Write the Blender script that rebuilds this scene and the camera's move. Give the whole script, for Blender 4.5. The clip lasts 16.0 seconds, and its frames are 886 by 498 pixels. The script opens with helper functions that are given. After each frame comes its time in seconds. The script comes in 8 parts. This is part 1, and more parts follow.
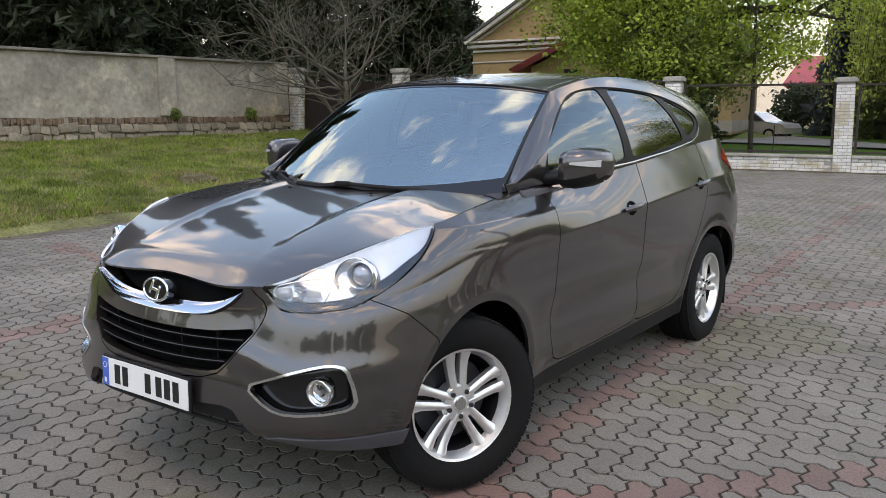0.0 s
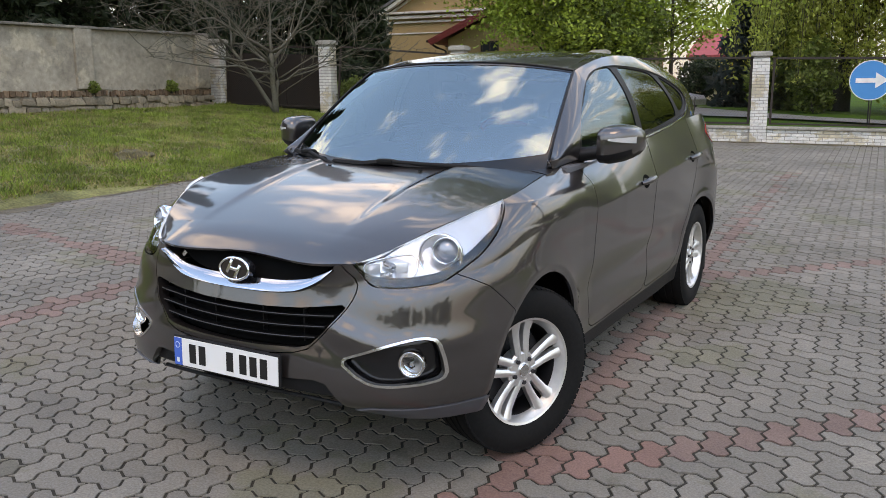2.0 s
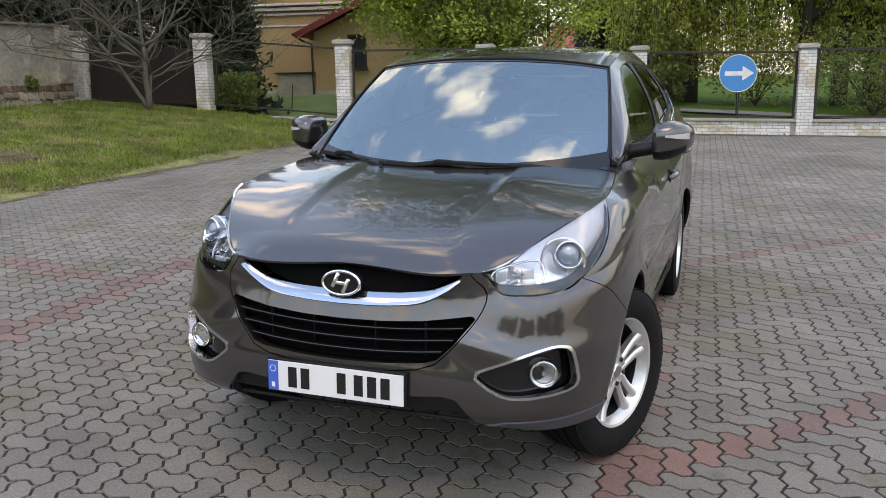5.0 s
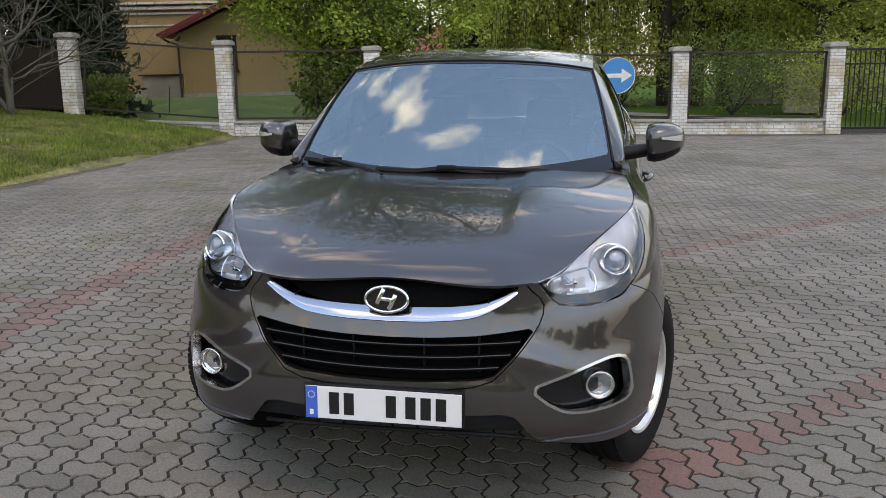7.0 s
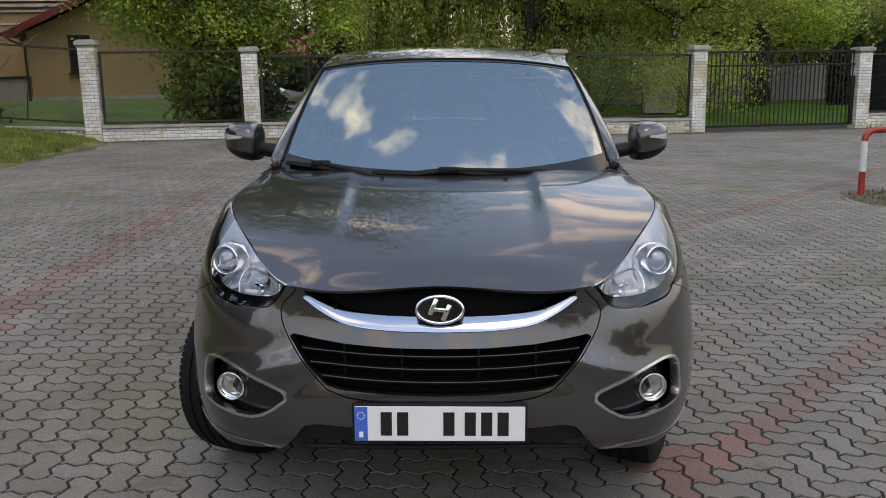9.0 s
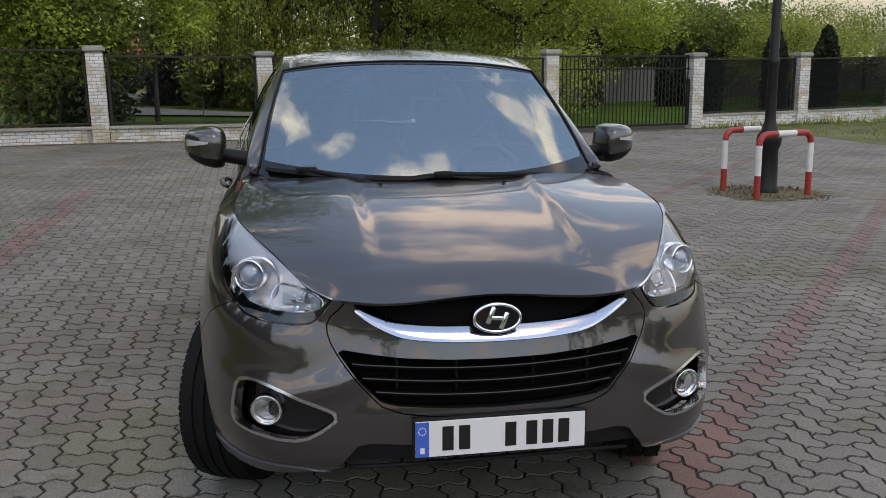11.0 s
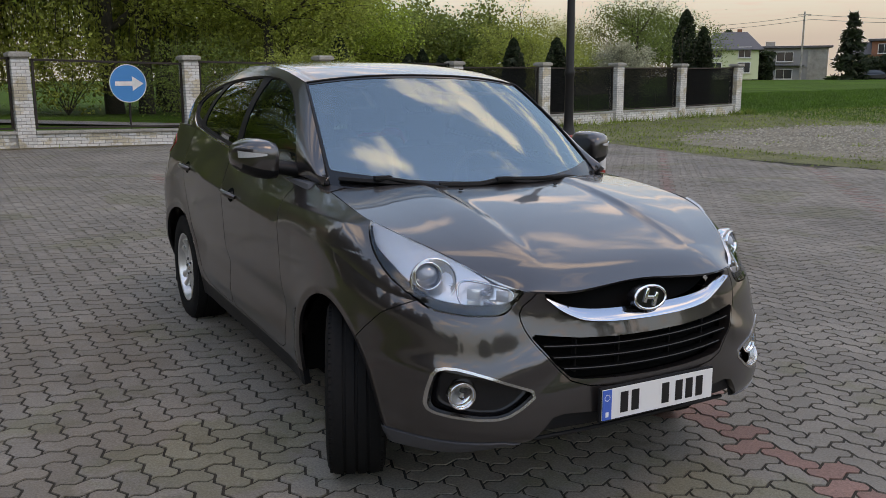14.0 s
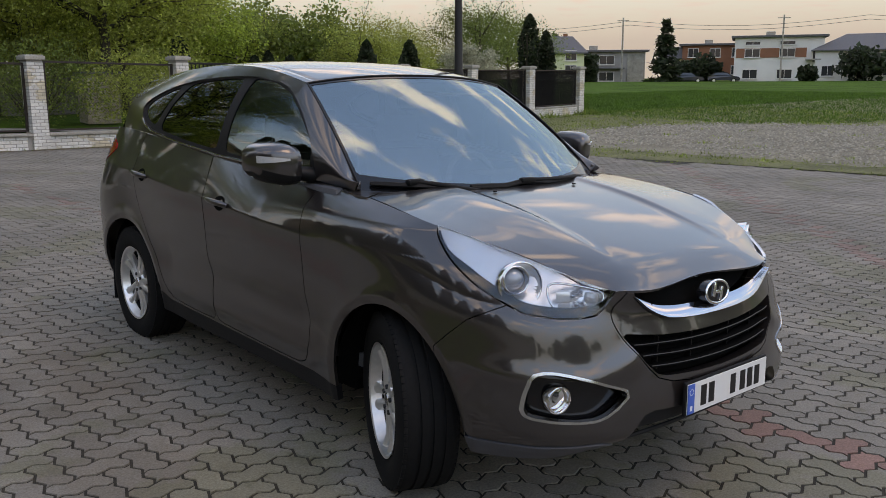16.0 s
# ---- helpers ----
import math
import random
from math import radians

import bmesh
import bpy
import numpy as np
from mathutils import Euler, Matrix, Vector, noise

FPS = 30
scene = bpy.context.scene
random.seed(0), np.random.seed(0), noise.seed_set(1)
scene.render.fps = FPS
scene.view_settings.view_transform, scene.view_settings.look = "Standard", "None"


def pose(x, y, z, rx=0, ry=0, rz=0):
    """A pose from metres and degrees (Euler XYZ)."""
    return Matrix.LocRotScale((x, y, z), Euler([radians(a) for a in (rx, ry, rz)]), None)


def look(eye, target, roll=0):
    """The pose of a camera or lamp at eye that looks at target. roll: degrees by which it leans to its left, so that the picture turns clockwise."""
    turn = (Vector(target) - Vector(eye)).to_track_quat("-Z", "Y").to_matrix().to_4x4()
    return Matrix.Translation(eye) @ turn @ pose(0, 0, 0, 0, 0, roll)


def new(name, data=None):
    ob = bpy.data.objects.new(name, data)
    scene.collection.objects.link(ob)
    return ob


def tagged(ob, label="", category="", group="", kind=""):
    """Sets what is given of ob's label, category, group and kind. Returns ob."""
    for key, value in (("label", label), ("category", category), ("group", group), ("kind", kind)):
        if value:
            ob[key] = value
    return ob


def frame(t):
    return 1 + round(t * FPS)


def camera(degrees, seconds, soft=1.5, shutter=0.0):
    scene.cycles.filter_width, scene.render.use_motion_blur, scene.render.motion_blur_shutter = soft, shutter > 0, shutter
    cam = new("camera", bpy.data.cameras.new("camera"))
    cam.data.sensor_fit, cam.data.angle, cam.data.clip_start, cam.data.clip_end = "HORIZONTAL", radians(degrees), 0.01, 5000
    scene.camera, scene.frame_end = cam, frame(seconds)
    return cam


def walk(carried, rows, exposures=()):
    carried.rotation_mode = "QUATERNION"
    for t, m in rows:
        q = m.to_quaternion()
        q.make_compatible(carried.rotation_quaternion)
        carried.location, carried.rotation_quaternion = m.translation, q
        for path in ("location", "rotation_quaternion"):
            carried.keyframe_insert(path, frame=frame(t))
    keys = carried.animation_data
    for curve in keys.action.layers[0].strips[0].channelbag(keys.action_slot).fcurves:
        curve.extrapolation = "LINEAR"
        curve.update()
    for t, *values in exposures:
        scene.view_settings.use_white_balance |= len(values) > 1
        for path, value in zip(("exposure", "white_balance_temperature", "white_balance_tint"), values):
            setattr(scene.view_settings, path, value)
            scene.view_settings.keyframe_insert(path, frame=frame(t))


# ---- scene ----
cam = camera(55.3, 16.0, 0.85)
METRES, EYE, TILT, LEAN, TURN = 6.22, 1.417, 0.0, 0.0, 37.9
ROWS = [
    (0.0, 0.0, 0.0, 0.0, -0.11, -8.73, 0.74),
    (0.5, -0.0133, 0.0037, 0.0011, 0.01, -9.51, 0.81),
    (1.0, -0.0435, -0.0089, 0.0046, -0.54, -10.08, 0.71),
    (1.5, -0.0801, -0.0219, 0.0087, -2.44, -10.38, 0.68),
    (2.0, -0.1016, -0.0151, 0.0066, -6.54, -10.7, 0.82),
    (2.5, -0.1189, 0.0003, 0.0053, -8.08, -11.1, 0.99),
    (3.0, -0.1469, -0.0024, 0.0078, -8.91, -11.14, 0.94),
    (3.5, -0.1857, -0.0057, 0.013, -11.15, -11.12, 0.89),
    (4.0, -0.2029, 0.0083, 0.0125, -12.82, -11.19, 1.05),
    (6.5, -0.3142, 0.0801, 0.0121, -23.53, -11.32, 1.06),
    (7.0, -0.3299, 0.0956, 0.0142, -25.94, -11.34, 1.14),
    (7.5, -0.367, 0.1061, 0.0155, -29.73, -11.35, 0.92),
    (8.0, -0.3933, 0.1189, 0.0172, -32.47, -11.38, 1.04),
    (8.5, -0.3988, 0.1449, 0.0144, -33.76, -11.37, 1.12),
    (9.0, -0.401, 0.1653, 0.0133, -35.49, -11.37, 1.21),
    (11.5, -0.506, 0.268, 0.0185, -49.91, -11.44, 0.75),
    (12.0, -0.5497, 0.2867, 0.0208, -53.84, -11.43, 0.54),
    (12.5, -0.5717, 0.3176, 0.0196, -59.03, -11.48, 0.46),
    (13.0, -0.5791, 0.358, 0.0219, -61.64, -11.49, 0.5),
    (13.5, -0.6128, 0.3812, 0.0229, -62.36, -11.45, 0.45),
    (14.0, -0.6488, 0.4049, 0.0263, -65.3, -11.41, 0.36),
    (14.5, -0.6486, 0.431, 0.0229, -68.9, -11.42, 0.45),
    (15.0, -0.6382, 0.465, 0.0232, -71.92, -11.41, 0.5),
    (15.5, -0.6552, 0.4995, 0.0232, -74.16, -11.4, 0.35),
    (16.0, -0.6809, 0.5378, 0.026, -76.49, -11.35, 0.29),
]
walk(cam, [(t, pose(0, 0, EYE, TILT, LEAN, TURN) @ pose(METRES * x, METRES * y, METRES * z, 90 + pitch, roll, yaw)) for t, x, y, z, yaw, pitch, roll in ROWS],
     [(0.0, -0.37, 12000, 30), (4.0, -0.31, 11900, 30), (9.0, -0.77, 12200, 30), (12.5, -0.95, 12000, 31), (16.0, -1.02, 12000, 32)])

# ---- world, sun ----
SUN_EL, SUN_AZ = radians(60), radians(158)
CLOUD_DRIFT = (0.42, 0.26, 0.0)
world = bpy.data.worlds.new("sky")
scene.world = world
world.use_nodes = True
wt = world.node_tree
wt.nodes.clear()


def wnode(kind, **props):
    n = wt.nodes.new(kind)
    for k, v in props.items():
        n.inputs[k].default_value = v
    return n


out = wt.nodes.new("ShaderNodeOutputWorld")
sky = wt.nodes.new("ShaderNodeTexSky")
sky.sky_type = "NISHITA"
sky.sun_disc = False
sky.sun_elevation = SUN_EL
sky.sun_rotation = SUN_AZ
sky.dust_density = 0.1
coord = wt.nodes.new("ShaderNodeTexCoord")
sep = wt.nodes.new("ShaderNodeSeparateXYZ")
wt.links.new(coord.outputs["Generated"], sep.inputs[0])
# cloud layer: the direction projected on a flat ceiling, so clouds shrink to the horizon
zmax = wt.nodes.new("ShaderNodeMath"); zmax.operation = "MAXIMUM"; zmax.inputs[1].default_value = 0.06
wt.links.new(sep.outputs[2], zmax.inputs[0])
dx = wt.nodes.new("ShaderNodeMath"); dx.operation = "DIVIDE"
dy = wt.nodes.new("ShaderNodeMath"); dy.operation = "DIVIDE"
wt.links.new(sep.outputs[0], dx.inputs[0]); wt.links.new(zmax.outputs[0], dx.inputs[1])
wt.links.new(sep.outputs[1], dy.inputs[0]); wt.links.new(zmax.outputs[0], dy.inputs[1])
comb = wt.nodes.new("ShaderNodeCombineXYZ")
wt.links.new(dx.outputs[0], comb.inputs[0]); wt.links.new(dy.outputs[0], comb.inputs[1])
cl = wnode("ShaderNodeTexNoise", Scale=1.9, Detail=10.0, Roughness=0.60, Distortion=0.25)
drift = wt.nodes.new("ShaderNodeMapping")
drift.inputs["Location"].default_value = CLOUD_DRIFT
wt.links.new(comb.outputs[0], drift.inputs["Vector"])
wt.links.new(drift.outputs[0], cl.inputs["Vector"])
ramp = wt.nodes.new("ShaderNodeValToRGB")
ramp.color_ramp.elements[0].position, ramp.color_ramp.elements[1].position = 0.52, 0.625
wt.links.new(cl.outputs["Fac"], ramp.inputs[0])
haze = wt.nodes.new("ShaderNodeMapRange")
haze.inputs["From Min"].default_value, haze.inputs["From Max"].default_value = 0.04, 0.40
haze.inputs["To Min"].default_value, haze.inputs["To Max"].default_value = 1.0, 0.0
wt.links.new(sep.outputs[2], haze.inputs["Value"])
sky_dim = wt.nodes.new("ShaderNodeMix"); sky_dim.data_type = "RGBA"; sky_dim.blend_type = "MULTIPLY"
sky_dim.inputs["Factor"].default_value = 1.0
sky_dim.inputs[7].default_value = (0.54, 0.77, 0.85, 1)
wt.links.new(sky.outputs[0], sky_dim.inputs[6])
mix1 = wt.nodes.new("ShaderNodeMix"); mix1.data_type = "RGBA"
mix1.inputs[7].default_value = (3.25, 3.80, 4.40, 1)
wt.links.new(ramp.outputs[0], mix1.inputs[0]); wt.links.new(sky_dim.outputs[2], mix1.inputs[6])
mix2 = wt.nodes.new("ShaderNodeMix"); mix2.data_type = "RGBA"
mix2.inputs[7].default_value = (0.87, 1.08, 1.24, 1)
wt.links.new(haze.outputs[0], mix2.inputs[0]); wt.links.new(mix1.outputs[2], mix2.inputs[6])
bg = wnode("ShaderNodeBackground", Strength=1.0)
wt.links.new(mix2.outputs[2], bg.inputs[0]); wt.links.new(bg.outputs[0], out.inputs[0])

sun = new("sun", bpy.data.lights.new("sun", "SUN"))
sun.data.energy, sun.data.angle, sun.data.color = 0.75, radians(24), (1.0, 0.93, 0.82)
sun.matrix_world = look((0, 0, 30), (30 * math.sin(SUN_AZ + math.pi) * math.cos(SUN_EL), 30 * math.cos(SUN_AZ + math.pi) * math.cos(SUN_EL), 30 - 30 * math.sin(SUN_EL)))


# ---- materials ----
def material(name, color, rough=0.6, metal=0.0, grain=None, bump=None, var=0.0, obj_var=0.0, coat=0.0, spec=0.5, stain=None, sheen=0.0, alpha=None):
    """A principled material. grain: (scale, contrast) of fine colour noise; stain: (scale, contrast) of broad noise;
    bump: (scale, strength, distance); obj_var: brightness change from object to object."""
    m = bpy.data.materials.new(name)
    m.use_nodes = True
    t = m.node_tree
    b = t.nodes["Principled BSDF"]
    b.inputs["Roughness"].default_value, b.inputs["Metallic"].default_value = rough, metal
    b.inputs["Specular IOR Level"].default_value = spec
    b.inputs["Coat Weight"].default_value = coat
    b.inputs["Coat Roughness"].default_value = 0.04
    tc = t.nodes.new("ShaderNodeTexCoord")
    geo = t.nodes.new("ShaderNodeNewGeometry")
    cur = None

    def scaled(prev, fac_socket, lo, hi):
        mr = t.nodes.new("ShaderNodeMapRange")
        mr.inputs["From Min"].default_value, mr.inputs["From Max"].default_value = 0.3, 0.7
        mr.inputs["To Min"].default_value, mr.inputs["To Max"].default_value = lo, hi
        t.links.new(fac_socket, mr.inputs["Value"])
        mx = t.nodes.new("ShaderNodeMix"); mx.data_type = "RGBA"; mx.blend_type = "MULTIPLY"
        mx.inputs[0].default_value = 1.0
        if prev is None:
            mx.inputs[6].default_value = (*color, 1)
        else:
            t.links.new(prev, mx.inputs[6])
        t.links.new(mr.outputs[0], mx.inputs[7])
        return mx.outputs[2]

    def tex(scale, detail=6.0):
        n = t.nodes.new("ShaderNodeTexNoise")
        n.inputs["Scale"].default_value, n.inputs["Detail"].default_value = scale, detail
        n.inputs["Roughness"].default_value = 0.6
        t.links.new(geo.outputs["Position"], n.inputs["Vector"])
        return n.outputs["Fac"]

    if grain:
        cur = scaled(cur, tex(grain[0]), 1 - grain[1], 1 + grain[1])
    if stain:
        cur = scaled(cur, tex(stain[0], 4.0), 1 - stain[1], 1 + stain[1])
    if obj_var:
        oi = t.nodes.new("ShaderNodeObjectInfo")
        mr = t.nodes.new("ShaderNodeMapRange")
        mr.inputs["To Min"].default_value, mr.inputs["To Max"].default_value = 1 - obj_var, 1 + obj_var
        t.links.new(oi.outputs["Random"], mr.inputs["Value"])
        mx = t.nodes.new("ShaderNodeMix"); mx.data_type = "RGBA"; mx.blend_type = "MULTIPLY"; mx.inputs[0].default_value = 1.0
        if cur is None:
            mx.inputs[6].default_value = (*color, 1)
        else:
            t.links.new(cur, mx.inputs[6])
        t.links.new(mr.outputs[0], mx.inputs[7])
        cur = mx.outputs[2]
    if var:
        mr = t.nodes.new("ShaderNodeMapRange")
        mr.inputs["To Min"].default_value, mr.inputs["To Max"].default_value = 1 - var, 1 + var
        t.links.new(geo.outputs["Random Per Island"], mr.inputs["Value"])
        mx = t.nodes.new("ShaderNodeMix"); mx.data_type = "RGBA"; mx.blend_type = "MULTIPLY"; mx.inputs[0].default_value = 1.0
        if cur is None:
            mx.inputs[6].default_value = (*color, 1)
        else:
            t.links.new(cur, mx.inputs[6])
        t.links.new(mr.outputs[0], mx.inputs[7])
        cur = mx.outputs[2]
    if cur is None:
        b.inputs["Base Color"].default_value = (*color, 1)
    else:
        t.links.new(cur, b.inputs["Base Color"])
    if bump:
        bn = t.nodes.new("ShaderNodeBump")
        bn.inputs["Strength"].default_value, bn.inputs["Distance"].default_value = bump[1], bump[2]
        t.links.new(tex(bump[0]), bn.inputs["Height"])
        t.links.new(bn.outputs[0], b.inputs["Normal"])
    return m


def glass(name, tint, rough=0.0, mixing=0.5, gloss=(0.95, 0.98, 1.0)):
    """Thin pane: clear tinted film with a mirror reflection; gloss colours it, mixing sets its strength."""
    m = bpy.data.materials.new(name)
    m.use_nodes = True
    t = m.node_tree
    t.nodes.clear()
    o = t.nodes.new("ShaderNodeOutputMaterial")
    tr = t.nodes.new("ShaderNodeBsdfTransparent"); tr.inputs[0].default_value = (*tint, 1)
    gl = t.nodes.new("ShaderNodeBsdfGlossy"); gl.inputs["Roughness"].default_value = rough
    gl.inputs[0].default_value = (*gloss, 1)
    fr = t.nodes.new("ShaderNodeFresnel"); fr.inputs[0].default_value = mixing
    mx = t.nodes.new("ShaderNodeMixShader")
    t.links.new(fr.outputs[0], mx.inputs[0]); t.links.new(tr.outputs[0], mx.inputs[1]); t.links.new(gl.outputs[0], mx.inputs[2])
    t.links.new(mx.outputs[0], o.inputs[0])
    return m


M_PAINT = material("car_paint", (0.050, 0.0420, 0.0410), rough=0.33, metal=0.7, coat=1.0, grain=(900, 0.14))
M_PAINT.node_tree.nodes["Principled BSDF"].inputs["Coat IOR"].default_value = 1.76
M_BLACK = material("black_plastic", (0.010, 0.010, 0.011), rough=0.5, spec=0.25, grain=(300, 0.15), bump=(600, 0.1, 0.002))
M_GLOSSBLACK = material("gloss_black", (0.008, 0.008, 0.009), rough=0.12)
M_CHROME = material("chrome", (0.86, 0.87, 0.89), rough=0.05, metal=1.0)
M_SATIN = material("satin_chrome", (0.62, 0.62, 0.61), rough=0.22, metal=1.0)
M_GREYLIP = material("grey_lip", (0.060, 0.064, 0.074), rough=0.4, coat=0.3)
M_TYRE = material("tyre_rubber", (0.009, 0.009, 0.009), spec=0.18, rough=0.8, grain=(60, 0.2), bump=(250, 0.15, 0.002))
M_ALLOY = material("alloy", (0.78, 0.78, 0.77), rough=0.34, metal=0.85, grain=(40, 0.06))
M_DARKMETAL = material("dark_metal", (0.05, 0.05, 0.055), rough=0.5, metal=0.7)
M_UNDER = material("underbody", (0.005, 0.005, 0.005), rough=0.9, spec=0.06)
# blue gloss tint deepens the mirrored sky in windscreen and side windows
M_GLASS = glass("windscreen_glass", (0.78, 0.86, 0.88), mixing=3.6, gloss=(0.76, 0.95, 1.0))
M_GLASS_SIDE = glass("side_glass", (0.55, 0.60, 0.58), mixing=2.3, gloss=(0.78, 0.95, 1.0))
M_GLASS_DARK = glass("rear_tinted_glass", (0.08, 0.09, 0.09), mixing=2.4)
M_LENS = glass("lamp_lens", (0.93, 0.95, 0.97), mixing=1.6)
M_SEAT = material("seat_fabric", (0.09, 0.09, 0.095), rough=0.85, grain=(200, 0.2))
M_DASH = material("dash_plastic", (0.10, 0.105, 0.115), rough=0.6, grain=(150, 0.1))
M_RED = material("tail_red", (0.45, 0.01, 0.012), rough=0.1, coat=1.0)
M_PLATE = material("plate_white", (0.78, 0.78, 0.76), rough=0.3)
M_PLATEBLUE = material("plate_blue", (0.02, 0.13, 0.52), rough=0.3)
M_INK = material("plate_ink", (0.01, 0.01, 0.01), rough=0.4)
M_BOWL = material("lamp_bowl", (0.80, 0.81, 0.82), rough=0.35, metal=0.35, coat=1.0, grain=(60, 0.08))
M_FOGBOWL = material("fog_lamp_bowl", (0.34, 0.33, 0.31), rough=0.3, metal=0.6, grain=(60, 0.2))
M_REFLECTOR = material("lamp_reflector", (0.93, 0.94, 0.95), rough=0.2, metal=0.5, coat=1.0, bump=(13, 0.35, 0.008))
M_GLOSSLENS = material("projector_glass", (0.25, 0.30, 0.36), rough=0.03, spec=1.0, coat=1.0)
# bright metal for the imitated highlight under the side windows
M_EDGE_SHINE = material("edge_highlight", (0.42, 0.40, 0.38), rough=0.16, metal=1.0, coat=0.6)
M_LINING = material("roof_lining", (0.36, 0.35, 0.33), rough=0.9, grain=(200, 0.1))
M_WIPER = material("wiper_black", (0.005, 0.005, 0.005), rough=0.65, spec=0.25)
# lighter grey for the imitated highlight lines of the grille slats
M_SLAT_GLINT = material("slat_edge", (0.06, 0.06, 0.062), rough=0.4, metal=0.3)
M_BULB = material("orange_bulb", (0.75, 0.30, 0.12), rough=0.2, coat=1.0)
M_MARKER = material("clear_marker", (0.50, 0.50, 0.50), rough=0.2, coat=1.0, grain=(260, 0.18))
M_BARCHROME = material("bar_chrome", (0.44, 0.48, 0.54), rough=0.08, metal=1.0)

M_PAVER = material("paver_grey", (0.189, 0.171, 0.144), rough=0.85, grain=(110, 0.30), stain=(0.6, 0.24), bump=(220, 0.45, 0.004), obj_var=0.12)
M_PAVER_ST = material("paver_grey_field", (0.189, 0.171, 0.144), rough=0.85, grain=(110, 0.30), stain=(0.6, 0.24), bump=(220, 0.45, 0.004), var=0.12)
M_PAVER_RED = material("paver_red", (0.218, 0.120, 0.098), rough=0.85, grain=(110, 0.30), stain=(0.6, 0.24), bump=(220, 0.45, 0.004), obj_var=0.16)
# red muted in its colour to imitate fading with distance
M_PAVER_RED_ST = material("paver_red_field", (0.200, 0.128, 0.107), rough=0.85, grain=(110, 0.30), stain=(0.6, 0.24), bump=(220, 0.45, 0.004), var=0.16)
M_JOINT = material("joint_soil", (0.026, 0.022, 0.015), rough=0.95, grain=(40, 0.4), stain=(3, 0.4))
M_GRASS_SOIL = material("lawn_soil", (0.155, 0.15, 0.055), rough=0.95, grain=(30, 0.5), stain=(1.6, 0.6), bump=(40, 0.5, 0.03))
M_FIELD = material("field_green", (0.040, 0.098, 0.011), spec=0.08, rough=0.95, grain=(8, 0.35), stain=(0.3, 0.3), bump=(15, 0.6, 0.05))
M_LAWN = material("lawn_green", (0.088, 0.150, 0.030), rough=0.95, grain=(14, 0.4), stain=(0.8, 0.3), bump=(25, 0.6, 0.03))
M_ASPHALT = material("worn_paving", (0.17, 0.16, 0.15), rough=0.9, grain=(30, 0.2), stain=(0.5, 0.2), bump=(120, 0.3, 0.004))
M_GRAVEL = material("gravel_bed", (0.20, 0.180, 0.130), rough=0.95, grain=(12, 0.4), stain=(0.8, 0.25), bump=(25, 0.6, 0.03))
M_VERGE = material("verge_grass", (0.115, 0.118, 0.045), rough=0.95, grain=(14, 0.45), stain=(0.7, 0.35), bump=(30, 0.6, 0.03))
M_WASH = material("washed_soil", (0.120, 0.100, 0.070), rough=0.95, grain=(45, 0.35), stain=(2.2, 0.35), bump=(70, 0.5, 0.008))
M_WEED = material("weed_soil", (0.12, 0.10, 0.055), rough=0.95, grain=(20, 0.5), bump=(40, 0.6, 0.02))
M_BRICKW = material("white_brick", (0.66, 0.64, 0.60), rough=0.8, grain=(45, 0.12), stain=(2.0, 0.16), bump=(150, 0.25, 0.003), obj_var=0.1)
M_MORTAR = material("mortar", (0.33, 0.31, 0.28), rough=0.9, grain=(60, 0.25))
M_CONC = material("concrete_cap", (0.33, 0.31, 0.27), rough=0.9, grain=(30, 0.25), stain=(1.5, 0.25), bump=(80, 0.4, 0.006))
M_COPING = material("weathered_coping", (0.19, 0.172, 0.145), rough=0.95, grain=(30, 0.3), stain=(1.3, 0.4), bump=(80, 0.4, 0.006))
M_RENDER = material("old_render", (0.335, 0.295, 0.24), rough=0.95, grain=(9, 0.22), stain=(0.9, 0.16), bump=(40, 0.5, 0.01))
def patched(m, tones):
    """Lays irregular patches of other tones over a material: (scale, threshold, colour)."""
    t = m.node_tree
    b = t.nodes["Principled BSDF"]
    geo = t.nodes.new("ShaderNodeNewGeometry")
    cur = b.inputs["Base Color"].links[0].from_socket
    for k, (scale, edge_at, tone) in enumerate(tones):
        n = t.nodes.new("ShaderNodeTexNoise")
        n.noise_dimensions = "4D"
        n.inputs["W"].default_value = 3.7 * k
        n.inputs["Scale"].default_value, n.inputs["Detail"].default_value, n.inputs["Roughness"].default_value = scale, 9.0, 0.62
        t.links.new(geo.outputs["Position"], n.inputs["Vector"])
        mr = t.nodes.new("ShaderNodeMapRange")
        mr.inputs["From Min"].default_value, mr.inputs["From Max"].default_value = edge_at, edge_at + 0.035
        t.links.new(n.outputs["Fac"], mr.inputs["Value"])
        mx = t.nodes.new("ShaderNodeMix"); mx.data_type = "RGBA"; mx.blend_type = "MULTIPLY"
        t.links.new(mr.outputs[0], mx.inputs[0])
        t.links.new(cur, mx.inputs[6])
        mx.inputs[7].default_value = (*tone, 1)
        cur = mx.outputs[2]
    t.links.new(cur, b.inputs["Base Color"])
    return m


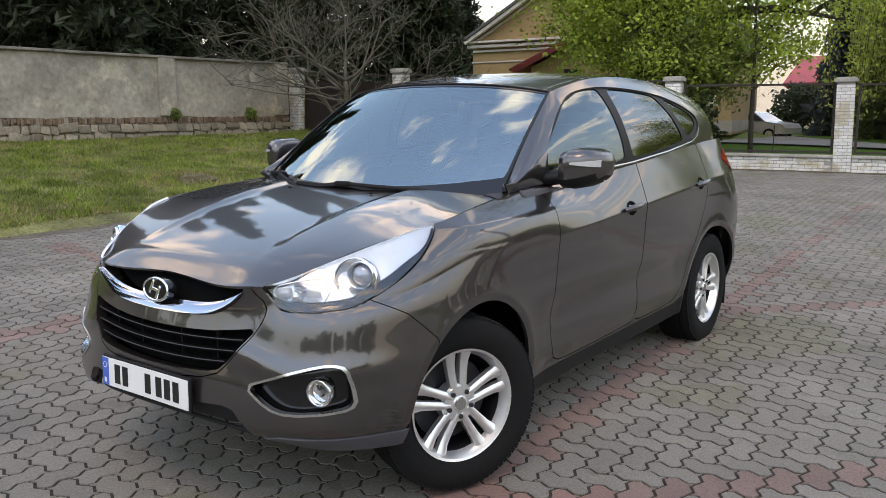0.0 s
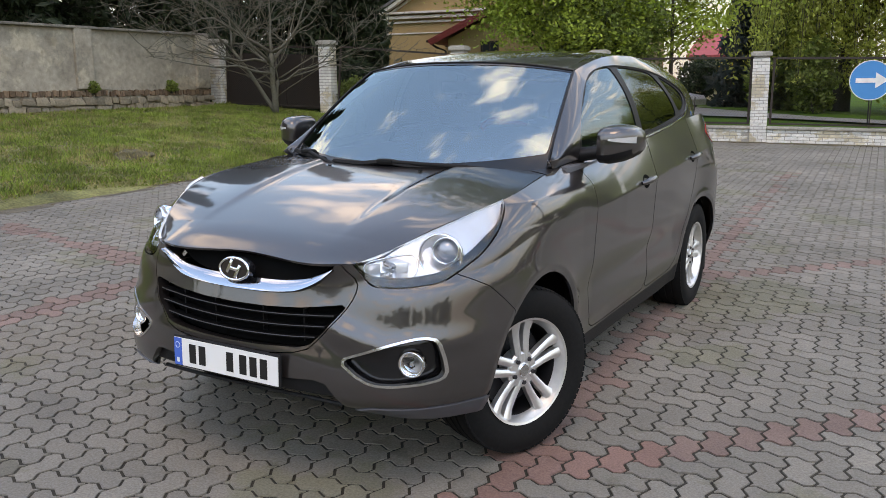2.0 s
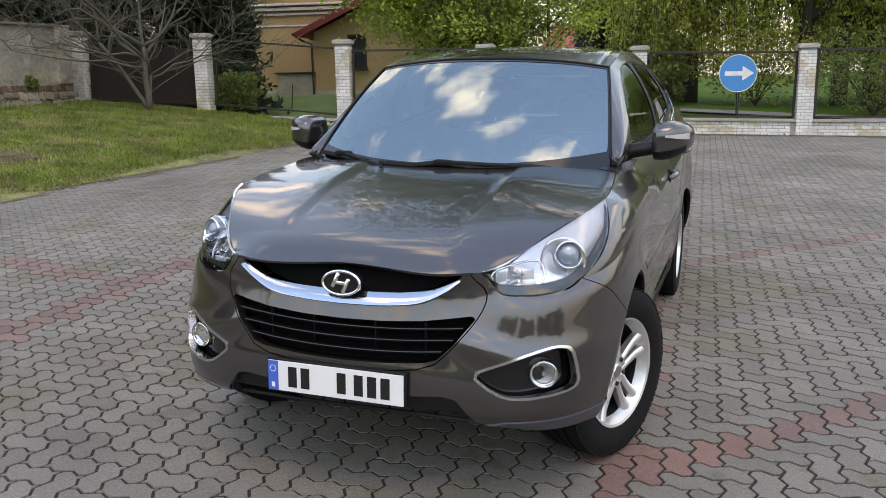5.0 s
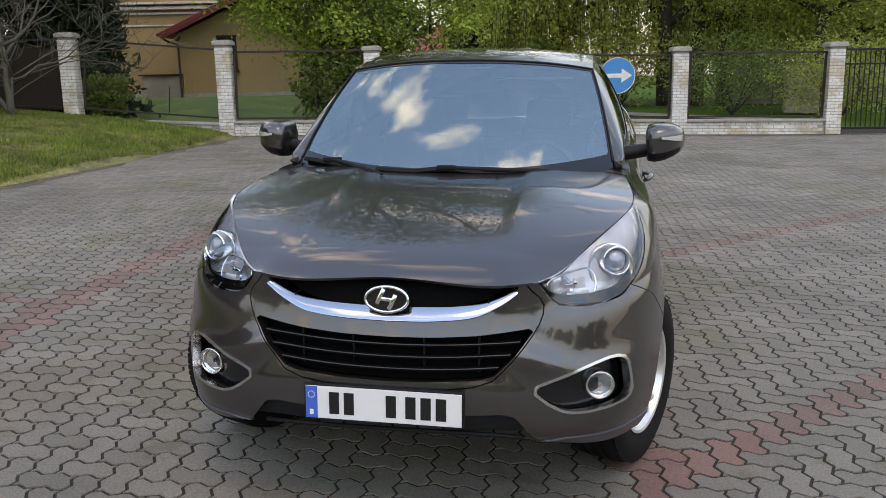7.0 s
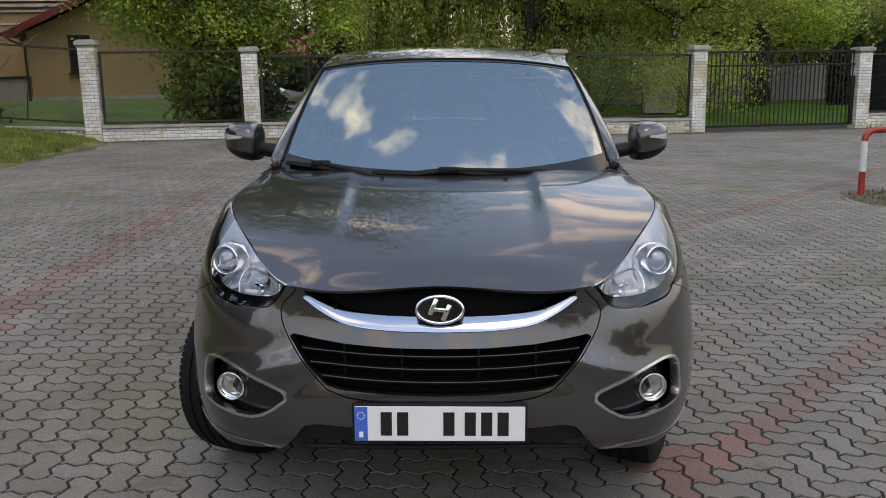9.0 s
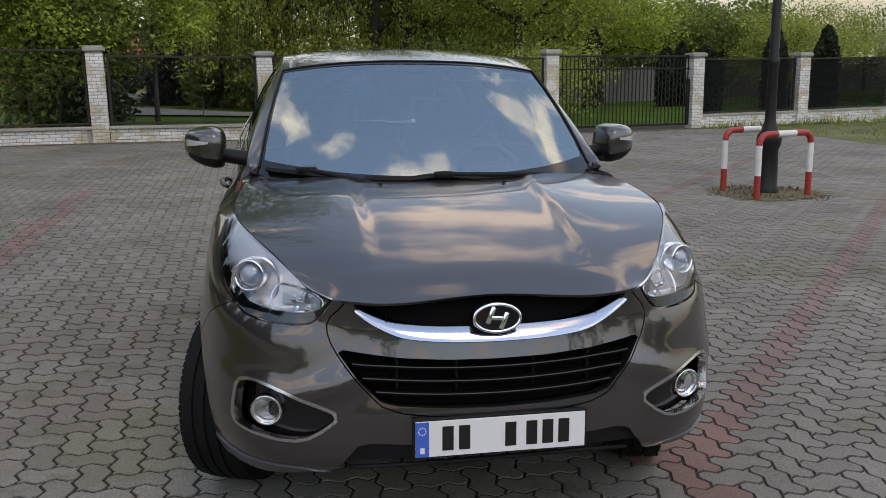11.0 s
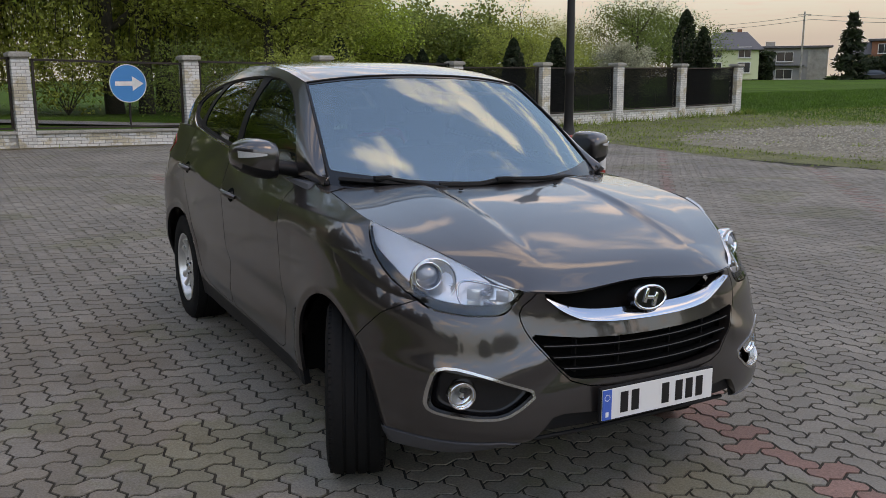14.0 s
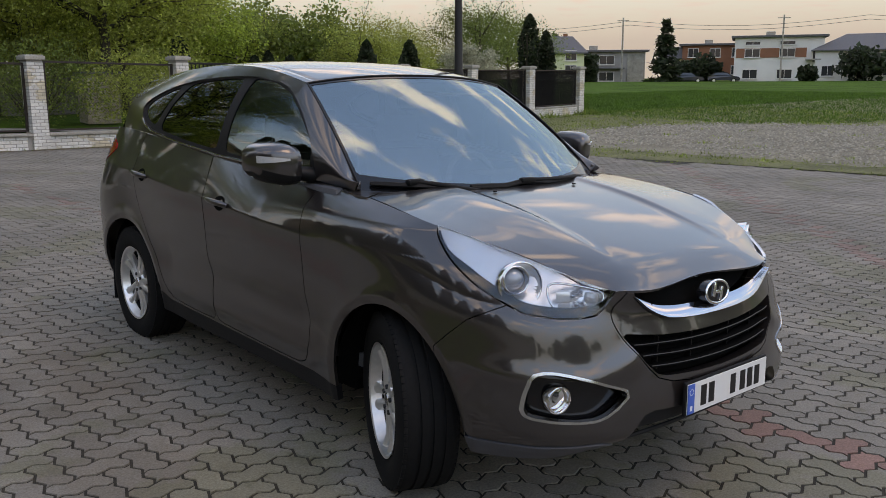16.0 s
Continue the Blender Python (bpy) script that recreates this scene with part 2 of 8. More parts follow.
patched(M_RENDER, ((1.1, 0.52, (0.84, 0.84, 0.84)), (1.5, 0.57, (1.30, 1.27, 1.22)), (0.7, 0.56, (0.86, 0.83, 0.79)), (3.2, 0.60, (1.16, 1.14, 1.1)), (4.0, 0.66, (0.7, 0.68, 0.66))))
patched(M_GRASS_SOIL, ((0.9, 0.60, (1.1, 0.72, 0.6)), (2.3, 0.52, (0.72, 0.78, 0.8))))
patched(M_BRICKW, ((2.0, 0.52, (0.82, 0.73, 0.58)), (7.0, 0.60, (0.80, 0.74, 0.64))))
patched(M_PAVER_ST, ((0.8, 0.55, (0.86, 0.89, 0.76)), (0.45, 0.58, (0.88, 0.84, 0.80)), (3.4, 0.60, (0.80, 0.80, 0.74)), (9.0, 0.66, (1.22, 1.20, 1.16))))
patched(M_PAVER, ((0.8, 0.55, (0.86, 0.89, 0.76)), (0.45, 0.58, (0.88, 0.84, 0.80)), (3.4, 0.60, (0.80, 0.80, 0.74)), (9.0, 0.66, (1.22, 1.20, 1.16))))
M_STONE = material("field_stone", (0.25, 0.205, 0.15), rough=0.9, grain=(20, 0.3), bump=(30, 0.5, 0.01), var=0.35)
M_OLDBRICK = material("old_brick", (0.19, 0.120, 0.080), rough=0.9, grain=(25, 0.3), bump=(50, 0.4, 0.006), var=0.4)
M_IRON = material("black_iron", (0.015, 0.014, 0.013), rough=0.5, metal=0.4)
M_RUST = material("brown_iron", (0.035, 0.025, 0.02), rough=0.6, metal=0.3)
M_STUCCO = material("yellow_stucco", (0.40, 0.265, 0.13), rough=0.9, grain=(25, 0.08), stain=(0.6, 0.08))
M_STUCCO2 = material("pale_stucco", (0.62, 0.55, 0.38), rough=0.9, grain=(25, 0.08), stain=(0.6, 0.08))
M_TRIMW = material("cornice_white", (0.60, 0.56, 0.50), rough=0.8, stain=(1.5, 0.15))
M_ROOFRED = material("red_roof", (0.20, 0.028, 0.026), rough=0.5, grain=(10, 0.15), stain=(1, 0.2))
M_ROOFBRIGHT = material("bright_red_roof", (0.42, 0.07, 0.07), rough=0.6, stain=(1, 0.2))
M_ROOFGREY = material("grey_roof", (0.10, 0.10, 0.105), rough=0.7, grain=(10, 0.15))
M_BARK = material("bark", (0.055, 0.045, 0.034), rough=0.95, grain=(18, 0.35), bump=(30, 0.8, 0.03))
M_LITTER = material("dead_leaf", (0.17, 0.12, 0.065), rough=0.9, var=0.35)
M_TWIG = material("bare_twig", (0.105, 0.098, 0.074), rough=0.9, grain=(18, 0.25))
M_REDP = material("red_paint", (0.42, 0.035, 0.025), rough=0.45, stain=(5, 0.15))
M_WHITEP = material("white_paint", (0.70, 0.69, 0.66), rough=0.5, stain=(5, 0.12))
M_SIGNBLUE = material("sign_blue", (0.002, 0.235, 0.52), rough=0.5, spec=0.25)
M_WIN = material("dark_window", (0.03, 0.035, 0.04), rough=0.08, spec=0.8)
M_HWHITE = material("house_white", (0.72, 0.71, 0.68), rough=0.9, stain=(0.5, 0.06))
M_HGREY = material("house_grey", (0.30, 0.29, 0.28), rough=0.9, stain=(0.5, 0.1))
M_HGREEN = material("house_lime", (0.60, 0.63, 0.40), rough=0.9, stain=(0.5, 0.06))
M_HBROWN = material("house_brown", (0.30, 0.12, 0.07), rough=0.9, stain=(0.5, 0.1))
M_BLUECAR = material("dark_car_paint", (0.02, 0.025, 0.035), rough=0.3, coat=1.0)
M_SILVER = material("silver_car_paint", (0.55, 0.55, 0.55), rough=0.35, metal=0.5, coat=1.0)


def leafmat(name, color, var=0.4):
    m = material(name, color, rough=0.6, var=var, stain=(1.3, 0.42))
    b = m.node_tree.nodes["Principled BSDF"]
    b.inputs["Subsurface Weight"].default_value = 0.0
    tr = m.node_tree.nodes.new("ShaderNodeBsdfTranslucent")
    mx = m.node_tree.nodes.new("ShaderNodeMixShader")
    mx.inputs[0].default_value = 0.48
    o = m.node_tree.nodes["Material Output"]
    src = b.inputs["Base Color"].links[0].from_socket
    m.node_tree.links.new(src, tr.inputs[0])
    m.node_tree.links.new(b.outputs[0], mx.inputs[1]); m.node_tree.links.new(tr.outputs[0], mx.inputs[2])
    m.node_tree.links.new(mx.outputs[0], o.inputs[0])
    return m


M_LEAF_FRESH = leafmat("leaf_fresh", (0.31, 0.41, 0.07))
M_LEAF_PARK = leafmat("leaf_park", (0.165, 0.225, 0.052))
M_LEAF_WILLOW = leafmat("leaf_willow", (0.31, 0.36, 0.08))
M_LEAF_DARK = leafmat("needle_dark", (0.027, 0.046, 0.020))
M_LEAF_BLUE = leafmat("needle_blue", (0.045, 0.065, 0.065))
M_LEAF_HEDGE = leafmat("hedge", (0.15, 0.215, 0.052))
M_LEAF_YELLOW = leafmat("blossom_yellow", (0.40, 0.28, 0.02))
M_BLOSSOM = leafmat("blossom_white", (0.42, 0.42, 0.30))
M_BLADE = leafmat("grass_blade", (0.19, 0.26, 0.05), 0.5)
M_BLADE_FIELD = leafmat("field_blade", (0.054, 0.140, 0.015), 0.22)
M_PEBBLE = material("pebble", (0.30, 0.275, 0.225), rough=0.9, var=0.35)
M_BLADE_DRY = leafmat("grass_dry", (0.32, 0.27, 0.11), 0.4)


# ---- mesh helpers ----
def mesh_of(name, verts, faces, mats, smooth=False, mat_idx=None, normals=None):
    me = bpy.data.meshes.new(name)
    v = np.asarray(verts, dtype=np.float32).reshape(-1, 3)
    if isinstance(faces, np.ndarray):
        n, k = faces.shape
        me.vertices.add(len(v)); me.vertices.foreach_set("co", v.ravel())
        me.loops.add(n * k); me.loops.foreach_set("vertex_index", faces.astype(np.int32).ravel())
        me.polygons.add(n)
        me.polygons.foreach_set("loop_start", (np.arange(n) * k).astype(np.int32))
        me.update(calc_edges=True)
    else:
        me.from_pydata([tuple(map(float, p)) for p in v], [], [tuple(map(int, f)) for f in faces])
    for m in (mats if isinstance(mats, (list, tuple)) else [mats]):
        me.materials.append(m)
    if mat_idx is not None:
        me.polygons.foreach_set("material_index", np.asarray(mat_idx, dtype=np.int32))
    me.polygons.foreach_set("use_smooth", np.full(len(me.polygons), bool(smooth)))
    me.update()
    if normals is not None:
        me.normals_split_custom_set_from_vertices(np.asarray(normals, dtype=np.float32).reshape(-1, 3).tolist())
    return me


def put(name, me, parent=None, label="", m=None):
    ob = new(name, me)
    if parent is not None:
        ob.parent = parent
    if m is not None:
        ob.matrix_local = m
    if label:
        tagged(ob, label)
    return ob


def part(name, bm, mat, parent=None, label="", smooth=False, m=None):
    me = bpy.data.meshes.new(name)
    bm.normal_update()
    bm.to_mesh(me)
    bm.free()
    for x in (mat if isinstance(mat, (list, tuple)) else [mat]):
        me.materials.append(x)
    if smooth:
        me.polygons.foreach_set("use_smooth", np.full(len(me.polygons), True))
        me.set_sharp_from_angle(angle=radians(35))
    return put(name, me, parent, label, m)


def thing(name, label, category, m=Matrix(), group="", kind=""):
    ob = new(name)
    ob.empty_display_size = 0.1
    ob.matrix_world = m
    return tagged(ob, label, category, group, kind)


def bm_box(bm, c, s, m=None, bev=0.0):
    r = bmesh.ops.create_cube(bm, size=1.0)
    vs = r["verts"]
    bmesh.ops.scale(bm, vec=s, verts=vs)
    bmesh.ops.translate(bm, vec=c, verts=vs)
    if bev:
        es = list({e for v in vs for e in v.link_edges})
        g = bmesh.ops.bevel(bm, geom=es, offset=bev, segments=2, affect="EDGES", profile=0.6)
        vs = list({v for f in g["faces"] for v in f.verts} | {v for v in vs if v.is_valid})
    if m is not None:
        bmesh.ops.transform(bm, matrix=m, verts=[v for v in vs if v.is_valid])
    return vs


def box(c, s, bev=0.0, m=None):
    bm = bmesh.new()
    bm_box(bm, c, s, m, bev)
    return bm


def bm_cyl(bm, p0, p1, r0, r1=None, seg=16, caps=True):
    p0, p1 = Vector(p0), Vector(p1)
    d = p1 - p0
    rot = d.to_track_quat("Z", "Y").to_matrix().to_4x4()
    r = bmesh.ops.create_cone(bm, cap_ends=caps, segments=seg, radius1=r0, radius2=r0 if r1 is None else r1, depth=d.length)
    bmesh.ops.transform(bm, matrix=Matrix.Translation((p0 + p1) / 2) @ rot, verts=r["verts"])
    return r["verts"]


def tube(pts, radii, seg=8, closed=False):
    """Vertices and quads of a tube along points."""
    pts = [Vector(p) for p in pts]
    n = len(pts)
    if not hasattr(radii, "__len__"):
        radii = [radii] * n
    verts, faces = [], []
    up = Vector((0, 0, 1))
    side = None
    for i, p in enumerate(pts):
        a = pts[i - 1] if (i or closed) else p
        b = pts[(i + 1) % n] if (i < n - 1 or closed) else p
        d = (b - a).normalized()
        if side is None:
            side = d.cross(up if abs(d.z) < 0.9 else Vector((1, 0, 0))).normalized()
        else:
            side = (side - d * side.dot(d)).normalized()
        o = d.cross(side)
        for k in range(seg):
            w = 2 * math.pi * k / seg
            verts.append(p + radii[i] * (math.cos(w) * side + math.sin(w) * o))
    for i in range(n if closed else n - 1):
        for k in range(seg):
            a, b = i * seg + k, i * seg + (k + 1) % seg
            c, e = ((i + 1) % n) * seg + (k + 1) % seg, ((i + 1) % n) * seg + k
            faces.append((a, b, c, e))
    if not closed:
        faces.append(tuple(range(seg))[::-1])
        faces.append(tuple((n - 1) * seg + k for k in range(seg)))
    return verts, faces


def tube_part(name, pts, radii, mat, parent, seg=8, closed=False, label=""):
    v, f = tube(pts, radii, seg, closed)
    me = mesh_of(name, v, f, mat, smooth=True)
    me.set_sharp_from_angle(angle=radians(50))
    return put(name, me, parent, label)


def lathe(profile, seg=32, axis="x"):
    """Revolves (axial, radius) pairs round the x axis."""
    v, f = [], []
    n = len(profile)
    for k in range(seg):
        w = 2 * math.pi * k / seg
        for a, r in profile:
            v.append((a, r * math.cos(w), r * math.sin(w)))
    for k in range(seg):
        for i in range(n - 1):
            a, b = k * n + i, k * n + i + 1
            c, d = ((k + 1) % seg) * n + i + 1, ((k + 1) % seg) * n + i
            f.append((a, d, c, b))
    return v, f


def spline(ts, ps):
    """Natural cubic spline through points ps at knots ts; returns a function of an array of parameters."""
    ts, ps = np.asarray(ts, float), np.asarray(ps, float)
    flat = ps.reshape(len(ts), -1)
    n, h = len(ts), np.diff(ts)
    a = np.zeros((n, n)); r = np.zeros_like(flat)
    a[0, 0] = a[-1, -1] = 1
    for i in range(1, n - 1):
        a[i, i - 1], a[i, i], a[i, i + 1] = h[i - 1], 2 * (h[i - 1] + h[i]), h[i]
        r[i] = 6 * ((flat[i + 1] - flat[i]) / h[i] - (flat[i] - flat[i - 1]) / h[i - 1])
    m2 = np.linalg.solve(a, r)

    def at(t):
        t = np.atleast_1d(np.asarray(t, float))
        i = np.clip(np.searchsorted(ts, t, side="right") - 1, 0, n - 2)
        d0, d1, hh = (t - ts[i])[:, None], (ts[i + 1] - t)[:, None], h[i][:, None]
        q = m2[i] * d1 ** 3 / (6 * hh) + m2[i + 1] * d0 ** 3 / (6 * hh) + (flat[i] / hh - m2[i] * hh / 6) * d1 + (flat[i + 1] / hh - m2[i + 1] * hh / 6) * d0
        return q.reshape(len(t), *ps.shape[1:])
    return at


def poly_sdf(poly, px, py):
    """Signed distance to a closed polygon, negative inside."""
    poly = np.asarray(poly, float)
    d = np.full(px.shape, 1e9)
    inside = np.zeros(px.shape, bool)
    n = len(poly)
    for i in range(n):
        ax, ay = poly[i]
        bx, by = poly[(i + 1) % n]
        ex, ey = bx - ax, by - ay
        wx, wy = px - ax, py - ay
        q = np.clip((wx * ex + wy * ey) / (ex * ex + ey * ey + 1e-12), 0, 1)
        d = np.minimum(d, np.hypot(wx - ex * q, wy - ey * q))
        c = (ay > py) != (by > py)
        with np.errstate(divide="ignore", invalid="ignore"):
            xin = (bx - ax) * (py - ay) / (by - ay + 1e-12) + ax
        inside ^= c & (px < xin)
    return np.where(inside, -d, d)


def smooth_poly(poly, rounds=2, closed=True):
    """Chaikin corner cutting."""
    p = [tuple(q) for q in poly]
    for _ in range(rounds):
        q = []
        n = len(p)
        for i in range(n if closed else n - 1):
            a, b = p[i], p[(i + 1) % n]
            q.append(tuple(0.75 * u + 0.25 * w for u, w in zip(a, b)))
            q.append(tuple(0.25 * u + 0.75 * w for u, w in zip(a, b)))
        if not closed:
            q = [p[0]] + q + [p[-1]]
        p = q
    return p


def round_poly(poly, r=0.03, rounds=2):
    """Rounds each corner within about r of it."""
    q = []
    n = len(poly)
    for i in range(n):
        a, b, c = Vector(poly[i - 1]), Vector(poly[i]), Vector(poly[(i + 1) % n])
        for o in (a, c):
            d = o - b
            q.append(tuple(b + d * min(.45, r / max(d.length, 1e-6))))
    return smooth_poly(q, rounds)


def grid_tris(nu, nv):
    """Triangles of a grid of nu x nv vertices (row-major, u outer)."""
    i = np.arange(nu - 1)[:, None] * nv + np.arange(nv - 1)[None, :]
    i = i.ravel()
    return np.concatenate([np.stack([i, i + nv, i + nv + 1], 1), np.stack([i, i + nv + 1, i + 1], 1)])


def cut(V, F, d):
    """Splits the triangles F of the rows V along d = 0. Returns V, the faces with d < 0 and those with d > 0."""
    d = np.where(np.abs(d) < 2e-4, 0.0, d)
    s = np.sign(d)
    fs = s[F]
    mixed = (fs.min(1) < 0) & (fs.max(1) > 0)
    neg = F[(~mixed) & (fs.min(1) < 0)]
    pos = F[(~mixed) & (fs.min(1) >= 0)]
    rows, memo, ln, lp = [], {}, [], []
    nv = len(V)

    def mid(a, b):
        k = (a, b) if a < b else (b, a)
        if k not in memo:
            q = d[k[0]] / (d[k[0]] - d[k[1]])
            rows.append(V[k[0]] * (1 - q) + V[k[1]] * q)
            memo[k] = nv + len(rows) - 1
        return memo[k]
    for tri in F[mixed].tolist():
        sg = [s[q] for q in tri]
        if 0 in sg:
            i = sg.index(0)
            a, b, c = tri[i], tri[(i + 1) % 3], tri[(i + 2) % 3]
            m = mid(b, c)
            (ln if s[b] < 0 else lp).append((a, b, m))
            (ln if s[c] < 0 else lp).append((a, m, c))
        else:
            i = [k for k in range(3) if sg[k] != sg[(k + 1) % 3] and sg[k] != sg[(k + 2) % 3]][0]
            a, b, c = tri[i], tri[(i + 1) % 3], tri[(i + 2) % 3]
            m, n = mid(a, b), mid(a, c)
            (ln if s[a] < 0 else lp).append((a, m, n))
            o = ln if s[b] < 0 else lp
            o.append((m, b, c)); o.append((m, c, n))
    if rows:
        V = np.concatenate([V, np.array(rows)])
    if ln:
        neg = np.concatenate([neg, np.array(ln)])
    if lp:
        pos = np.concatenate([pos, np.array(lp)])
    return V, neg, pos


# ---- the car ----
# car frame: x to its left, y to its rear, z up, origin on the ground under the middle of the front axle
CAR_AT = pose(-2.766, 2.580, -0.012, 0.15, 1.05, 1.55)
car = thing("car", "grey-brown metallic compact SUV parked on the paved yard, wheels steered", "car", CAR_AT)
WB, TYRE_R, AXLE_Z = 2.64, 0.350, 0.345
G_CAR = 0.0035

ST_U = (0, 0.46, 0.77, 1.06, 1.50, 2.05, 2.95, 3.72, 4.15, 4.78, 5.14, 5.62)
ROW_A = ((0, -0.845, 0.372), (0.45, -0.805, 0.358), (0.7, -0.675, 0.312), (0.825, -0.42, 0.295), (0.86, 0, 0.25), (0.862, 0.55, 0.25), (0.862, 1.45, 0.255), (0.862, 2.2, 0.265), (0.86, 2.64, 0.29), (0.8, 3.19, 0.33), (0.5, 3.41, 0.34), (0, 3.45, 0.34))
ROW_B = ((0, -0.905, 0.4), (0.45, -0.862, 0.4), (0.73, -0.725, 0.4), (0.862, -0.45, 0.4), (0.893, 0, 0.42), (0.885, 0.55, 0.42), (0.885, 1.45, 0.425), (0.89, 2.2, 0.44), (0.898, 2.64, 0.45), (0.83, 3.23, 0.48), (0.5, 3.47, 0.5), (0, 3.51, 0.5))
ROW_C = ((0, -0.895, 0.575), (0.45, -0.845, 0.57), (0.74, -0.7, 0.57), (0.877, -0.44, 0.58), (0.91, 0, 0.6), (0.905, 0.55, 0.6), (0.905, 1.45, 0.61), (0.908, 2.2, 0.62), (0.912, 2.64, 0.63), (0.84, 3.25, 0.66), (0.5, 3.47, 0.68), (0, 3.51, 0.68))
ROW_D = ((0, -0.85, 0.735), (0.45, -0.805, 0.73), (0.72, -0.675, 0.74), (0.866, -0.43, 0.75), (0.912, 0, 0.79), (0.908, 0.55, 0.79), (0.907, 1.45, 0.81), (0.91, 2.2, 0.84), (0.91, 2.64, 0.86), (0.845, 3.22, 0.9), (0.5, 3.43, 0.92), (0, 3.47, 0.92))
ROW_E = ((0, -0.822, 0.82), (0.46, -0.782, 0.81), (0.7, -0.635, 0.83), (0.832, -0.42, 0.855), (0.886, 0, 0.950), (0.880, 0.55, 0.995), (0.892, 1.45, 1.01), (0.895, 2.2, 1.05), (0.888, 2.64, 1.07), (0.80, 3.17, 1.09), (0.5, 3.38, 1.08), (0, 3.42, 1.08))
ROW_F = ((0, -0.795, 0.881), (0.459, -0.785, 0.873), (0.632, -0.564, 0.954), (0.740, -0.328, 1.021), (0.802, -0.05, 1.073), (0.767, 0.47, 1.125), (0.832, 1.45, 1.185), (0.825, 2.2, 1.245), (0.815, 2.64, 1.275), (0.757, 3.05, 1.272), (0.45, 3.28, 1.21), (0, 3.32, 1.21))
V_AT = (0, .2, .4, .6, .8, 1.0)


def nose(y):
    """Draws the front end in a little."""
    return y + 0.045 * np.clip((-0.30 - y) / 0.35, 0, 1)


def belt_row(r):
    """A level of the body as a spline, carried on past the middle at both ends so that it is smooth there."""
    r = tuple((x, float(nose(y)), z) for x, y, z in r)
    flip = lambda p: (-p[0], p[1], p[2])
    pts = [flip(r[2]), flip(r[1]), *r, flip(r[-2]), flip(r[-3])]
    end = ST_U[-1]
    us = [-ST_U[2], -ST_U[1], *ST_U, 2 * end - ST_U[-2], 2 * end - ST_U[-3]]
    return spline(us, pts)


belt_rows = [belt_row(r) for r in (ROW_A, ROW_B, ROW_C, ROW_D, ROW_E, ROW_F)]


def with_normals(P):
    """Grid (nu, nv, 3) to rows x y z nx ny nz."""
    du = np.gradient(P, axis=0)
    dv = np.gradient(P, axis=1)
    n = np.cross(du, dv)
    n /= np.linalg.norm(n, axis=2, keepdims=True) + 1e-12
    return n


def belt_surface(nu=420, nv=150):
    us = np.linspace(0, ST_U[-1], nu)
    levels = np.stack([r(us) for r in belt_rows], 0)
    vs = np.linspace(0, 1, nv)
    P = spline(V_AT, levels)(vs).transpose(1, 0, 2)
    x, y, z = P[..., 0], P[..., 1], P[..., 2]
    # waist crease from the front wing through the handles to the tail lamp, and the hollow above the sill
    zc = 0.905 + 0.062 * (y - 0.2)
    w = np.clip((y - 0.45) / 0.6, 0, 1) * np.clip((3.3 - y) / 0.5, 0, 1)
    dz = z - zc
    sharp = np.sqrt(dz ** 2 + 0.002 ** 2)
    crease = 0.021 * np.where(dz < 0, np.exp(-sharp / 0.13), np.exp(-sharp / 0.075))
    # wing crease from the headlamp to below the mirror: flat flank under it, shoulder turned up over it
    top_z = z[:, -1:]
    za = 1.043 + 0 * z
    below = np.clip((z - 0.80) / (za - 0.80), 0, 1) ** 2
    above = np.clip((top_z - z) / np.maximum(top_z - za, 0.004), 0, 1)
    crest = 0.024 * np.where(z < za, below, above) * np.clip((top_z - za) / 0.035, 0, 1)
    wa = np.clip((y + 0.22) / 0.18, 0, 1) * np.clip((0.98 - y) / 0.45, 0, 1)
    zs = 0.47 + 0.02 * (y - 0.6)
    ws = np.clip((y - 0.35) / 0.3, 0, 1) * np.clip((2.35 - y) / 0.3, 0, 1)
    hollow = -0.020 * np.exp(-((z - zs - 0.10) / 0.075) ** 2) + 0.006 * np.exp(-((z - zs + 0.06) / 0.04) ** 2)
    # flares round the wheels
    for yc in (0.0, WB):
        r = np.hypot(y - yc, z - AXLE_Z)
        x += np.where((z < 0.95) & (np.abs(y - yc) < 0.62), 0.015 * np.where(r < 0.435, np.clip((r - 0.35) / 0.085, 0, 1), np.exp(-(r - 0.435) / 0.07) * np.clip((0.62 - np.abs(y - yc)) / 0.1, 0, 1)), 0)
    side = np.clip((np.abs(x) - 0.5) / 0.3, 0, 1)
    x += side * (crease * w + crest * wa + hollow * ws)
    # swage of the front bumper from the grille corner down past the fog lamp
    f = np.clip((-0.3 - y) / 0.2, 0, 1)
    zr = 0.655 - 0.35 * (np.abs(x) - 0.42) + 0.45 * np.clip(np.abs(x) - 0.62, 0, 1)
    y -= f * 0.014 * np.exp(-((z - zr) / 0.045) ** 2) * np.clip((np.abs(x) - 0.34) / 0.12, 0, 1)
    P = np.stack([x, y, z], -1)
    # the headlamp swells out between bumper and hood
    n = with_normals(P)
    n[..., 2] = 0
    tv = np.clip((vs - .78) / .22, 0, 1)[None, :]
    tu = np.clip((us - .52) / .42, 0, 1) * np.clip((1.75 - us) / .55, 0, 1)
    P = P + n * (0.018 * np.sin(math.pi * tv) * (tu * tu * (3 - 2 * tu))[:, None])[..., None]
    n = with_normals(P)
    s = np.repeat(us[:, None], nv, 1)
    V = np.concatenate([P, n, s[..., None]], -1).reshape(-1, 7)
    return V, grid_tris(nu, nv)


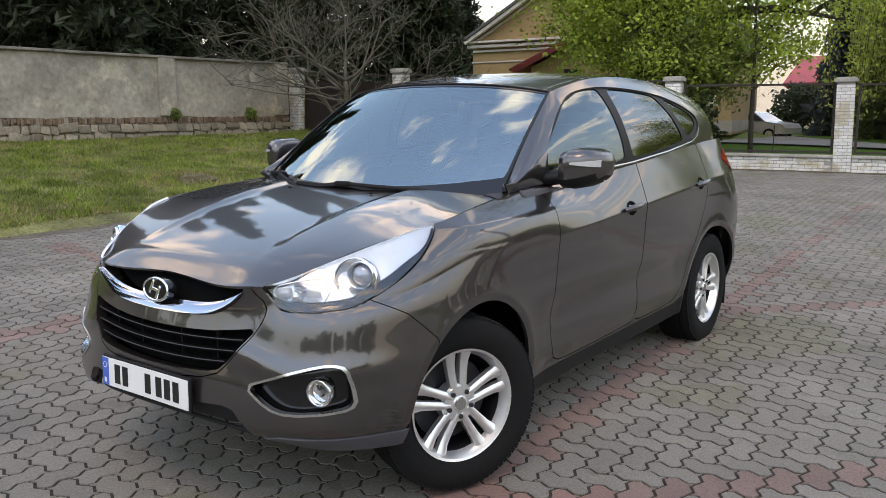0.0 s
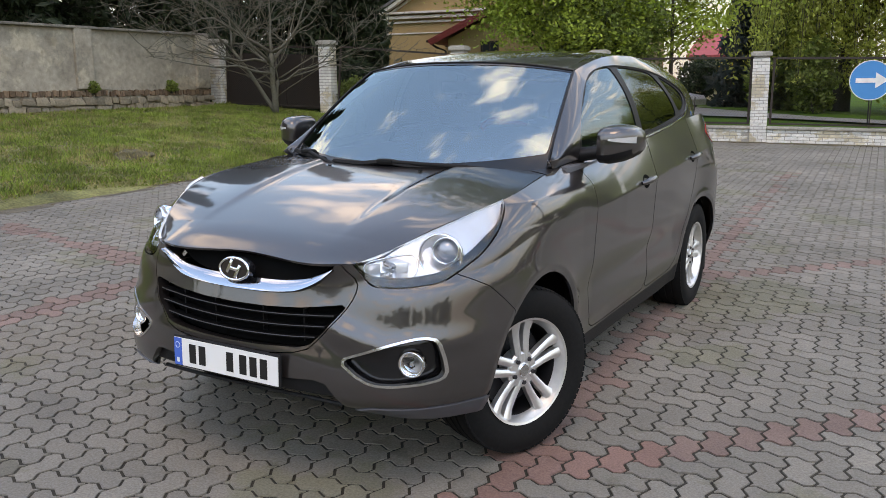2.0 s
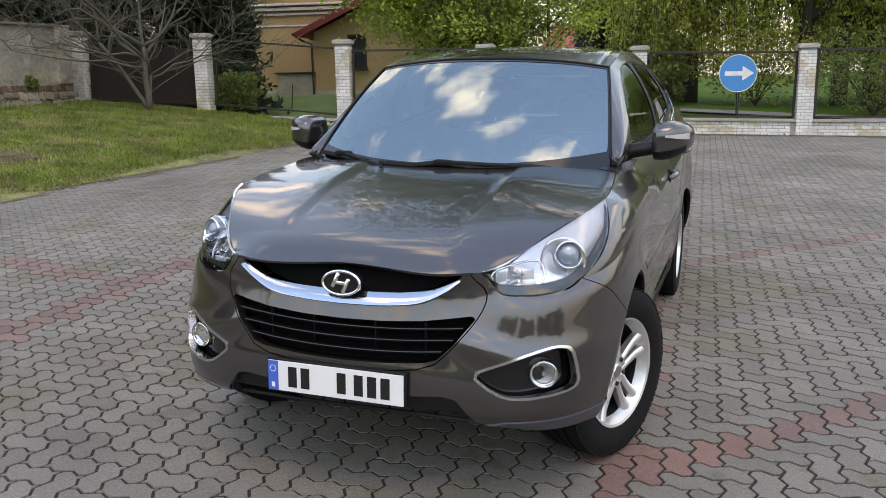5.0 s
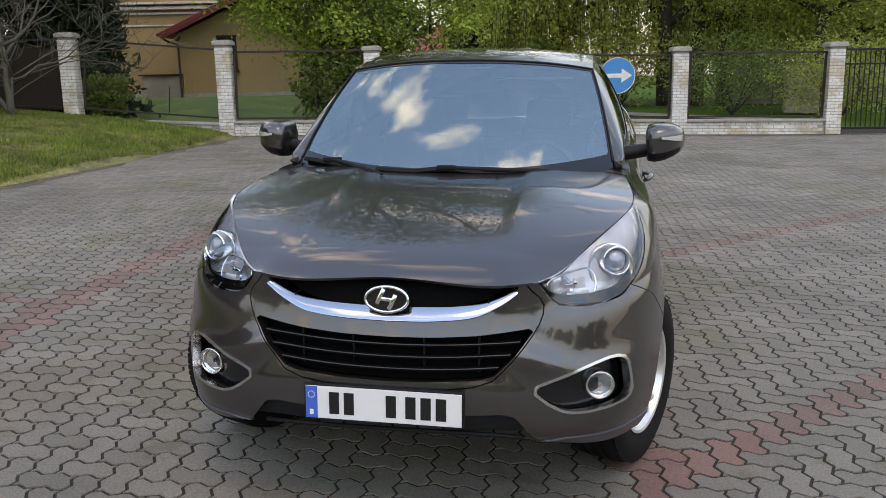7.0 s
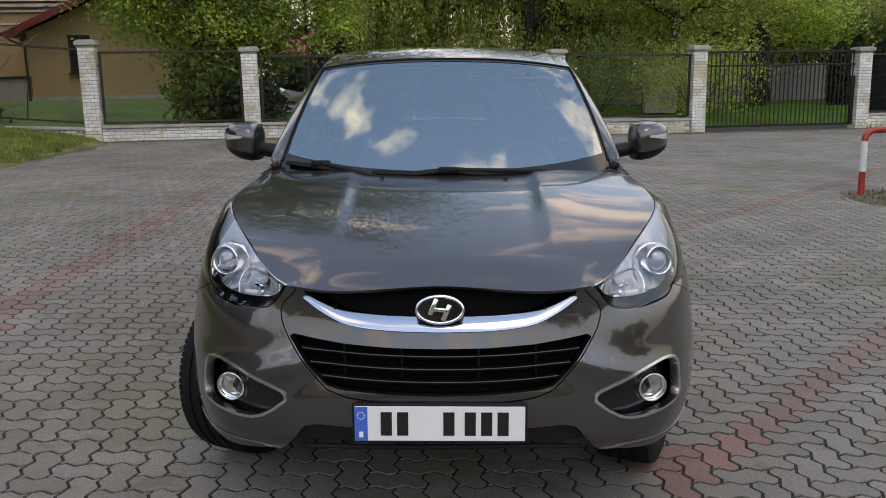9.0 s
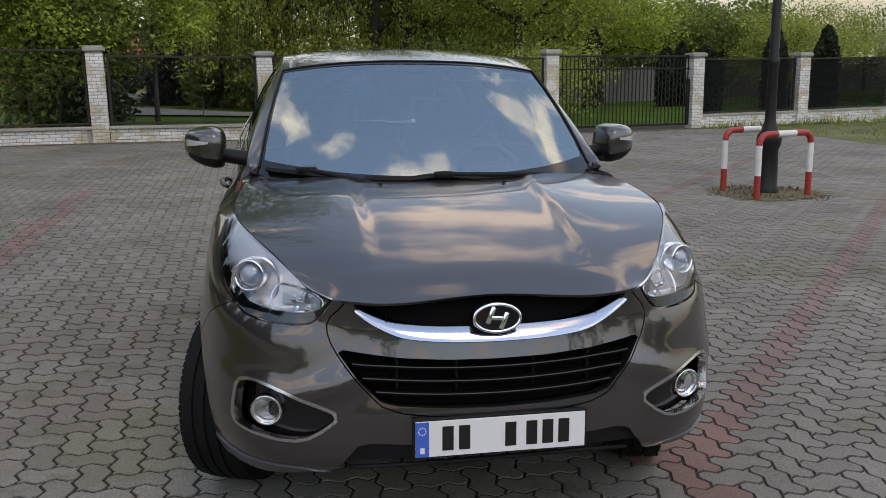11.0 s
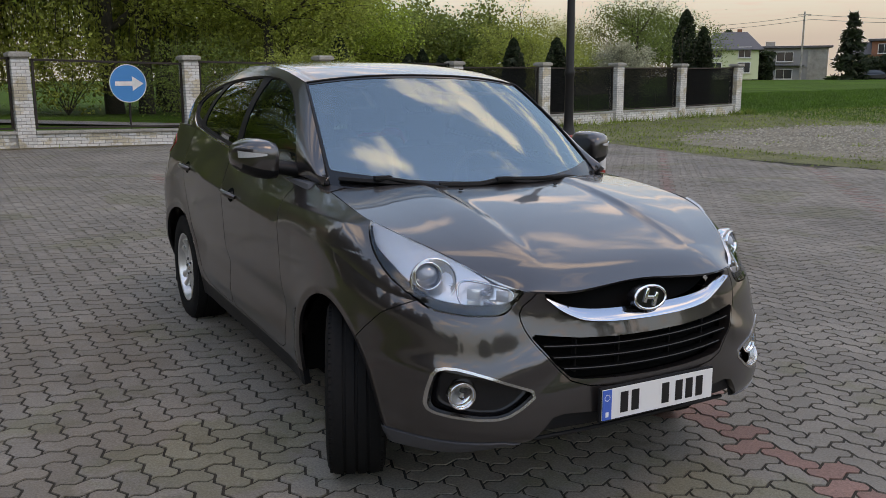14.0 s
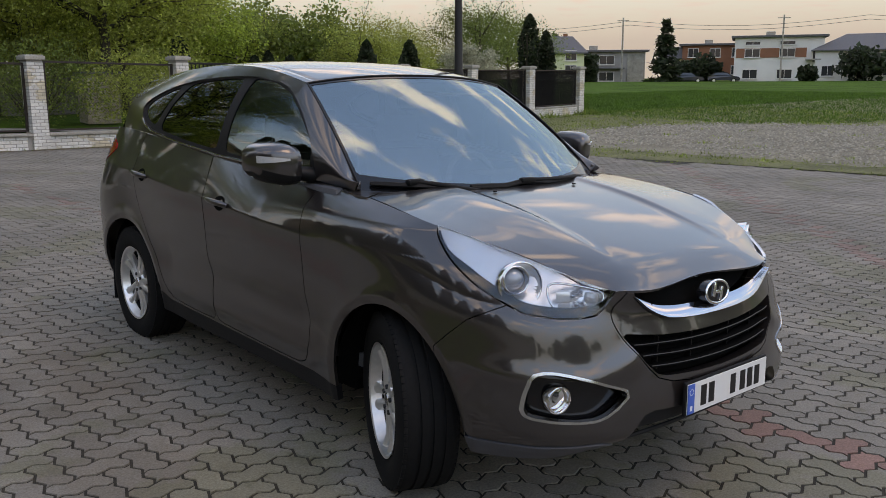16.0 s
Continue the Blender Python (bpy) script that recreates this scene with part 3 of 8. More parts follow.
def shell(name, V, F, mat, parent, depth=0.014, mirror=False, label=""):
    """One panel from rows V (x y z nx ny nz ...) and triangles F, its rim folded inwards by depth."""
    if len(F) == 0:
        return None
    used, inv = np.unique(F, return_inverse=True)
    F = inv.reshape(-1, 3)
    v, n = V[used, :3].copy(), V[used, 3:6].copy()
    e = np.concatenate([F[:, [0, 1]], F[:, [1, 2]], F[:, [2, 0]]])
    key = np.sort(e, 1)
    code = key[:, 0].astype(np.int64) * (len(v) + 1) + key[:, 1]
    _, first, cnt = np.unique(code, return_index=True, return_counts=True)
    rim = e[first[cnt == 1]]
    if depth and len(rim):
        k = len(v)
        rv, rinv = np.unique(rim, return_inverse=True)
        rinv = rinv.reshape(-1, 2)
        v = np.concatenate([v, v[rv], v[rv] - depth * n[rv]])
        n = np.concatenate([n, np.zeros((2 * len(rv), 3))])
        a, b = k + rinv[:, 0], k + rinv[:, 1]
        c, d = a + len(rv), b + len(rv)
        F = np.concatenate([F, np.stack([b, a, c], 1), np.stack([b, c, d], 1)])
    if mirror:
        v[:, 0] *= -1
        n[:, 0] *= -1
        F = F[:, ::-1]
    me = mesh_of(name, v, np.ascontiguousarray(F), mat, smooth=True, normals=n)
    return put(name, me, parent, label)


def both(name, V, F, mat, depth=0.014, label="", parent=None):
    p = parent or (car, car)
    return shell(name, V, F, mat, p[0], depth, False, label), shell(name, V, F, mat, p[1], depth, True, label)


def keep(V, F, d):
    V, a, b = cut(V, F, d)
    return V, a, b


BV, BF = belt_surface()


def cols(V):
    return V[:, 0], V[:, 1], V[:, 2], V[:, 6]


def carve(V, F, sdf, gap=G_CAR):
    """Takes out what lies inside sdf < 0. Returns V, inner faces, outer faces, with a gap between them."""
    V, inn, outer = cut(V, F, sdf(V) - gap * 0.5)
    if gap:
        V, inn, _ = cut(V, inn, sdf(V) + gap * 0.5)
    return V, inn, outer


def front_poly(poly, rounds=0):
    poly = smooth_poly(poly, rounds) if rounds else poly
    return lambda V: np.where(V[:, 1] < 0.2, poly_sdf(poly, V[:, 0], V[:, 2]), 1.0)


def side_poly(poly, rounds=0):
    poly = smooth_poly(poly, rounds) if rounds else poly
    return lambda V: poly_sdf(poly, V[:, 1], V[:, 2])


def arc_poly(poly, rounds=0):
    poly = smooth_poly(poly, rounds) if rounds else poly
    return lambda V: poly_sdf(poly, V[:, 6], V[:, 2])


# openings and panels of the lower body, half of it; each is mirrored
HEADLAMP = round_poly([(.492, .886), (.545, .806), (.60, .796), (.70, .794), (.845, .808), (.966, .852), (1.073, .893), (1.20, .958), (1.345, 1.050), (1.36, 1.13), (1.0, 1.12), (.6, 1.02), (.46, .93)], .02)
FOG = [(.458, .541), (.56, .579), (.66, .614), (.735, .632), (.783, .617), (.797, .55), (.806, .480), (.77, .458), (.62, .447), (.55, .468)]
CHROME_LOW = ((0, .755), (.15, .757), (.27, .768), (.32, .784), (.38, .816), (.424, .852))
CHROME_TOP = ((0, .792), (.12, .793), (.22, .797), (.31, .810), (.36, .831), (.422, .858))
CHROME_LOW, CHROME_TOP = (tuple(smooth_poly(c, 2, False)) for c in (CHROME_LOW, CHROME_TOP))
CHROME = [(-.1, .755), *CHROME_LOW, *CHROME_TOP[::-1], (-.1, .792)]
SLOT = [(-.1, .792), *CHROME_TOP, (.440, .95), (-.1, .95)]
GRILLE = [(-.1, .700), (0, .700), (.15, .702), (.30, .711), (.465, .733), (.474, .722), (.41, .638), (.355, .585), (.31, .573), (.15, .563), (0, .560), (-.1, .560)]
MASK = smooth_poly([(-.1, .95), (.44, .90), (.455, .862), (.505, .815), (.502, .765), (.47, .705), (.40, .618), (.335, .555), (.15, .535), (-.1, .532)], 1)
LOWER = [(-.1, .452), (.25, .456), (.38, .462), (.425, .452), (.505, .352), (.56, .1), (-.1, .1)]
LIP = [(.50, .10), (.505, .355), (.58, .372), (.70, .368), (.84, .362), (.95, .355), (.95, .10)]
WHEELARCH = [(0.40 * math.cos(a) * 1.0, AXLE_Z + 0.405 * math.sin(a)) for a in np.linspace(0, math.pi, 40)] + [(-0.395, 0.05), (0.395, 0.05)]
SILL = [(.28, .05), (.28, .30), (.44, .315), (.60, .325), (1.5, .335), (2.1, .345), (2.28, .40), (2.40, .05)]
DOOR_F = smooth_poly([(.655, 1.30), (.64, 1.0), (.605, .80), (.585, .60), (.60, .42), (.66, .345), (.80, .338), (1.45, .348), (1.515, .36), (1.53, .45), (1.545, .8), (1.56, 1.0), (1.585, 1.35)], 1)
DOOR_R = smooth_poly([(1.587, 1.35), (1.562, 1.0), (1.547, .8), (1.532, .45), (1.535, .365), (1.60, .35), (2.0, .358), (2.10, .375), (2.17, .47), (2.24, .60), (2.36, .745), (2.46, .86), (2.51, 1.0), (2.53, 1.35)], 1)
BUMPER = [(-1.2, .0), (-1.2, 1.2), (-.9, 1.2), (-.50, .83), (-.40, .775), (-.33, .71), (-.28, .66), (-.3, .0)]
REARBUMP = [(4.0, .0), (4.0, .74), (3.35, .74), (3.05, .735), (2.95, .72), (2.9, .60), (2.9, .0)]
TAIL = smooth_poly([(4.36, 1.175), (4.50, 1.105), (4.70, 1.045), (4.99, 1.01), (5.02, 1.08), (4.98, 1.19), (4.80, 1.232), (4.58, 1.228)], 1)
TAILGATE = [(5.0, .74), (5.7, .74), (5.7, 1.6), (4.93, 1.6), (4.99, 1.14), (5.03, 1.0)]

V, F = BV, BF
V, _, F = carve(V, F, side_poly(WHEELARCH), 0)
V, _, F = carve(V, F, side_poly([(y + WB, z) for y, z in WHEELARCH]), 0)
V, lamp_f, F = carve(V, F, arc_poly(HEADLAMP), 0.006)
V, tail_f, F = carve(V, F, arc_poly(TAIL), 0.004)
V, gate_f, F = carve(V, F, arc_poly(TAILGATE), 0.006)
V, bump_f, F = carve(V, F, side_poly(BUMPER))
V, rbump_f, F = carve(V, F, side_poly(REARBUMP))
V, sill_f, F = carve(V, F, side_poly(SILL), 0.002)
V, doorf_f, F = carve(V, F, side_poly(DOOR_F), 0.005)
V, doorr_f, F = carve(V, F, side_poly(DOOR_R), 0.005)
V, fen_f, quart_f = cut(V, F, V[:, 1] - 1.2)
# front bumper
V, low_f, bump_f = carve(V, bump_f, front_poly(LOWER), 0.0)
V, lip_f, bump_f = carve(V, bump_f, front_poly(LIP), 0.004)
V, fog_f, bump_f = carve(V, bump_f, front_poly(FOG, 1), 0.0)
V, mask_f, bump_f = carve(V, bump_f, front_poly(MASK), 0.004)
V, slot_f, mask_f = carve(V, mask_f, front_poly(SLOT), 0.0)
V, chrome_f, mask_f = carve(V, mask_f, front_poly(CHROME), 0.0)
V, grille_f, mask_f = carve(V, mask_f, front_poly(GRILLE), 0.0)


def pushed(V, d):
    W = V.copy()
    W[:, :3] -= d * W[:, 3:6]
    return W


def whole(name, V, F, mat, depth, label=""):
    """Both halves joined into one part across the middle."""
    W = V.copy()
    W[:, 0] *= -1
    W[:, 3] *= -1
    return shell(name, np.concatenate([V, W]), np.concatenate([F, F[:, ::-1] + len(V)]), mat, car, depth, False, label)


def welded(name, V, F, mat, depth, label=""):
    """As whole(), but the seam in the middle is closed."""
    W = V.copy()
    W[:, 0] *= -1
    W[:, 3] *= -1
    A = np.concatenate([V, W])
    T = np.concatenate([F, F[:, ::-1] + len(V)])
    mid = np.where(np.abs(V[:, 0]) < 1e-5)[0]
    m = np.arange(len(A))
    m[mid + len(V)] = mid
    A[mid, 0], A[mid, 3] = 0, 0
    return shell(name, A, m[T], mat, car, depth, False, label)


front_bumper = welded("front_bumper", V, bump_f, M_PAINT, 0.03)
both("front_wing", V, fen_f, M_PAINT, 0.016)
both("rear_wing", V, quart_f, M_PAINT, 0.016)
welded("rear_bumper", V, rbump_f, M_PAINT, 0.02)
tailgate = welded("tailgate", V, gate_f, M_PAINT, 0.016)
both("sill", V, sill_f, M_BLACK, 0.03, "black plastic sill")
doors_f = both("front_door", V, doorf_f, M_PAINT, 0.02)
doors_r = both("rear_door", V, doorr_f, M_PAINT, 0.02)
both("front_lip", pushed(V, -0.006), lip_f, M_GREYLIP, 0.03, "blue-grey lower lip")
both("tail_lamp", pushed(V, -0.004), tail_f, M_RED, 0.02, "red tail lamp")
mask = welded("grille_surround", V, mask_f, M_PAINT, 0.05)
lo_, hi_ = np.array(CHROME_LOW), np.array(CHROME_TOP)
CB = V.copy()
s_ = np.clip((CB[:, 2] - np.interp(CB[:, 0], lo_[:, 0], lo_[:, 1])) / np.maximum(np.interp(CB[:, 0], hi_[:, 0], hi_[:, 1]) - np.interp(CB[:, 0], lo_[:, 0], lo_[:, 1]), .004), 0, 1)
CB[:, 1] += -0.022 + 0.030 * s_ ** 1.3
CB[:, 3] *= .7
CB[:, 5] = .38 + .55 * s_
CB[:, 4] = -.75 + .10 * s_
CB[:, 3:6] /= np.linalg.norm(CB[:, 3:6], axis=1, keepdims=True)
welded("chrome_bar", CB, chrome_f, M_BARCHROME, 0.012, "polished chrome grille bar")
welded("upper_slot", pushed(V, 0.055), slot_f, M_UNDER, 0.0, "black upper grille slot")
welded("lower_intake", pushed(V, 0.03), low_f, M_BLACK, 0.0, "black lower intake")

chin = belt_rows[0](np.linspace(-.46, .46, 25))
tube_part("chin_edge", [(float(p[0]), float(p[1]) + .004, float(p[2]) - .002) for p in chin], .008, M_BLACK, car, 8, label="black plastic chin edge")

# ---- hood, glasshouse, roof ----
edge_u = np.linspace(0, ST_U[5], 400)
edge = belt_rows[5](edge_u)
e_y = spline((-.80, -.740, -.530, -.325, -.05, .21, .47, .6), ((.457, .870), (.466, .877), (.632, .954), (.740, 1.021), (.802, 1.073), (.792, 1.105), (.767, 1.125), (.762, 1.13)))
hood_mid = spline((-.82, -.75, -.69, -.575, -.425, -.2, .12, .45), (.846, .881, .918, .965, 1.008, 1.062, 1.115, 1.150))


def hood_height(x, y):
    e = e_y(y.ravel())
    w, ze = e[:, 0].reshape(y.shape), e[:, 1].reshape(y.shape)
    hc = hood_mid(y.ravel()).reshape(y.shape)
    k = np.clip(np.abs(x) / w, 0, 1.3)
    z = hc + (ze - hc) * k ** (3.3 + .6 * np.clip((-.1 - y) / .6, 0, 1) + 3.6 * np.clip((-.60 - y) / .14, 0, 1))
    back = np.clip((y + 0.67) / 0.5, 0, 1)
    xr = 0.385 + 0.02 * (y - 0.1)
    d = np.abs(x) - xr
    return z + back * 0.012 * np.where(d < 0, np.exp(-(d / 0.036) ** 2), np.exp(-(d / 0.19) ** 2) * np.clip((1.0 - k) / .25, 0, 1)) - 0.0015


def cap(fn, x0, x1, y0, y1, nx, ny):
    X, Y = np.meshgrid(np.linspace(x0, x1, nx), np.linspace(y0, y1, ny), indexing="ij")
    P = np.stack([X, Y, fn(X, Y)], -1)
    n = with_normals(P)
    return np.concatenate([P, n, X[..., None]], -1).reshape(-1, 7), grid_tris(nx, ny)


half = [(p[0] - 0.003, p[1] + 0.003) for p in edge if p[1] < 0.30]
rear = [(.70, .325), (.55, .275), (.38, .225), (.2, .195)]
hood_poly = half + rear + [(0, .185)]
hood_poly = hood_poly + [(-x, y) for x, y in reversed(hood_poly)]
HV, HF = cap(hood_height, -.86, .86, -.86, .45, 240, 190)
HV, hood_f, _ = cut(HV, HF, poly_sdf(hood_poly, HV[:, 0], HV[:, 1]) + 0.001)
shell("hood", HV, hood_f, M_PAINT, car, 0.010)
# the wing runs on behind the hood to the foot of the windscreen pillar
CAPV, CAPF = cap(hood_height, .60, .86, .24, .50, 60, 60)
CAPV, cap_f, _ = cut(CAPV, CAPF, poly_sdf([(.690, .338), (.786, .304), (.790, .38), (.770, .50), (.735, .50), (.728, .418)], CAPV[:, 0], CAPV[:, 1]))
both("wing_cap", pushed(CAPV, -.001), cap_f, M_PAINT, 0.012)


def patch(bottom, top, bulge, nu=120, nv=60, flip=False):
    """A lofted patch between two curves given as arrays of points, swelling outwards in the middle."""
    b = np.linspace(0, 1, nv)[None, :, None]
    P = bottom[:, None, :] * (1 - b) + top[:, None, :] * b
    n = with_normals(P)
    if flip:
        n = -n
    P = P + n * bulge * (4 * b * (1 - b))
    n = with_normals(P)
    if flip:
        n = -n
    a = np.repeat(np.linspace(0, 1, len(bottom))[:, None], nv, 1)
    V = np.concatenate([P, n, a[..., None]], -1).reshape(-1, 7)
    F = grid_tris(len(bottom), nv)
    return V, (F[:, ::-1] if flip else F)


a = np.linspace(-1, 1, 161)
ws_bot = np.stack([.730 * a, .155 + .265 * np.abs(a) ** 2.3, 1.088 + .035 * a ** 2], 1)
ws_top = np.stack([.617 * a, .945 + .075 * np.abs(a) ** 2.2, 1.607 - .045 * np.abs(a) ** 2.4], 1)
WV, WF = patch(ws_bot, ws_top, 0.022)
shell("windscreen", pushed(WV, 0.004), WF, M_GLASS, car, 0.0, label="clear windscreen mirroring the clouds")
# black ceramic edge round the windscreen, on the inner side
wb = np.repeat(np.linspace(-1, 1, 161)[:, None], 60, 1).ravel()
wv = np.repeat(np.linspace(0, 1, 60)[None, :], 161, 0).ravel()
frit = np.minimum(np.minimum((1 - np.abs(wb)) * 2.6, (1 - wv) * 1.6), (wv - 0.02 - .05 * np.abs(wb) ** 3) * .66)
fv, frit_f, _ = cut(np.concatenate([pushed(WV, 0.002), frit[:, None]], 1), WF, frit - 0.042)
shell("windscreen_band", fv[:, :7], frit_f, M_GLOSSBLACK, car, 0.0, label="black band round the windscreen")

# upper side: from the shoulder line to the edge of the windscreen and roof
Q_AT = (0, .16, .34, .52, .68, .86, 1.0)
sh_q = spline(Q_AT, ((.760, .425, 1.1235), (.775, .70, 1.146), (.810, 1.10, 1.166), (.832, 1.60, 1.196), (.824, 2.20, 1.245), (.806, 2.70, 1.278), (.750, 3.05, 1.272)))
ws_edge = WV[160 * 60:161 * 60, :3]
re_back = spline(Q_AT[2:], (tuple(ws_edge[-1] + np.array((.004, .004, .002))), (.612, 1.55, 1.645), (.598, 2.15, 1.648), (.570, 2.70, 1.606), (.548, 3.09, 1.560)))


def re_q(q):
    """Upper edge of the body side: along the windscreen, then along the roof."""
    q = np.atleast_1d(np.asarray(q, float))
    b = np.clip(q / Q_AT[2], 0, 1)
    front = np.stack([np.interp(b, np.linspace(0, 1, 60), ws_edge[:, i]) for i in range(3)], 1) + np.array((.004, .004, .002))
    return np.where((q < Q_AT[2])[:, None], front, re_back(np.maximum(q, Q_AT[2])))



q = np.linspace(0, 1, 220)
GV, GF = patch(sh_q(q), re_q(q), 0.040, nv=50)
DLO = smooth_poly([(.665, 1.158), (.90, 1.172), (1.45, 1.202), (2.0, 1.243), (2.40, 1.287), (2.59, 1.330), (2.71, 1.405), (2.66, 1.462), (2.36, 1.544), (2.0, 1.584), (1.55, 1.600), (1.25, 1.580), (1.045, 1.520), (.775, 1.325)], 2)
GV, dlo_f, frame_f = carve(GV, GF, side_poly(DLO), 0.0)
both("side_frame", GV, frame_f, M_PAINT, 0.025)
GLASS_F = round_poly([(.745, 1.174), (1.2, 1.20), (1.505, 1.218), (1.475, 1.592), (1.27, 1.570), (1.065, 1.506), (.765, 1.30)])
GLASS_R = round_poly([(1.58, 1.223), (2.0, 1.256), (2.29, 1.288), (2.35, 1.30), (2.27, 1.44), (2.16, 1.552), (2.0, 1.572), (1.552, 1.592)])
GLASS_Q = round_poly([(2.41, 1.310), (2.57, 1.348), (2.67, 1.406), (2.62, 1.452), (2.38, 1.520), (2.26, 1.540), (2.34, 1.43)])
W = pushed(GV, 0.010)
W, gf, dlo_f = carve(W, dlo_f, side_poly(GLASS_F), 0.0)
W, gr, dlo_f = carve(W, dlo_f, side_poly(GLASS_R), 0.0)
W, gq, dlo_f = carve(W, dlo_f, side_poly(GLASS_Q), 0.0)
both("window_pillar", W, dlo_f, M_BLACK, 0.01, "black window frame")
WG = pushed(W, 0.004)
both("window", WG, gf, M_GLASS_SIDE, 0.0, "front side window", doors_f)
both("window", WG, gr, M_GLASS_DARK, 0.0, "tinted rear side window", doors_r)
both("quarter_window", WG, gq, M_GLASS_DARK, 0.0, "tinted quarter window")
# bright strip imitating the highlight on the body edge under the side windows
for sx in (1, -1):
    pts = [(sx * (x + .012), y, z) for x, y, z in ((.800, .72, 1.163), (.826, 1.05, 1.183), (.846, 1.5, 1.208), (.841, 2.0, 1.245), (.822, 2.40, 1.285), (.795, 2.56, 1.316), (.765, 2.66, 1.362))]
    tube_part("window_strip", pts, 0.0060, M_EDGE_SHINE, car, 6, label="bright strip imitating the highlight under the side windows")


roof_mid = spline((.9, 1.3, 1.8, 2.4, 3.0, 3.35, 3.6), (1.594, 1.662, 1.690, 1.686, 1.646, 1.608, 1.57))
re_pts = re_q(np.linspace(.30, 1, 80))


def roof_height(x, y):
    hw = np.interp(y, re_pts[:, 1], re_pts[:, 0])
    ze = np.interp(y, re_pts[:, 1], re_pts[:, 2])
    rc = roof_mid(y.ravel()).reshape(y.shape)
    k = np.abs(x) / hw
    groove = -0.006 * np.exp(-((np.abs(x) - hw + 0.055) / 0.007) ** 2)
    return rc + (ze - rc) * k ** 2.4 + groove


RV, RF = cap(roof_height, -.66, .66, .9, 3.4, 130, 160)
ws_line = [(x, y + 0.006) for x, y, z in ws_top]
roof_poly = ws_line + [(p[0] - 0.002, p[1]) for p in re_pts if p[1] > 1.04] + [(.50, 3.19), (.40, 3.26), (.2, 3.31), (0, 3.32), (-.2, 3.31), (-.40, 3.26), (-.50, 3.19)] + [(-p[0] + 0.002, p[1]) for p in re_pts[::-1] if p[1] > 1.04]
RV, roof_f, _ = cut(RV, RF, poly_sdf(roof_poly, RV[:, 0], RV[:, 1]) + 0.001)
shell("roof", RV, roof_f, M_PAINT, car, 0.03)

# rear window under the spoiler
bq = np.linspace(-1, 1, 60)
rw_bot = np.stack([-.74 * bq, 3.32 - .20 * np.abs(bq) ** 3, 1.215 + .055 * np.abs(bq) ** 3], 1)
rw_top = np.stack([-.545 * bq, 3.24 - .12 * bq ** 2, 1.60 - .035 * bq ** 2], 1)
RWV, RWF = patch(rw_bot, rw_top, 0.02, nv=16)
shell("rear_window", RWV, RWF, M_GLASS_DARK, tailgate, 0.0, label="tinted rear window")

# floor pan, bulkheads and wheel housings hide the inside
for nm_, at_, sz_ in (("floor_pan", (0, 1.32, .30), (1.50, 1.75, .10)), ("rear_pan", (0, 3.05, .42), (1.40, .55, .12)), ("engine_tray", (0, -.26, .55), (1.02, .80, .36)), ("rear_axle_box", (0, 2.6, .55), (1.04, .9, .4)), ("radiator_block", (0, -.62, .47), (.85, .10, .20))):
    part(nm_, box(at_, sz_, .01), M_UNDER, car)
for yc in (0.0, WB):
    for sx in (1, -1):
        v, f = [], []
        nseg = 36
        for k in range(nseg + 1):
            an = math.pi * (-0.03 + 1.02 * k / nseg)
            c, s = math.cos(an), math.sin(an)
            for xx, r in ((.872, .405), (.85, .425), (.55, .425), (.52, .10)):
                v.append((sx * xx, yc + r * c, AXLE_Z + r * s))
        for k in range(nseg):
            for i in range(3):
                a0, b0 = k * 4 + i, k * 4 + i + 1
                f.append((a0, b0, b0 + 4, a0 + 4))
        put("wheel_housing", mesh_of("wheel_housing", v, f, M_UNDER, smooth=True), car, "black wheel housing")


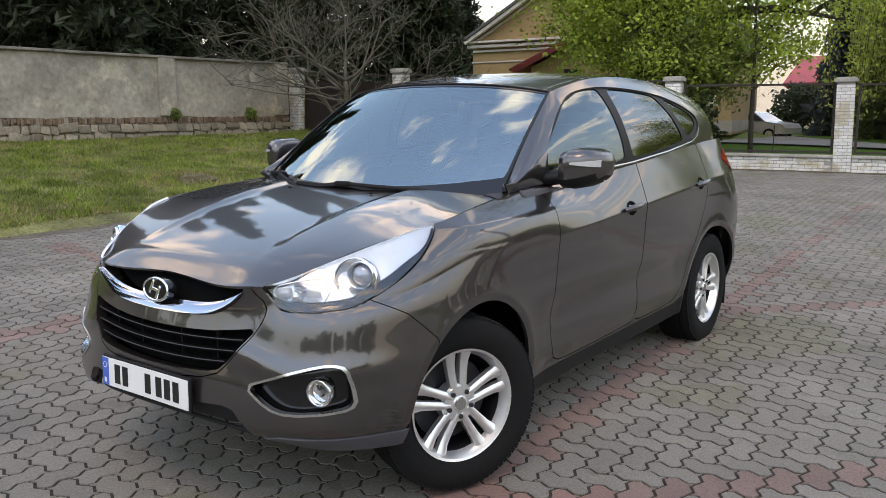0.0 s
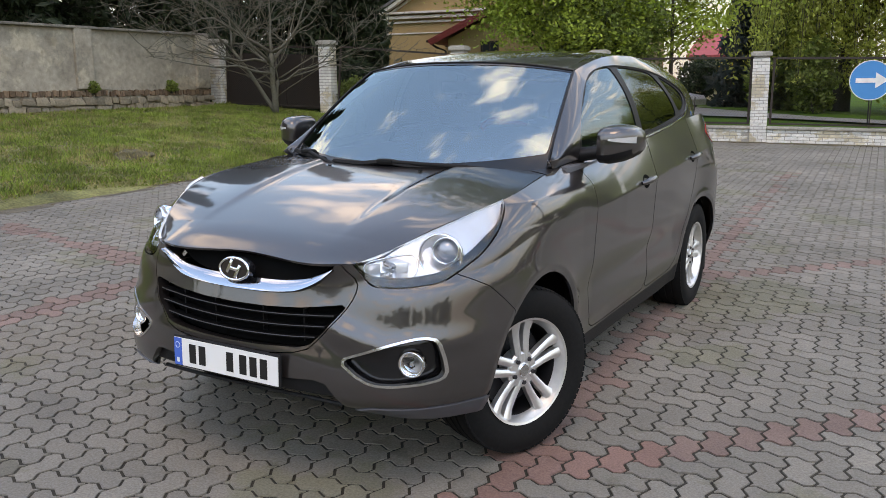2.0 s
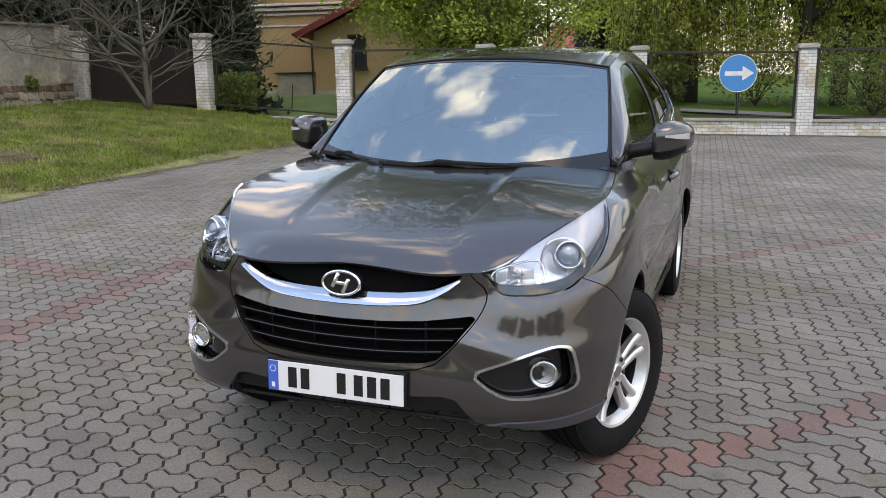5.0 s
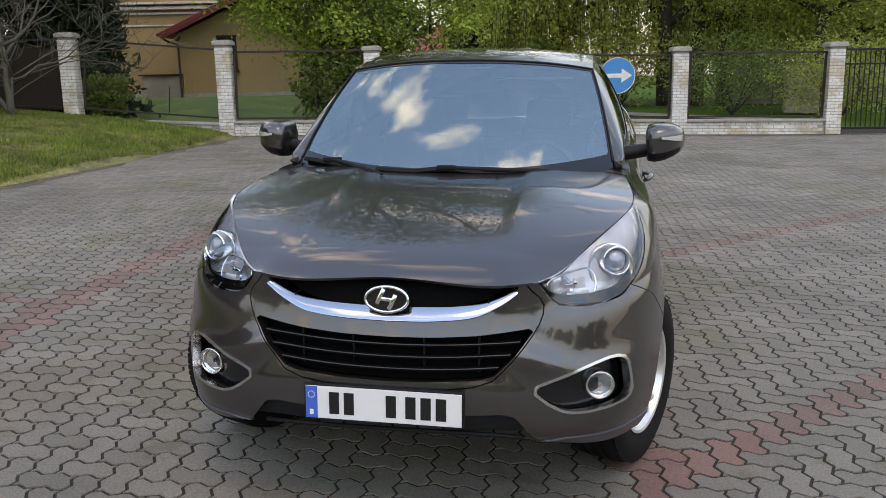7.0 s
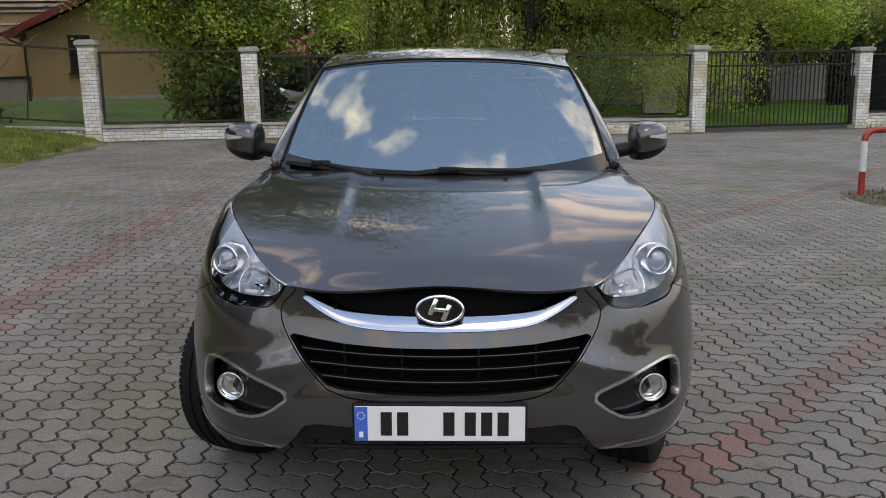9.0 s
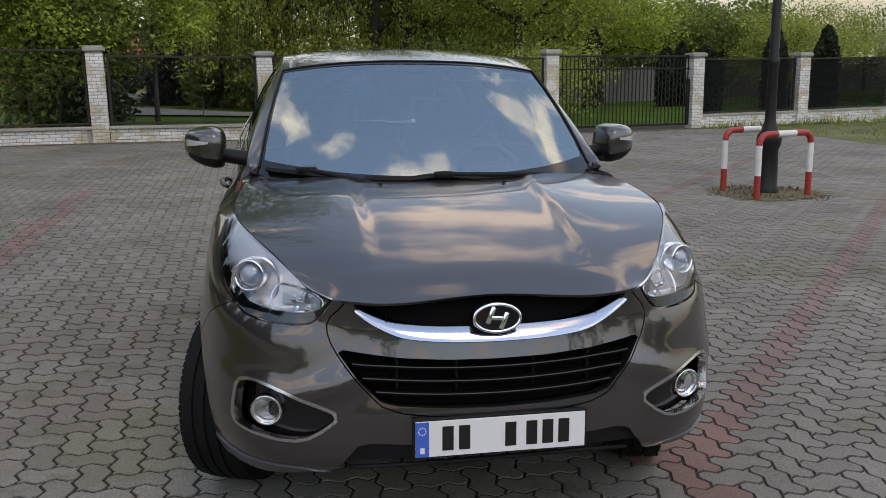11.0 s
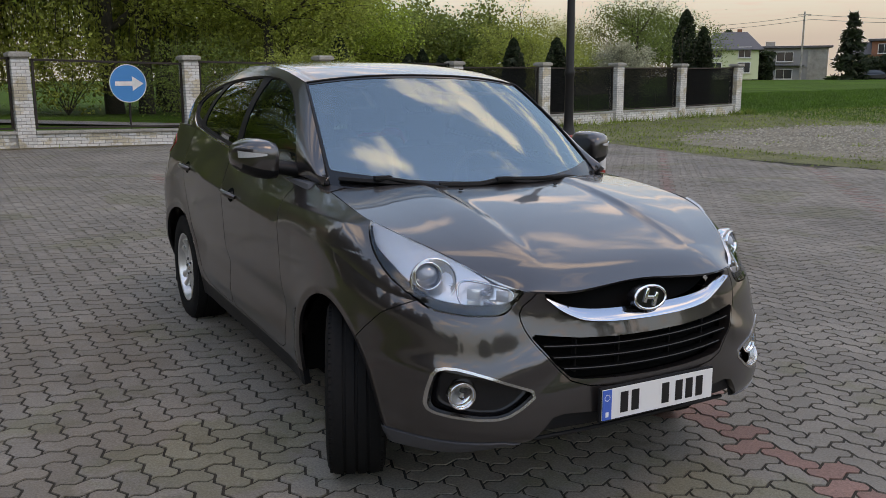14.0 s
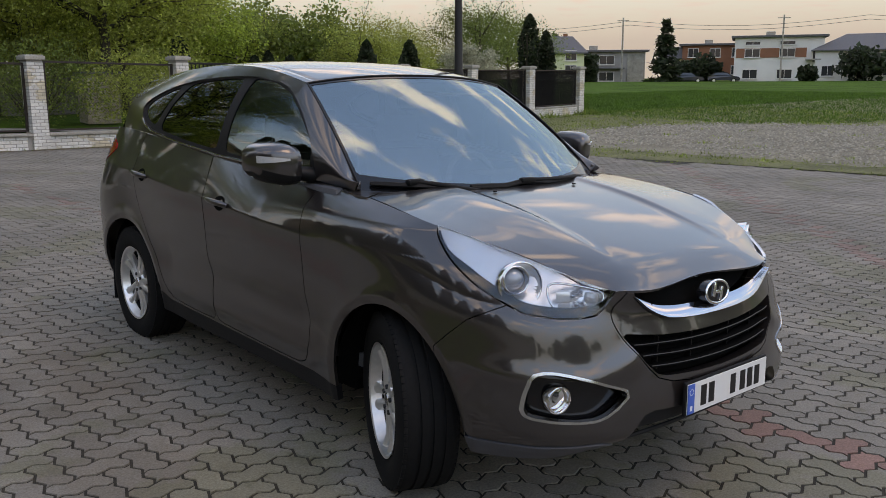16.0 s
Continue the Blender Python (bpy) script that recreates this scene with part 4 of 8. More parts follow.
# ---- wheels ----
def make_wheel(m, sx):
    w = put("wheel", None, car, m=m)
    pr = [(-.10, .222), (-.112, .245), (-.116, .285), (-.112, .320), (-.100, .340), (-.085, .3475), (-.074, .3495)]
    for gx in (-.045, .0, .045):
        pr += [(gx - .0065, .3505), (gx - .005, .3425), (gx + .005, .3425), (gx + .0065, .3505)]
    pr += [(.074, .3495), (.085, .3475), (.100, .340), (.112, .320), (.116, .285), (.112, .245), (.10, .222)]
    v, f = lathe(pr, 96)
    me = mesh_of("tyre", v, f, M_TYRE, smooth=True)
    me.set_sharp_from_angle(angle=radians(30))
    ty = put("tyre", me, w, "black rubber tyre")
    # shoulder sipes
    bm = bmesh.new()
    for k in range(84):
        an = 2 * math.pi * k / 84
        for x0 in (-.088, .088):
            bm_box(bm, (x0, 0, .3405), (.030, .020, .0085), Matrix.Rotation(an, 4, "X"), 0)
    tagged(part("tread_block", bm, M_TYRE, ty), "", "", "", "stuff")
    # rim barrel, its metal coloured dark to give the shade behind the spokes
    v, f = lathe([(.06, .1985), (-.09, .205), (-.105, .226)], 64)
    put("barrel", mesh_of("barrel", v, f, M_DARKMETAL, smooth=True), w, "rim barrel coloured dark for the shade behind the spokes")
    v, f = lathe([(.108, .226), (.104, .216), (.085, .208), (.06, .198), (.055, .200)], 64)
    me = mesh_of("rim", v, f, M_ALLOY, smooth=True)
    me.set_sharp_from_angle(angle=radians(30))
    rim = put("rim", me, w, "silver alloy rim")
    v, f = lathe([(-.02, .03), (-.02, .165), (.0, .165), (.0, .03)], 40)
    put("brake_disc", mesh_of("brake_disc", v, f, M_DARKMETAL, smooth=False), w, "dark brake disc")
    v, f = lathe([(-.06, .0), (-.06, .205)], 40)
    put("backplate", mesh_of("backplate", v, f, M_UNDER), w)
    # five twin spokes
    for k in range(5):
        an = 2 * math.pi * k / 5 + 0.31
        vv, ff = [], []
        for sg in (-1, 1):
            path = [(.040, .017, .080), (.075, .021, .079), (.120, .026, .075), (.165, .031, .075), (.207, .037, .086)]
            wid = (.0150, .0165, .0175, .0195, .026)
            base = len(vv)
            for (r, off, ax), wd in zip(path, wid):
                o = sg * off
                for dy, da in ((-wd, -.028), (-wd * .95, -.004), (-wd * .35, .004), (wd * .35, .004), (wd * .95, -.004), (wd, -.028)):
                    vv.append((ax + da, o + dy, r))
            for i in range(len(path) - 1):
                for j in range(5):
                    p = base + i * 6 + j
                    ff.append((p, p + 1, p + 7, p + 6))
            ff.append(tuple(base + j for j in range(6))[::-1])
        me = mesh_of("spoke", [Matrix.Rotation(-an, 4, "X") @ Vector(p) for p in vv], ff, M_ALLOY, smooth=True)
        me.set_sharp_from_angle(angle=radians(40))
        put("spoke", me, rim, "twin spoke")
    v, f = lathe([(.086, .0), (.086, .028), (.082, .033), (.080, .070), (.07, .078), (.02, .08)], 40)
    me = mesh_of("hub", v, f, M_ALLOY, smooth=True)
    me.set_sharp_from_angle(angle=radians(30))
    hub = put("hub", me, rim)
    v, f = lathe([(.089, .0), (.089, .024), (.085, .027)], 32)
    put("centre_cap", mesh_of("centre_cap", v, f, M_SATIN, smooth=False), rim, "round centre cap")
    for k in range(5):
        an = 2 * math.pi * (k + 0.5) / 5 + 0.31
        c, s = math.cos(an) * .052, math.sin(an) * .052
        bm = bmesh.new()
        bm_cyl(bm, (.07, s, c), (.090, s, c), .0105, .0095, 6)
        part("wheel_bolt", bm, M_DARKMETAL, hub, "dark wheel bolt")
    return w


STEER = -23.0
for yc in (0.0, WB):
    for sx in (1, -1):
        turn = pose(0, 0, 0, 0, 0, 0 if sx > 0 else 180)
        st = pose(0, 0, 0, 0, 0, STEER if yc == 0 else 0)
        kp = Matrix.Translation((sx * .70, yc, AXLE_Z + .003))
        make_wheel(kp @ st @ Matrix.Translation((sx * .09, 0, 0)) @ turn @ pose(0, 0, 0, 20 * (yc + 1) * sx), sx)

# ---- lamps, grille, plate and other fittings of the car ----
FRONT = BV[(BV[:, 1] < 0.1)]


def front_point(x, z):
    """Point and normal of the front skin at x, z (x may be negative)."""
    d = (FRONT[:, 0] - abs(x)) ** 2 + (FRONT[:, 2] - z) ** 2
    i = np.argsort(d)[:6]
    w = 1 / (d[i] + 1e-7)
    p = (FRONT[i, :6] * w[:, None]).sum(0) / w.sum()
    n = Vector(p[3:6]).normalized()
    if x < 0:
        n.x = -n.x
    return Vector((x, p[1], z)), n


SKIN = BV


def side_point(y, z, sx):
    d = (SKIN[:, 1] - y) ** 2 + (SKIN[:, 2] - z) ** 2 + np.where(SKIN[:, 0] < 0.5, 9, 0)
    i = np.argsort(d)[:6]
    w = 1 / (d[i] + 1e-7)
    p = (SKIN[i, :6] * w[:, None]).sum(0) / w.sum()
    n = Vector(p[3:6]).normalized()
    if sx < 0:
        n.x = -n.x
    return Vector((sx * p[0], y, z)), n


def aim(p, n, roll=0.0):
    """A pose at p whose local x axis points along n."""
    n = Vector(n).normalized()
    z = Vector((0, 0, 1))
    y = z.cross(n).normalized()
    z = n.cross(y)
    m = Matrix((n, y, z)).transposed().to_4x4()
    m.translation = p
    return m


# headlamps: black rim, clear cover, bright bowls, projector lens, outer wedge with an orange bulb
def inner(V):
    low = np.clip((.855 + .21 * (V[:, 6] - .55) - V[:, 2]) / .03, 0, 1) * np.clip((1.34 - V[:, 6]) / .20, 0, 1)
    return poly_sdf(HEADLAMP, V[:, 6], V[:, 2]) + 0.012 + 0.023 * low


LV, cover_f, rim_f = cut(V, lamp_f, inner(V))
lamp_top = np.interp(LV[:, 6], edge_u, edge[:, 2])
lamp_depth = (0.060 - 0.046 * np.clip((LV[:, 6] - 1.03) / .10, 0, 1)) * (0.16 + 0.84 * np.clip((lamp_top - LV[:, 2]) / .055, 0, 1))
for sx in (1, -1):
    hl = put("headlamp", None, car, "clear headlamp with chromed bowls")
    shell("cover", pushed(LV, -0.001), np.concatenate([cover_f, rim_f]), M_LENS, hl, 0.0, sx < 0, "clear cover")
    shell("rim", pushed(LV, 0.004), rim_f, M_GLOSSBLACK, hl, 0.008, sx < 0, "black lamp edge")
    shell("housing", pushed(LV, lamp_depth[:, None]), np.concatenate([cover_f, rim_f]), M_REFLECTOR, hl, -0.010, sx < 0, "bright housing")
    m = aim(Vector((sx * .732, -.488, .910)), (sx * .32, -.94, .12))
    off = Matrix.Translation((0, -sx * .020, -.020))
    v, f = lathe([(-.030, .080), (.006, .082), (.010, .079), (.004, .075)], 48)
    put("bowl_ring", mesh_of("bowl_ring", v, f, M_CHROME, smooth=True), hl, "chrome ring", m @ off)
    v, f = lathe([(.004, .075), (-.012, .065), (-.026, .052), (-.034, .030), (-.036, .0)], 48)
    put("bowl", mesh_of("bowl", v, f, M_BOWL, smooth=True), hl, "bright ribbed bowl", m @ off)
    for k in range(20):
        w = math.pi * (1.05 + .9 * k / 19)
        c_, s_ = math.cos(w), math.sin(w)
        tube_part("rib", [m @ off @ Vector((a_ + .002, r_ * c_, r_ * s_)) for a_, r_ in ((.003, .073), (-.012, .064), (-.024, .052))], .0016, M_CHROME, hl, 4)
    v, f = lathe([(-.030, .049), (.012, .050), (.016, .047), (.010, .043), (-.004, .040)], 40)
    put("bezel", mesh_of("bezel", v, f, M_CHROME, smooth=True), hl, "chrome ring", m)
    v, f = lathe([(.016, .0), (.014, .014), (.008, .027), (-.002, .036), (-.010, .040)], 32)
    put("projector", mesh_of("projector", v, f, M_GLOSSLENS, smooth=True), hl, "round projector lens", m)
    # inner compartment: a bright frame, slanted mirrors and a bulb
    frame_pts = smooth_poly([(.505, .874), (.545, .812), (.650, .804), (.682, .850), (.655, .912), (.580, .902)], 2)
    ring = []
    for x_, z_ in frame_pts:
        p, n = front_point(sx * x_, z_)
        ring.append(p - n * .014)
    tube_part("frame", ring, .0042, M_CHROME, hl, 8, True, "chrome frame")
    for x_, z_, ry, rz in ((.548, .862, 18, 24), (.590, .836, -20, -10), (.628, .872, 24, 8), (.588, .880, -14, 30), (.638, .832, 16, -22)):
        p, n = front_point(sx * x_, z_)
        part("mirror_facet", box((0, 0, 0), (.006, .048, .036), .002), M_REFLECTOR if ry > 0 else M_CHROME, hl, "", True, aim(p - n * .030, n) @ Matrix.Rotation(radians(ry), 4, "Y") @ Matrix.Rotation(radians(rz * sx), 4, "Z"))
    p, n = front_point(sx * .605, .868)
    v, f = lathe([(.018, .0), (.016, .007), (.0, .009), (-.02, .009)], 16)
    put("bulb", mesh_of("bulb", v, f, M_CHROME, smooth=True), hl, "", aim(p - n * .022, n))
    v, f = lathe([(.016, .0), (.012, .008), (.0, .012), (-.012, .010)], 16)
    put("orange_bulb", mesh_of("orange_bulb", v, f, M_BULB, smooth=True), hl, "orange bulb", aim(Vector((sx * .762, -.285, .974)), (sx * .75, -.65, .1)))

# fog lamps in dark pockets with satin rings
FOG_R = smooth_poly(FOG, 1)
fog_in = lambda V: poly_sdf(FOG_R, V[:, 0], V[:, 2])
FV, ring_f, pocket_f = cut(V, fog_f, -(fog_in(V) + 0.009))
for sx in (1, -1):
    fg = put("fog_lamp", None, car, "round fog lamp in a dark pocket")
    shell("trim_ring", pushed(FV, -0.003), ring_f, M_SATIN, fg, 0.03, sx < 0, "satin chrome trim")
    shell("pocket", pushed(FV, 0.055), np.concatenate([pocket_f, ring_f]), M_GLOSSBLACK, fg, 0.0, sx < 0, "gloss black pocket")
    p, n = front_point(sx * .697, .524)
    m = aim(p + Vector((sx * -.006, .036, 0)), (sx * .20, -.97, .0)) @ Matrix.Scale(.86, 4)
    v, f = lathe([(-.03, .056), (.008, .057), (.013, .053), (.010, .047), (-.01, .044)], 36)
    put("ring", mesh_of("ring", v, f, M_SATIN, smooth=True), fg, "", m)
    v, f = lathe([(.004, .0), (.002, .022), (-.004, .045)], 28)
    put("lens", mesh_of("lens", v, f, M_LENS, smooth=True), fg, "clear lens", m)
    v, f = lathe([(-.034, .0), (-.030, .02), (-.012, .045)], 28)
    put("bowl", mesh_of("bowl", v, f, M_FOGBOWL, smooth=True), fg, "", m)
    part("bulb", box((-.012, 0, 0), (.03, .016, .02), .004), M_CHROME, fg, "", True, m)

# lower grille: black backing, slats, and grey tubes imitating highlights on their edges
welded("grille_back", pushed(V, 0.07), grille_f, M_UNDER, 0.0, "black grille backing")


def grille_half(z):
    return float(np.interp(z, (.560, .585, .638, .722, .733), (.31, .355, .41, .474, .465)))


for zb in (.596, .634, .672):
    xs = np.linspace(-1, 1, 25) * (grille_half(zb + .012) - .012)
    vv, ff = [], []
    for x in xs:
        sag = .018 * (x / .45) ** 2
        p, n = front_point(float(x), zb + sag)
        for dy, dz in ((.012, .004), (.010, -.004), (.055, -.012), (.060, -.002)):
            vv.append((x, p.y + dy, zb + sag + dz))
    for i in range(24):
        for j in range(4):
            a0, b0 = i * 4 + j, i * 4 + (j + 1) % 4
            ff.append((a0, b0, b0 + 4, a0 + 4))
    ff += [(3, 2, 1, 0), (96, 97, 98, 99)]
    put("slat", mesh_of("slat", vv, ff, M_UNDER), mask, "black grille slat")
    pts = [(x, front_point(float(x), zb + .018 * (x / .45) ** 2)[0].y + .010, zb + .003 + .018 * (x / .45) ** 2) for x in xs]
    tube_part("slat_edge", pts, 0.0018, M_SLAT_GLINT, mask, 6, label="thin grey tube imitating the highlight on a slat edge")
for gx2 in (-.30, -.12, .12, .30):
    p, n = front_point(gx2, .64)
    part("grille_rib", box((gx2, p.y + .05, .640), (.006, .02, .12), .001), M_BLACK, mask)

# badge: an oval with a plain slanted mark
p, n = front_point(0.0, .812)
mb = aim(Vector((0, p.y - 0.022, .822)), (0, -1, .16))
bd = put("badge", None, car, "oval chrome badge", mb)
th = np.linspace(0, 2 * math.pi, 49)[:-1]
tube_part("badge_ring", [(.006, .071 * math.cos(w), .041 * math.sin(w)) for w in th], 0.0055, M_CHROME, bd, 8, True, "chrome oval ring")
v = [(.0, .072 * math.cos(w), .042 * math.sin(w)) for w in th] + [(.007, .062 * math.cos(w), .035 * math.sin(w)) for w in th] + [(-.03, .076 * math.cos(w), .045 * math.sin(w)) for w in th]
f = [tuple(range(48, 96))] + [(i, (i + 1) % 48, 48 + (i + 1) % 48, 48 + i) for i in range(48)] + [(96 + i, 96 + (i + 1) % 48, (i + 1) % 48, i) for i in range(48)]
put("badge_field", mesh_of("badge_field", v, f, M_GLOSSBLACK), bd, "dark badge field")
for sy in (-1, 1):
    bm = box((.009, sy * .022, 0), (.006, .015, .054), .003)
    bmesh.ops.transform(bm, matrix=Matrix.Rotation(radians(-24), 4, "X"), verts=bm.verts)
    part("badge_mark", bm, M_CHROME, bd, "", True)

bm = box((.009, 0, 0), (.006, .046, .013), .003)
bmesh.ops.transform(bm, matrix=Matrix.Rotation(radians(-6), 4, "X"), verts=bm.verts)
part("badge_link", bm, M_CHROME, bd, "", True)

# number plate with plain bars
pl = put("number_plate", None, car, "white number plate with a blue band and dark bars", aim(Vector((0, -.876, .484)), (0, -1, .02)))
part("plate_holder", box((-.004, 0, 0), (.012, .535, .124), .004), M_BLACK, pl, "black plate holder")
part("plate_sheet", box((.005, 0, 0), (.004, .520, .110), .001), M_PLATE, pl, "white plate")
part("band", box((.0075, -.240, 0), (.002, .040, .108), .0005), M_PLATEBLUE, pl, "blue band")
for k, yy in enumerate((-.163, -.113, .028, .093, .143, .193)):
    part("bar", box((.0078, yy, 0), (.002, .034, .075), .0008), M_INK, pl, "plain dark bar")
part("band_mark", box((.009, -.240, -.034), (.001, .013, .018)), M_PLATE, pl)
for w in np.linspace(0, 2 * math.pi, 13)[:-1]:
    part("dot", box((.009, -.240 + .011 * math.cos(w), .026 + .011 * math.sin(w)), (.001, .003, .003)), M_PLATE, pl)

# cowl and wipers
yy = np.linspace(-1, 1, 81)
cw_a = np.stack([.700 * yy, .165 + .165 * np.abs(yy) ** 2.3, 1.100 + 0 * yy], 1)
cw_b = np.stack([.712 * yy, .230 + .270 * np.abs(yy) ** 2.3, 1.098 + .040 * yy ** 2], 1)
CV, CF = patch(cw_a, cw_b, 0.004, nv=10)
shell("cowl", CV, CF, M_BLACK, car, 0.02, label="black plastic scuttle below the windscreen")


def ws_point(a0, b0, lift=0.0):
    """Point on the windscreen: a0 across (-1 to 1), b0 up (0 to 1)."""
    i = int(round((a0 + 1) / 2 * 160))
    j = int(round(b0 * 59))
    r = WV[i * 60 + j]
    return Vector(r[:3]) + lift * Vector(r[3:6])


for pa, pb, ha in ((-.95, -.50, -.72), (-.41, .56, .03)):
    wp = put("wiper", None, car, "black windscreen wiper")
    pts = [ws_point(x, .062 - .02 * abs(x), .012) for x in np.linspace(pa, pb, 9)]
    tube_part("blade", pts, [.008] + [.0115] * 7 + [.008], M_WIPER, wp, 6)
    tube_part("blade_rubber", [q + Vector((0, -.010, -.004)) for q in pts], .006, M_WIPER, wp, 6)
    c = ws_point(ha, .062, .020)
    part("joint", box((0, 0, 0), (.085, .034, .024), .010, Matrix.Translation(c)), M_WIPER, wp, "", True)
    tube_part("arm", [c, ws_point((ha + pb) / 2, .050, .022), ws_point(pb, .030, .018), ws_point(min(pb + .12, .9), .010, .010)], [.010, .011, .012, .014], M_WIPER, wp, 8)
for jx in (-.25, .25):
    p = Vector((jx, .12, float(hood_height(np.array([[jx]]), np.array([[.12]]))[0, 0]) + .006))
    part("washer_jet", box((0, 0, 0), (.016, .010, .007), .002, Matrix.Translation(p)), M_BLACK, car, "", True)

# mirrors
for sx in (1, -1):
    mr = put("door_mirror", None, doors_f[0 if sx > 0 else 1], "body-coloured door mirror with a lamp strip", Matrix.Translation((sx * 1.055, .815, 1.222)) @ Matrix.Diagonal((.83, 1.55, 1.05, 1)) @ Matrix.Translation((-sx * 1.055, -.815, -1.222)))
    rings = ((.846, .042, .060, -.006), (.858, .066, .074, -.007), (.90, .072, .074, -.003), (.95, .069, .075, .002), (.995, .060, .067, .007), (1.03, .048, .052, .010), (1.052, .034, .034, .011), (1.063, .016, .014, .010))
    vv, ff, ns = [], [], 28
    for xr, rz, ry, dz in rings:
        for k in range(ns):
            w = 2 * math.pi * k / ns
            c, s = math.cos(w), math.sin(w)
            rr = (abs(c) ** 4.2 + abs(s) ** 4.2) ** (-1 / 4.2)
            yq = ry * c * rr * (1.40 if c < 0 else .55)
            vv.append((sx * xr, .770 + yq + .10 * (xr - .80) + .02, 1.224 + dz + 1.20 * rz * s * rr))
    for i in range(len(rings) - 1):
        for k in range(ns):
            a0, b0 = i * ns + k, i * ns + (k + 1) % ns
            ff.append((a0, b0, b0 + ns, a0 + ns) if sx < 0 else (a0, a0 + ns, b0 + ns, b0))
    e0 = tuple(range(ns)); e1 = tuple((len(rings) - 1) * ns + k for k in range(ns))
    ff += [e0[::-1] if sx < 0 else e0, e1 if sx < 0 else e1[::-1]]
    low_ = [q for q in ff[:-2] if min(vv[i][2] for i in q) < 1.178]
    me = mesh_of("mirror_housing", vv, [q for q in ff if q not in low_], M_PAINT, smooth=True)
    put("housing", me, mr)
    put("lower_trim", mesh_of("lower_trim", vv, low_, M_BLACK, smooth=True), mr, "black lower trim")
    bm = bmesh.new()
    bm_box(bm, (sx * .945, .814, 1.222), (.15, .012, .112), None, .004)
    part("mirror_glass", bm, M_CHROME, mr, "mirror glass")
    tube_part("foot", [(sx * .70, .770, 1.168), (sx * .80, .776, 1.180), (sx * .875, .785, 1.188)], [.034, .032, .030], M_BLACK, mr, 10, label="black mirror foot")
    vv2, ff2 = [], []
    for k, xr in enumerate(np.linspace(.92, 1.056, 9)):
        i = np.interp(xr, [r[0] for r in rings], [r[2] for r in rings])
        yb = .770 - i * 1.385 + .10 * (xr - .80) + .02 - .002
        for zz in (1.2430 - .013 * (xr - .92) / .136, 1.2510 + .010 * (xr - .92) / .136):
            vv2.append((sx * xr, yb + (0.012 if k == 8 else 0), zz))
    for k in range(8):
        ff2.append((2 * k, 2 * k + 1, 2 * k + 3, 2 * k + 2))
    bm = bmesh.new()
    vs = [bm.verts.new(q) for q in vv2]
    fs = [bm.faces.new([vs[i] for i in q]) for q in ff2]
    r = bmesh.ops.extrude_face_region(bm, geom=fs)
    bmesh.ops.translate(bm, vec=(0, -.004, 0), verts=[q for q in r["geom"] if isinstance(q, bmesh.types.BMVert)])
    bmesh.ops.recalc_face_normals(bm, faces=bm.faces)
    part("indicator", bm, M_MARKER, mr, "clear indicator strip", True)

# door handles; a flat black disc stands for the shaded hand recess
for sx in (1, -1):
    for (yc, zc), dr in (((1.385, .987), doors_f), ((2.385, 1.043), doors_r)):
        d = dr[0 if sx > 0 else 1]
        p, n = side_point(yc, zc, sx)
        hd = put("handle", None, d, "body-coloured pull handle over a flat black disc")
        tilt_h = .06
        v2, f2 = [], []
        for k in range(24):
            w = 2 * math.pi * k / 24
            q, nn = side_point(yc - .01 + .055 * math.cos(w), zc - .006 + .036 * math.sin(w), sx)
            v2.append(q + nn * .002)
        put("bowl", mesh_of("bowl", v2, [tuple(range(24))], M_UNDER), hd, "flat black disc for the shaded hand recess")
        pts = []
        for k in range(11):
            s = k / 10
            q, nn = side_point(yc - .105 + .21 * s, zc - .004 + tilt_h * .21 * (s - .5), sx)
            pts.append(q + nn * (.006 + .030 * math.sin(math.pi * s) ** .6))
        tube_part("grip", pts, [.010, .0135, .015, .0155, .0155, .0155, .0155, .0155, .015, .0135, .010], M_PAINT, hd, 10, label="body-coloured grip")

# cabin seen through the glass
cab = put("cabin", None, car, "dark cabin with seats and dashboard")
DV, DF = patch(np.stack([.70 * yy, .30 + .22 * np.abs(yy) ** 2.3, 1.075 + .02 * yy ** 2], 1), np.stack([.70 * yy, .80 + 0 * yy, 1.04 - .01 * yy ** 2], 1), .02, nv=10)
shell("dashboard", DV, DF, M_DASH, cab, 0.25)
bm = bmesh.new()
r_pts = [(.37 + .185 * math.cos(w), .93 + .06 * math.sin(w), 1.02 + .175 * math.sin(w)) for w in np.linspace(0, 2 * math.pi, 29)[:-1]]
tube_part("steering_wheel", r_pts, .016, M_DASH, cab, 8, True, "dark steering wheel")
part("wheel_hub", box((.37, .93, 1.01), (.16, .05, .12), .03), M_DASH, cab, "", True)
part("binnacle", box((.37, .72, 1.075), (.36, .22, .10), .04), M_DASH, cab, "", True)
for xs_, ys_ in ((.37, 1.36), (-.37, 1.36), (.37, 2.25), (-.37, 2.25)):
    part("seat_back", box((xs_, ys_ + .12, .92), (.48, .16, .62), .06, Matrix.Translation((xs_, ys_, .7)) @ Matrix.Rotation(radians(-12), 4, "X") @ Matrix.Translation((-xs_, -ys_, -.7))), M_SEAT, cab, "grey seat back", True)
    part("headrest", box((xs_, ys_ + .27, 1.31), (.27, .10, .17), .045), M_SEAT, cab, "grey headrest", True)
    part("seat_cushion", box((xs_, ys_ - .20, .62), (.50, .50, .16), .06), M_SEAT, cab, "", True)
part("cabin_floor", box((0, 1.5, .40), (1.5, 2.6, .06)), M_DASH, cab)
RVL, RFL = cap(lambda x, y: roof_height(x, y) - .035, -.56, .56, 1.05, 3.2, 20, 30)
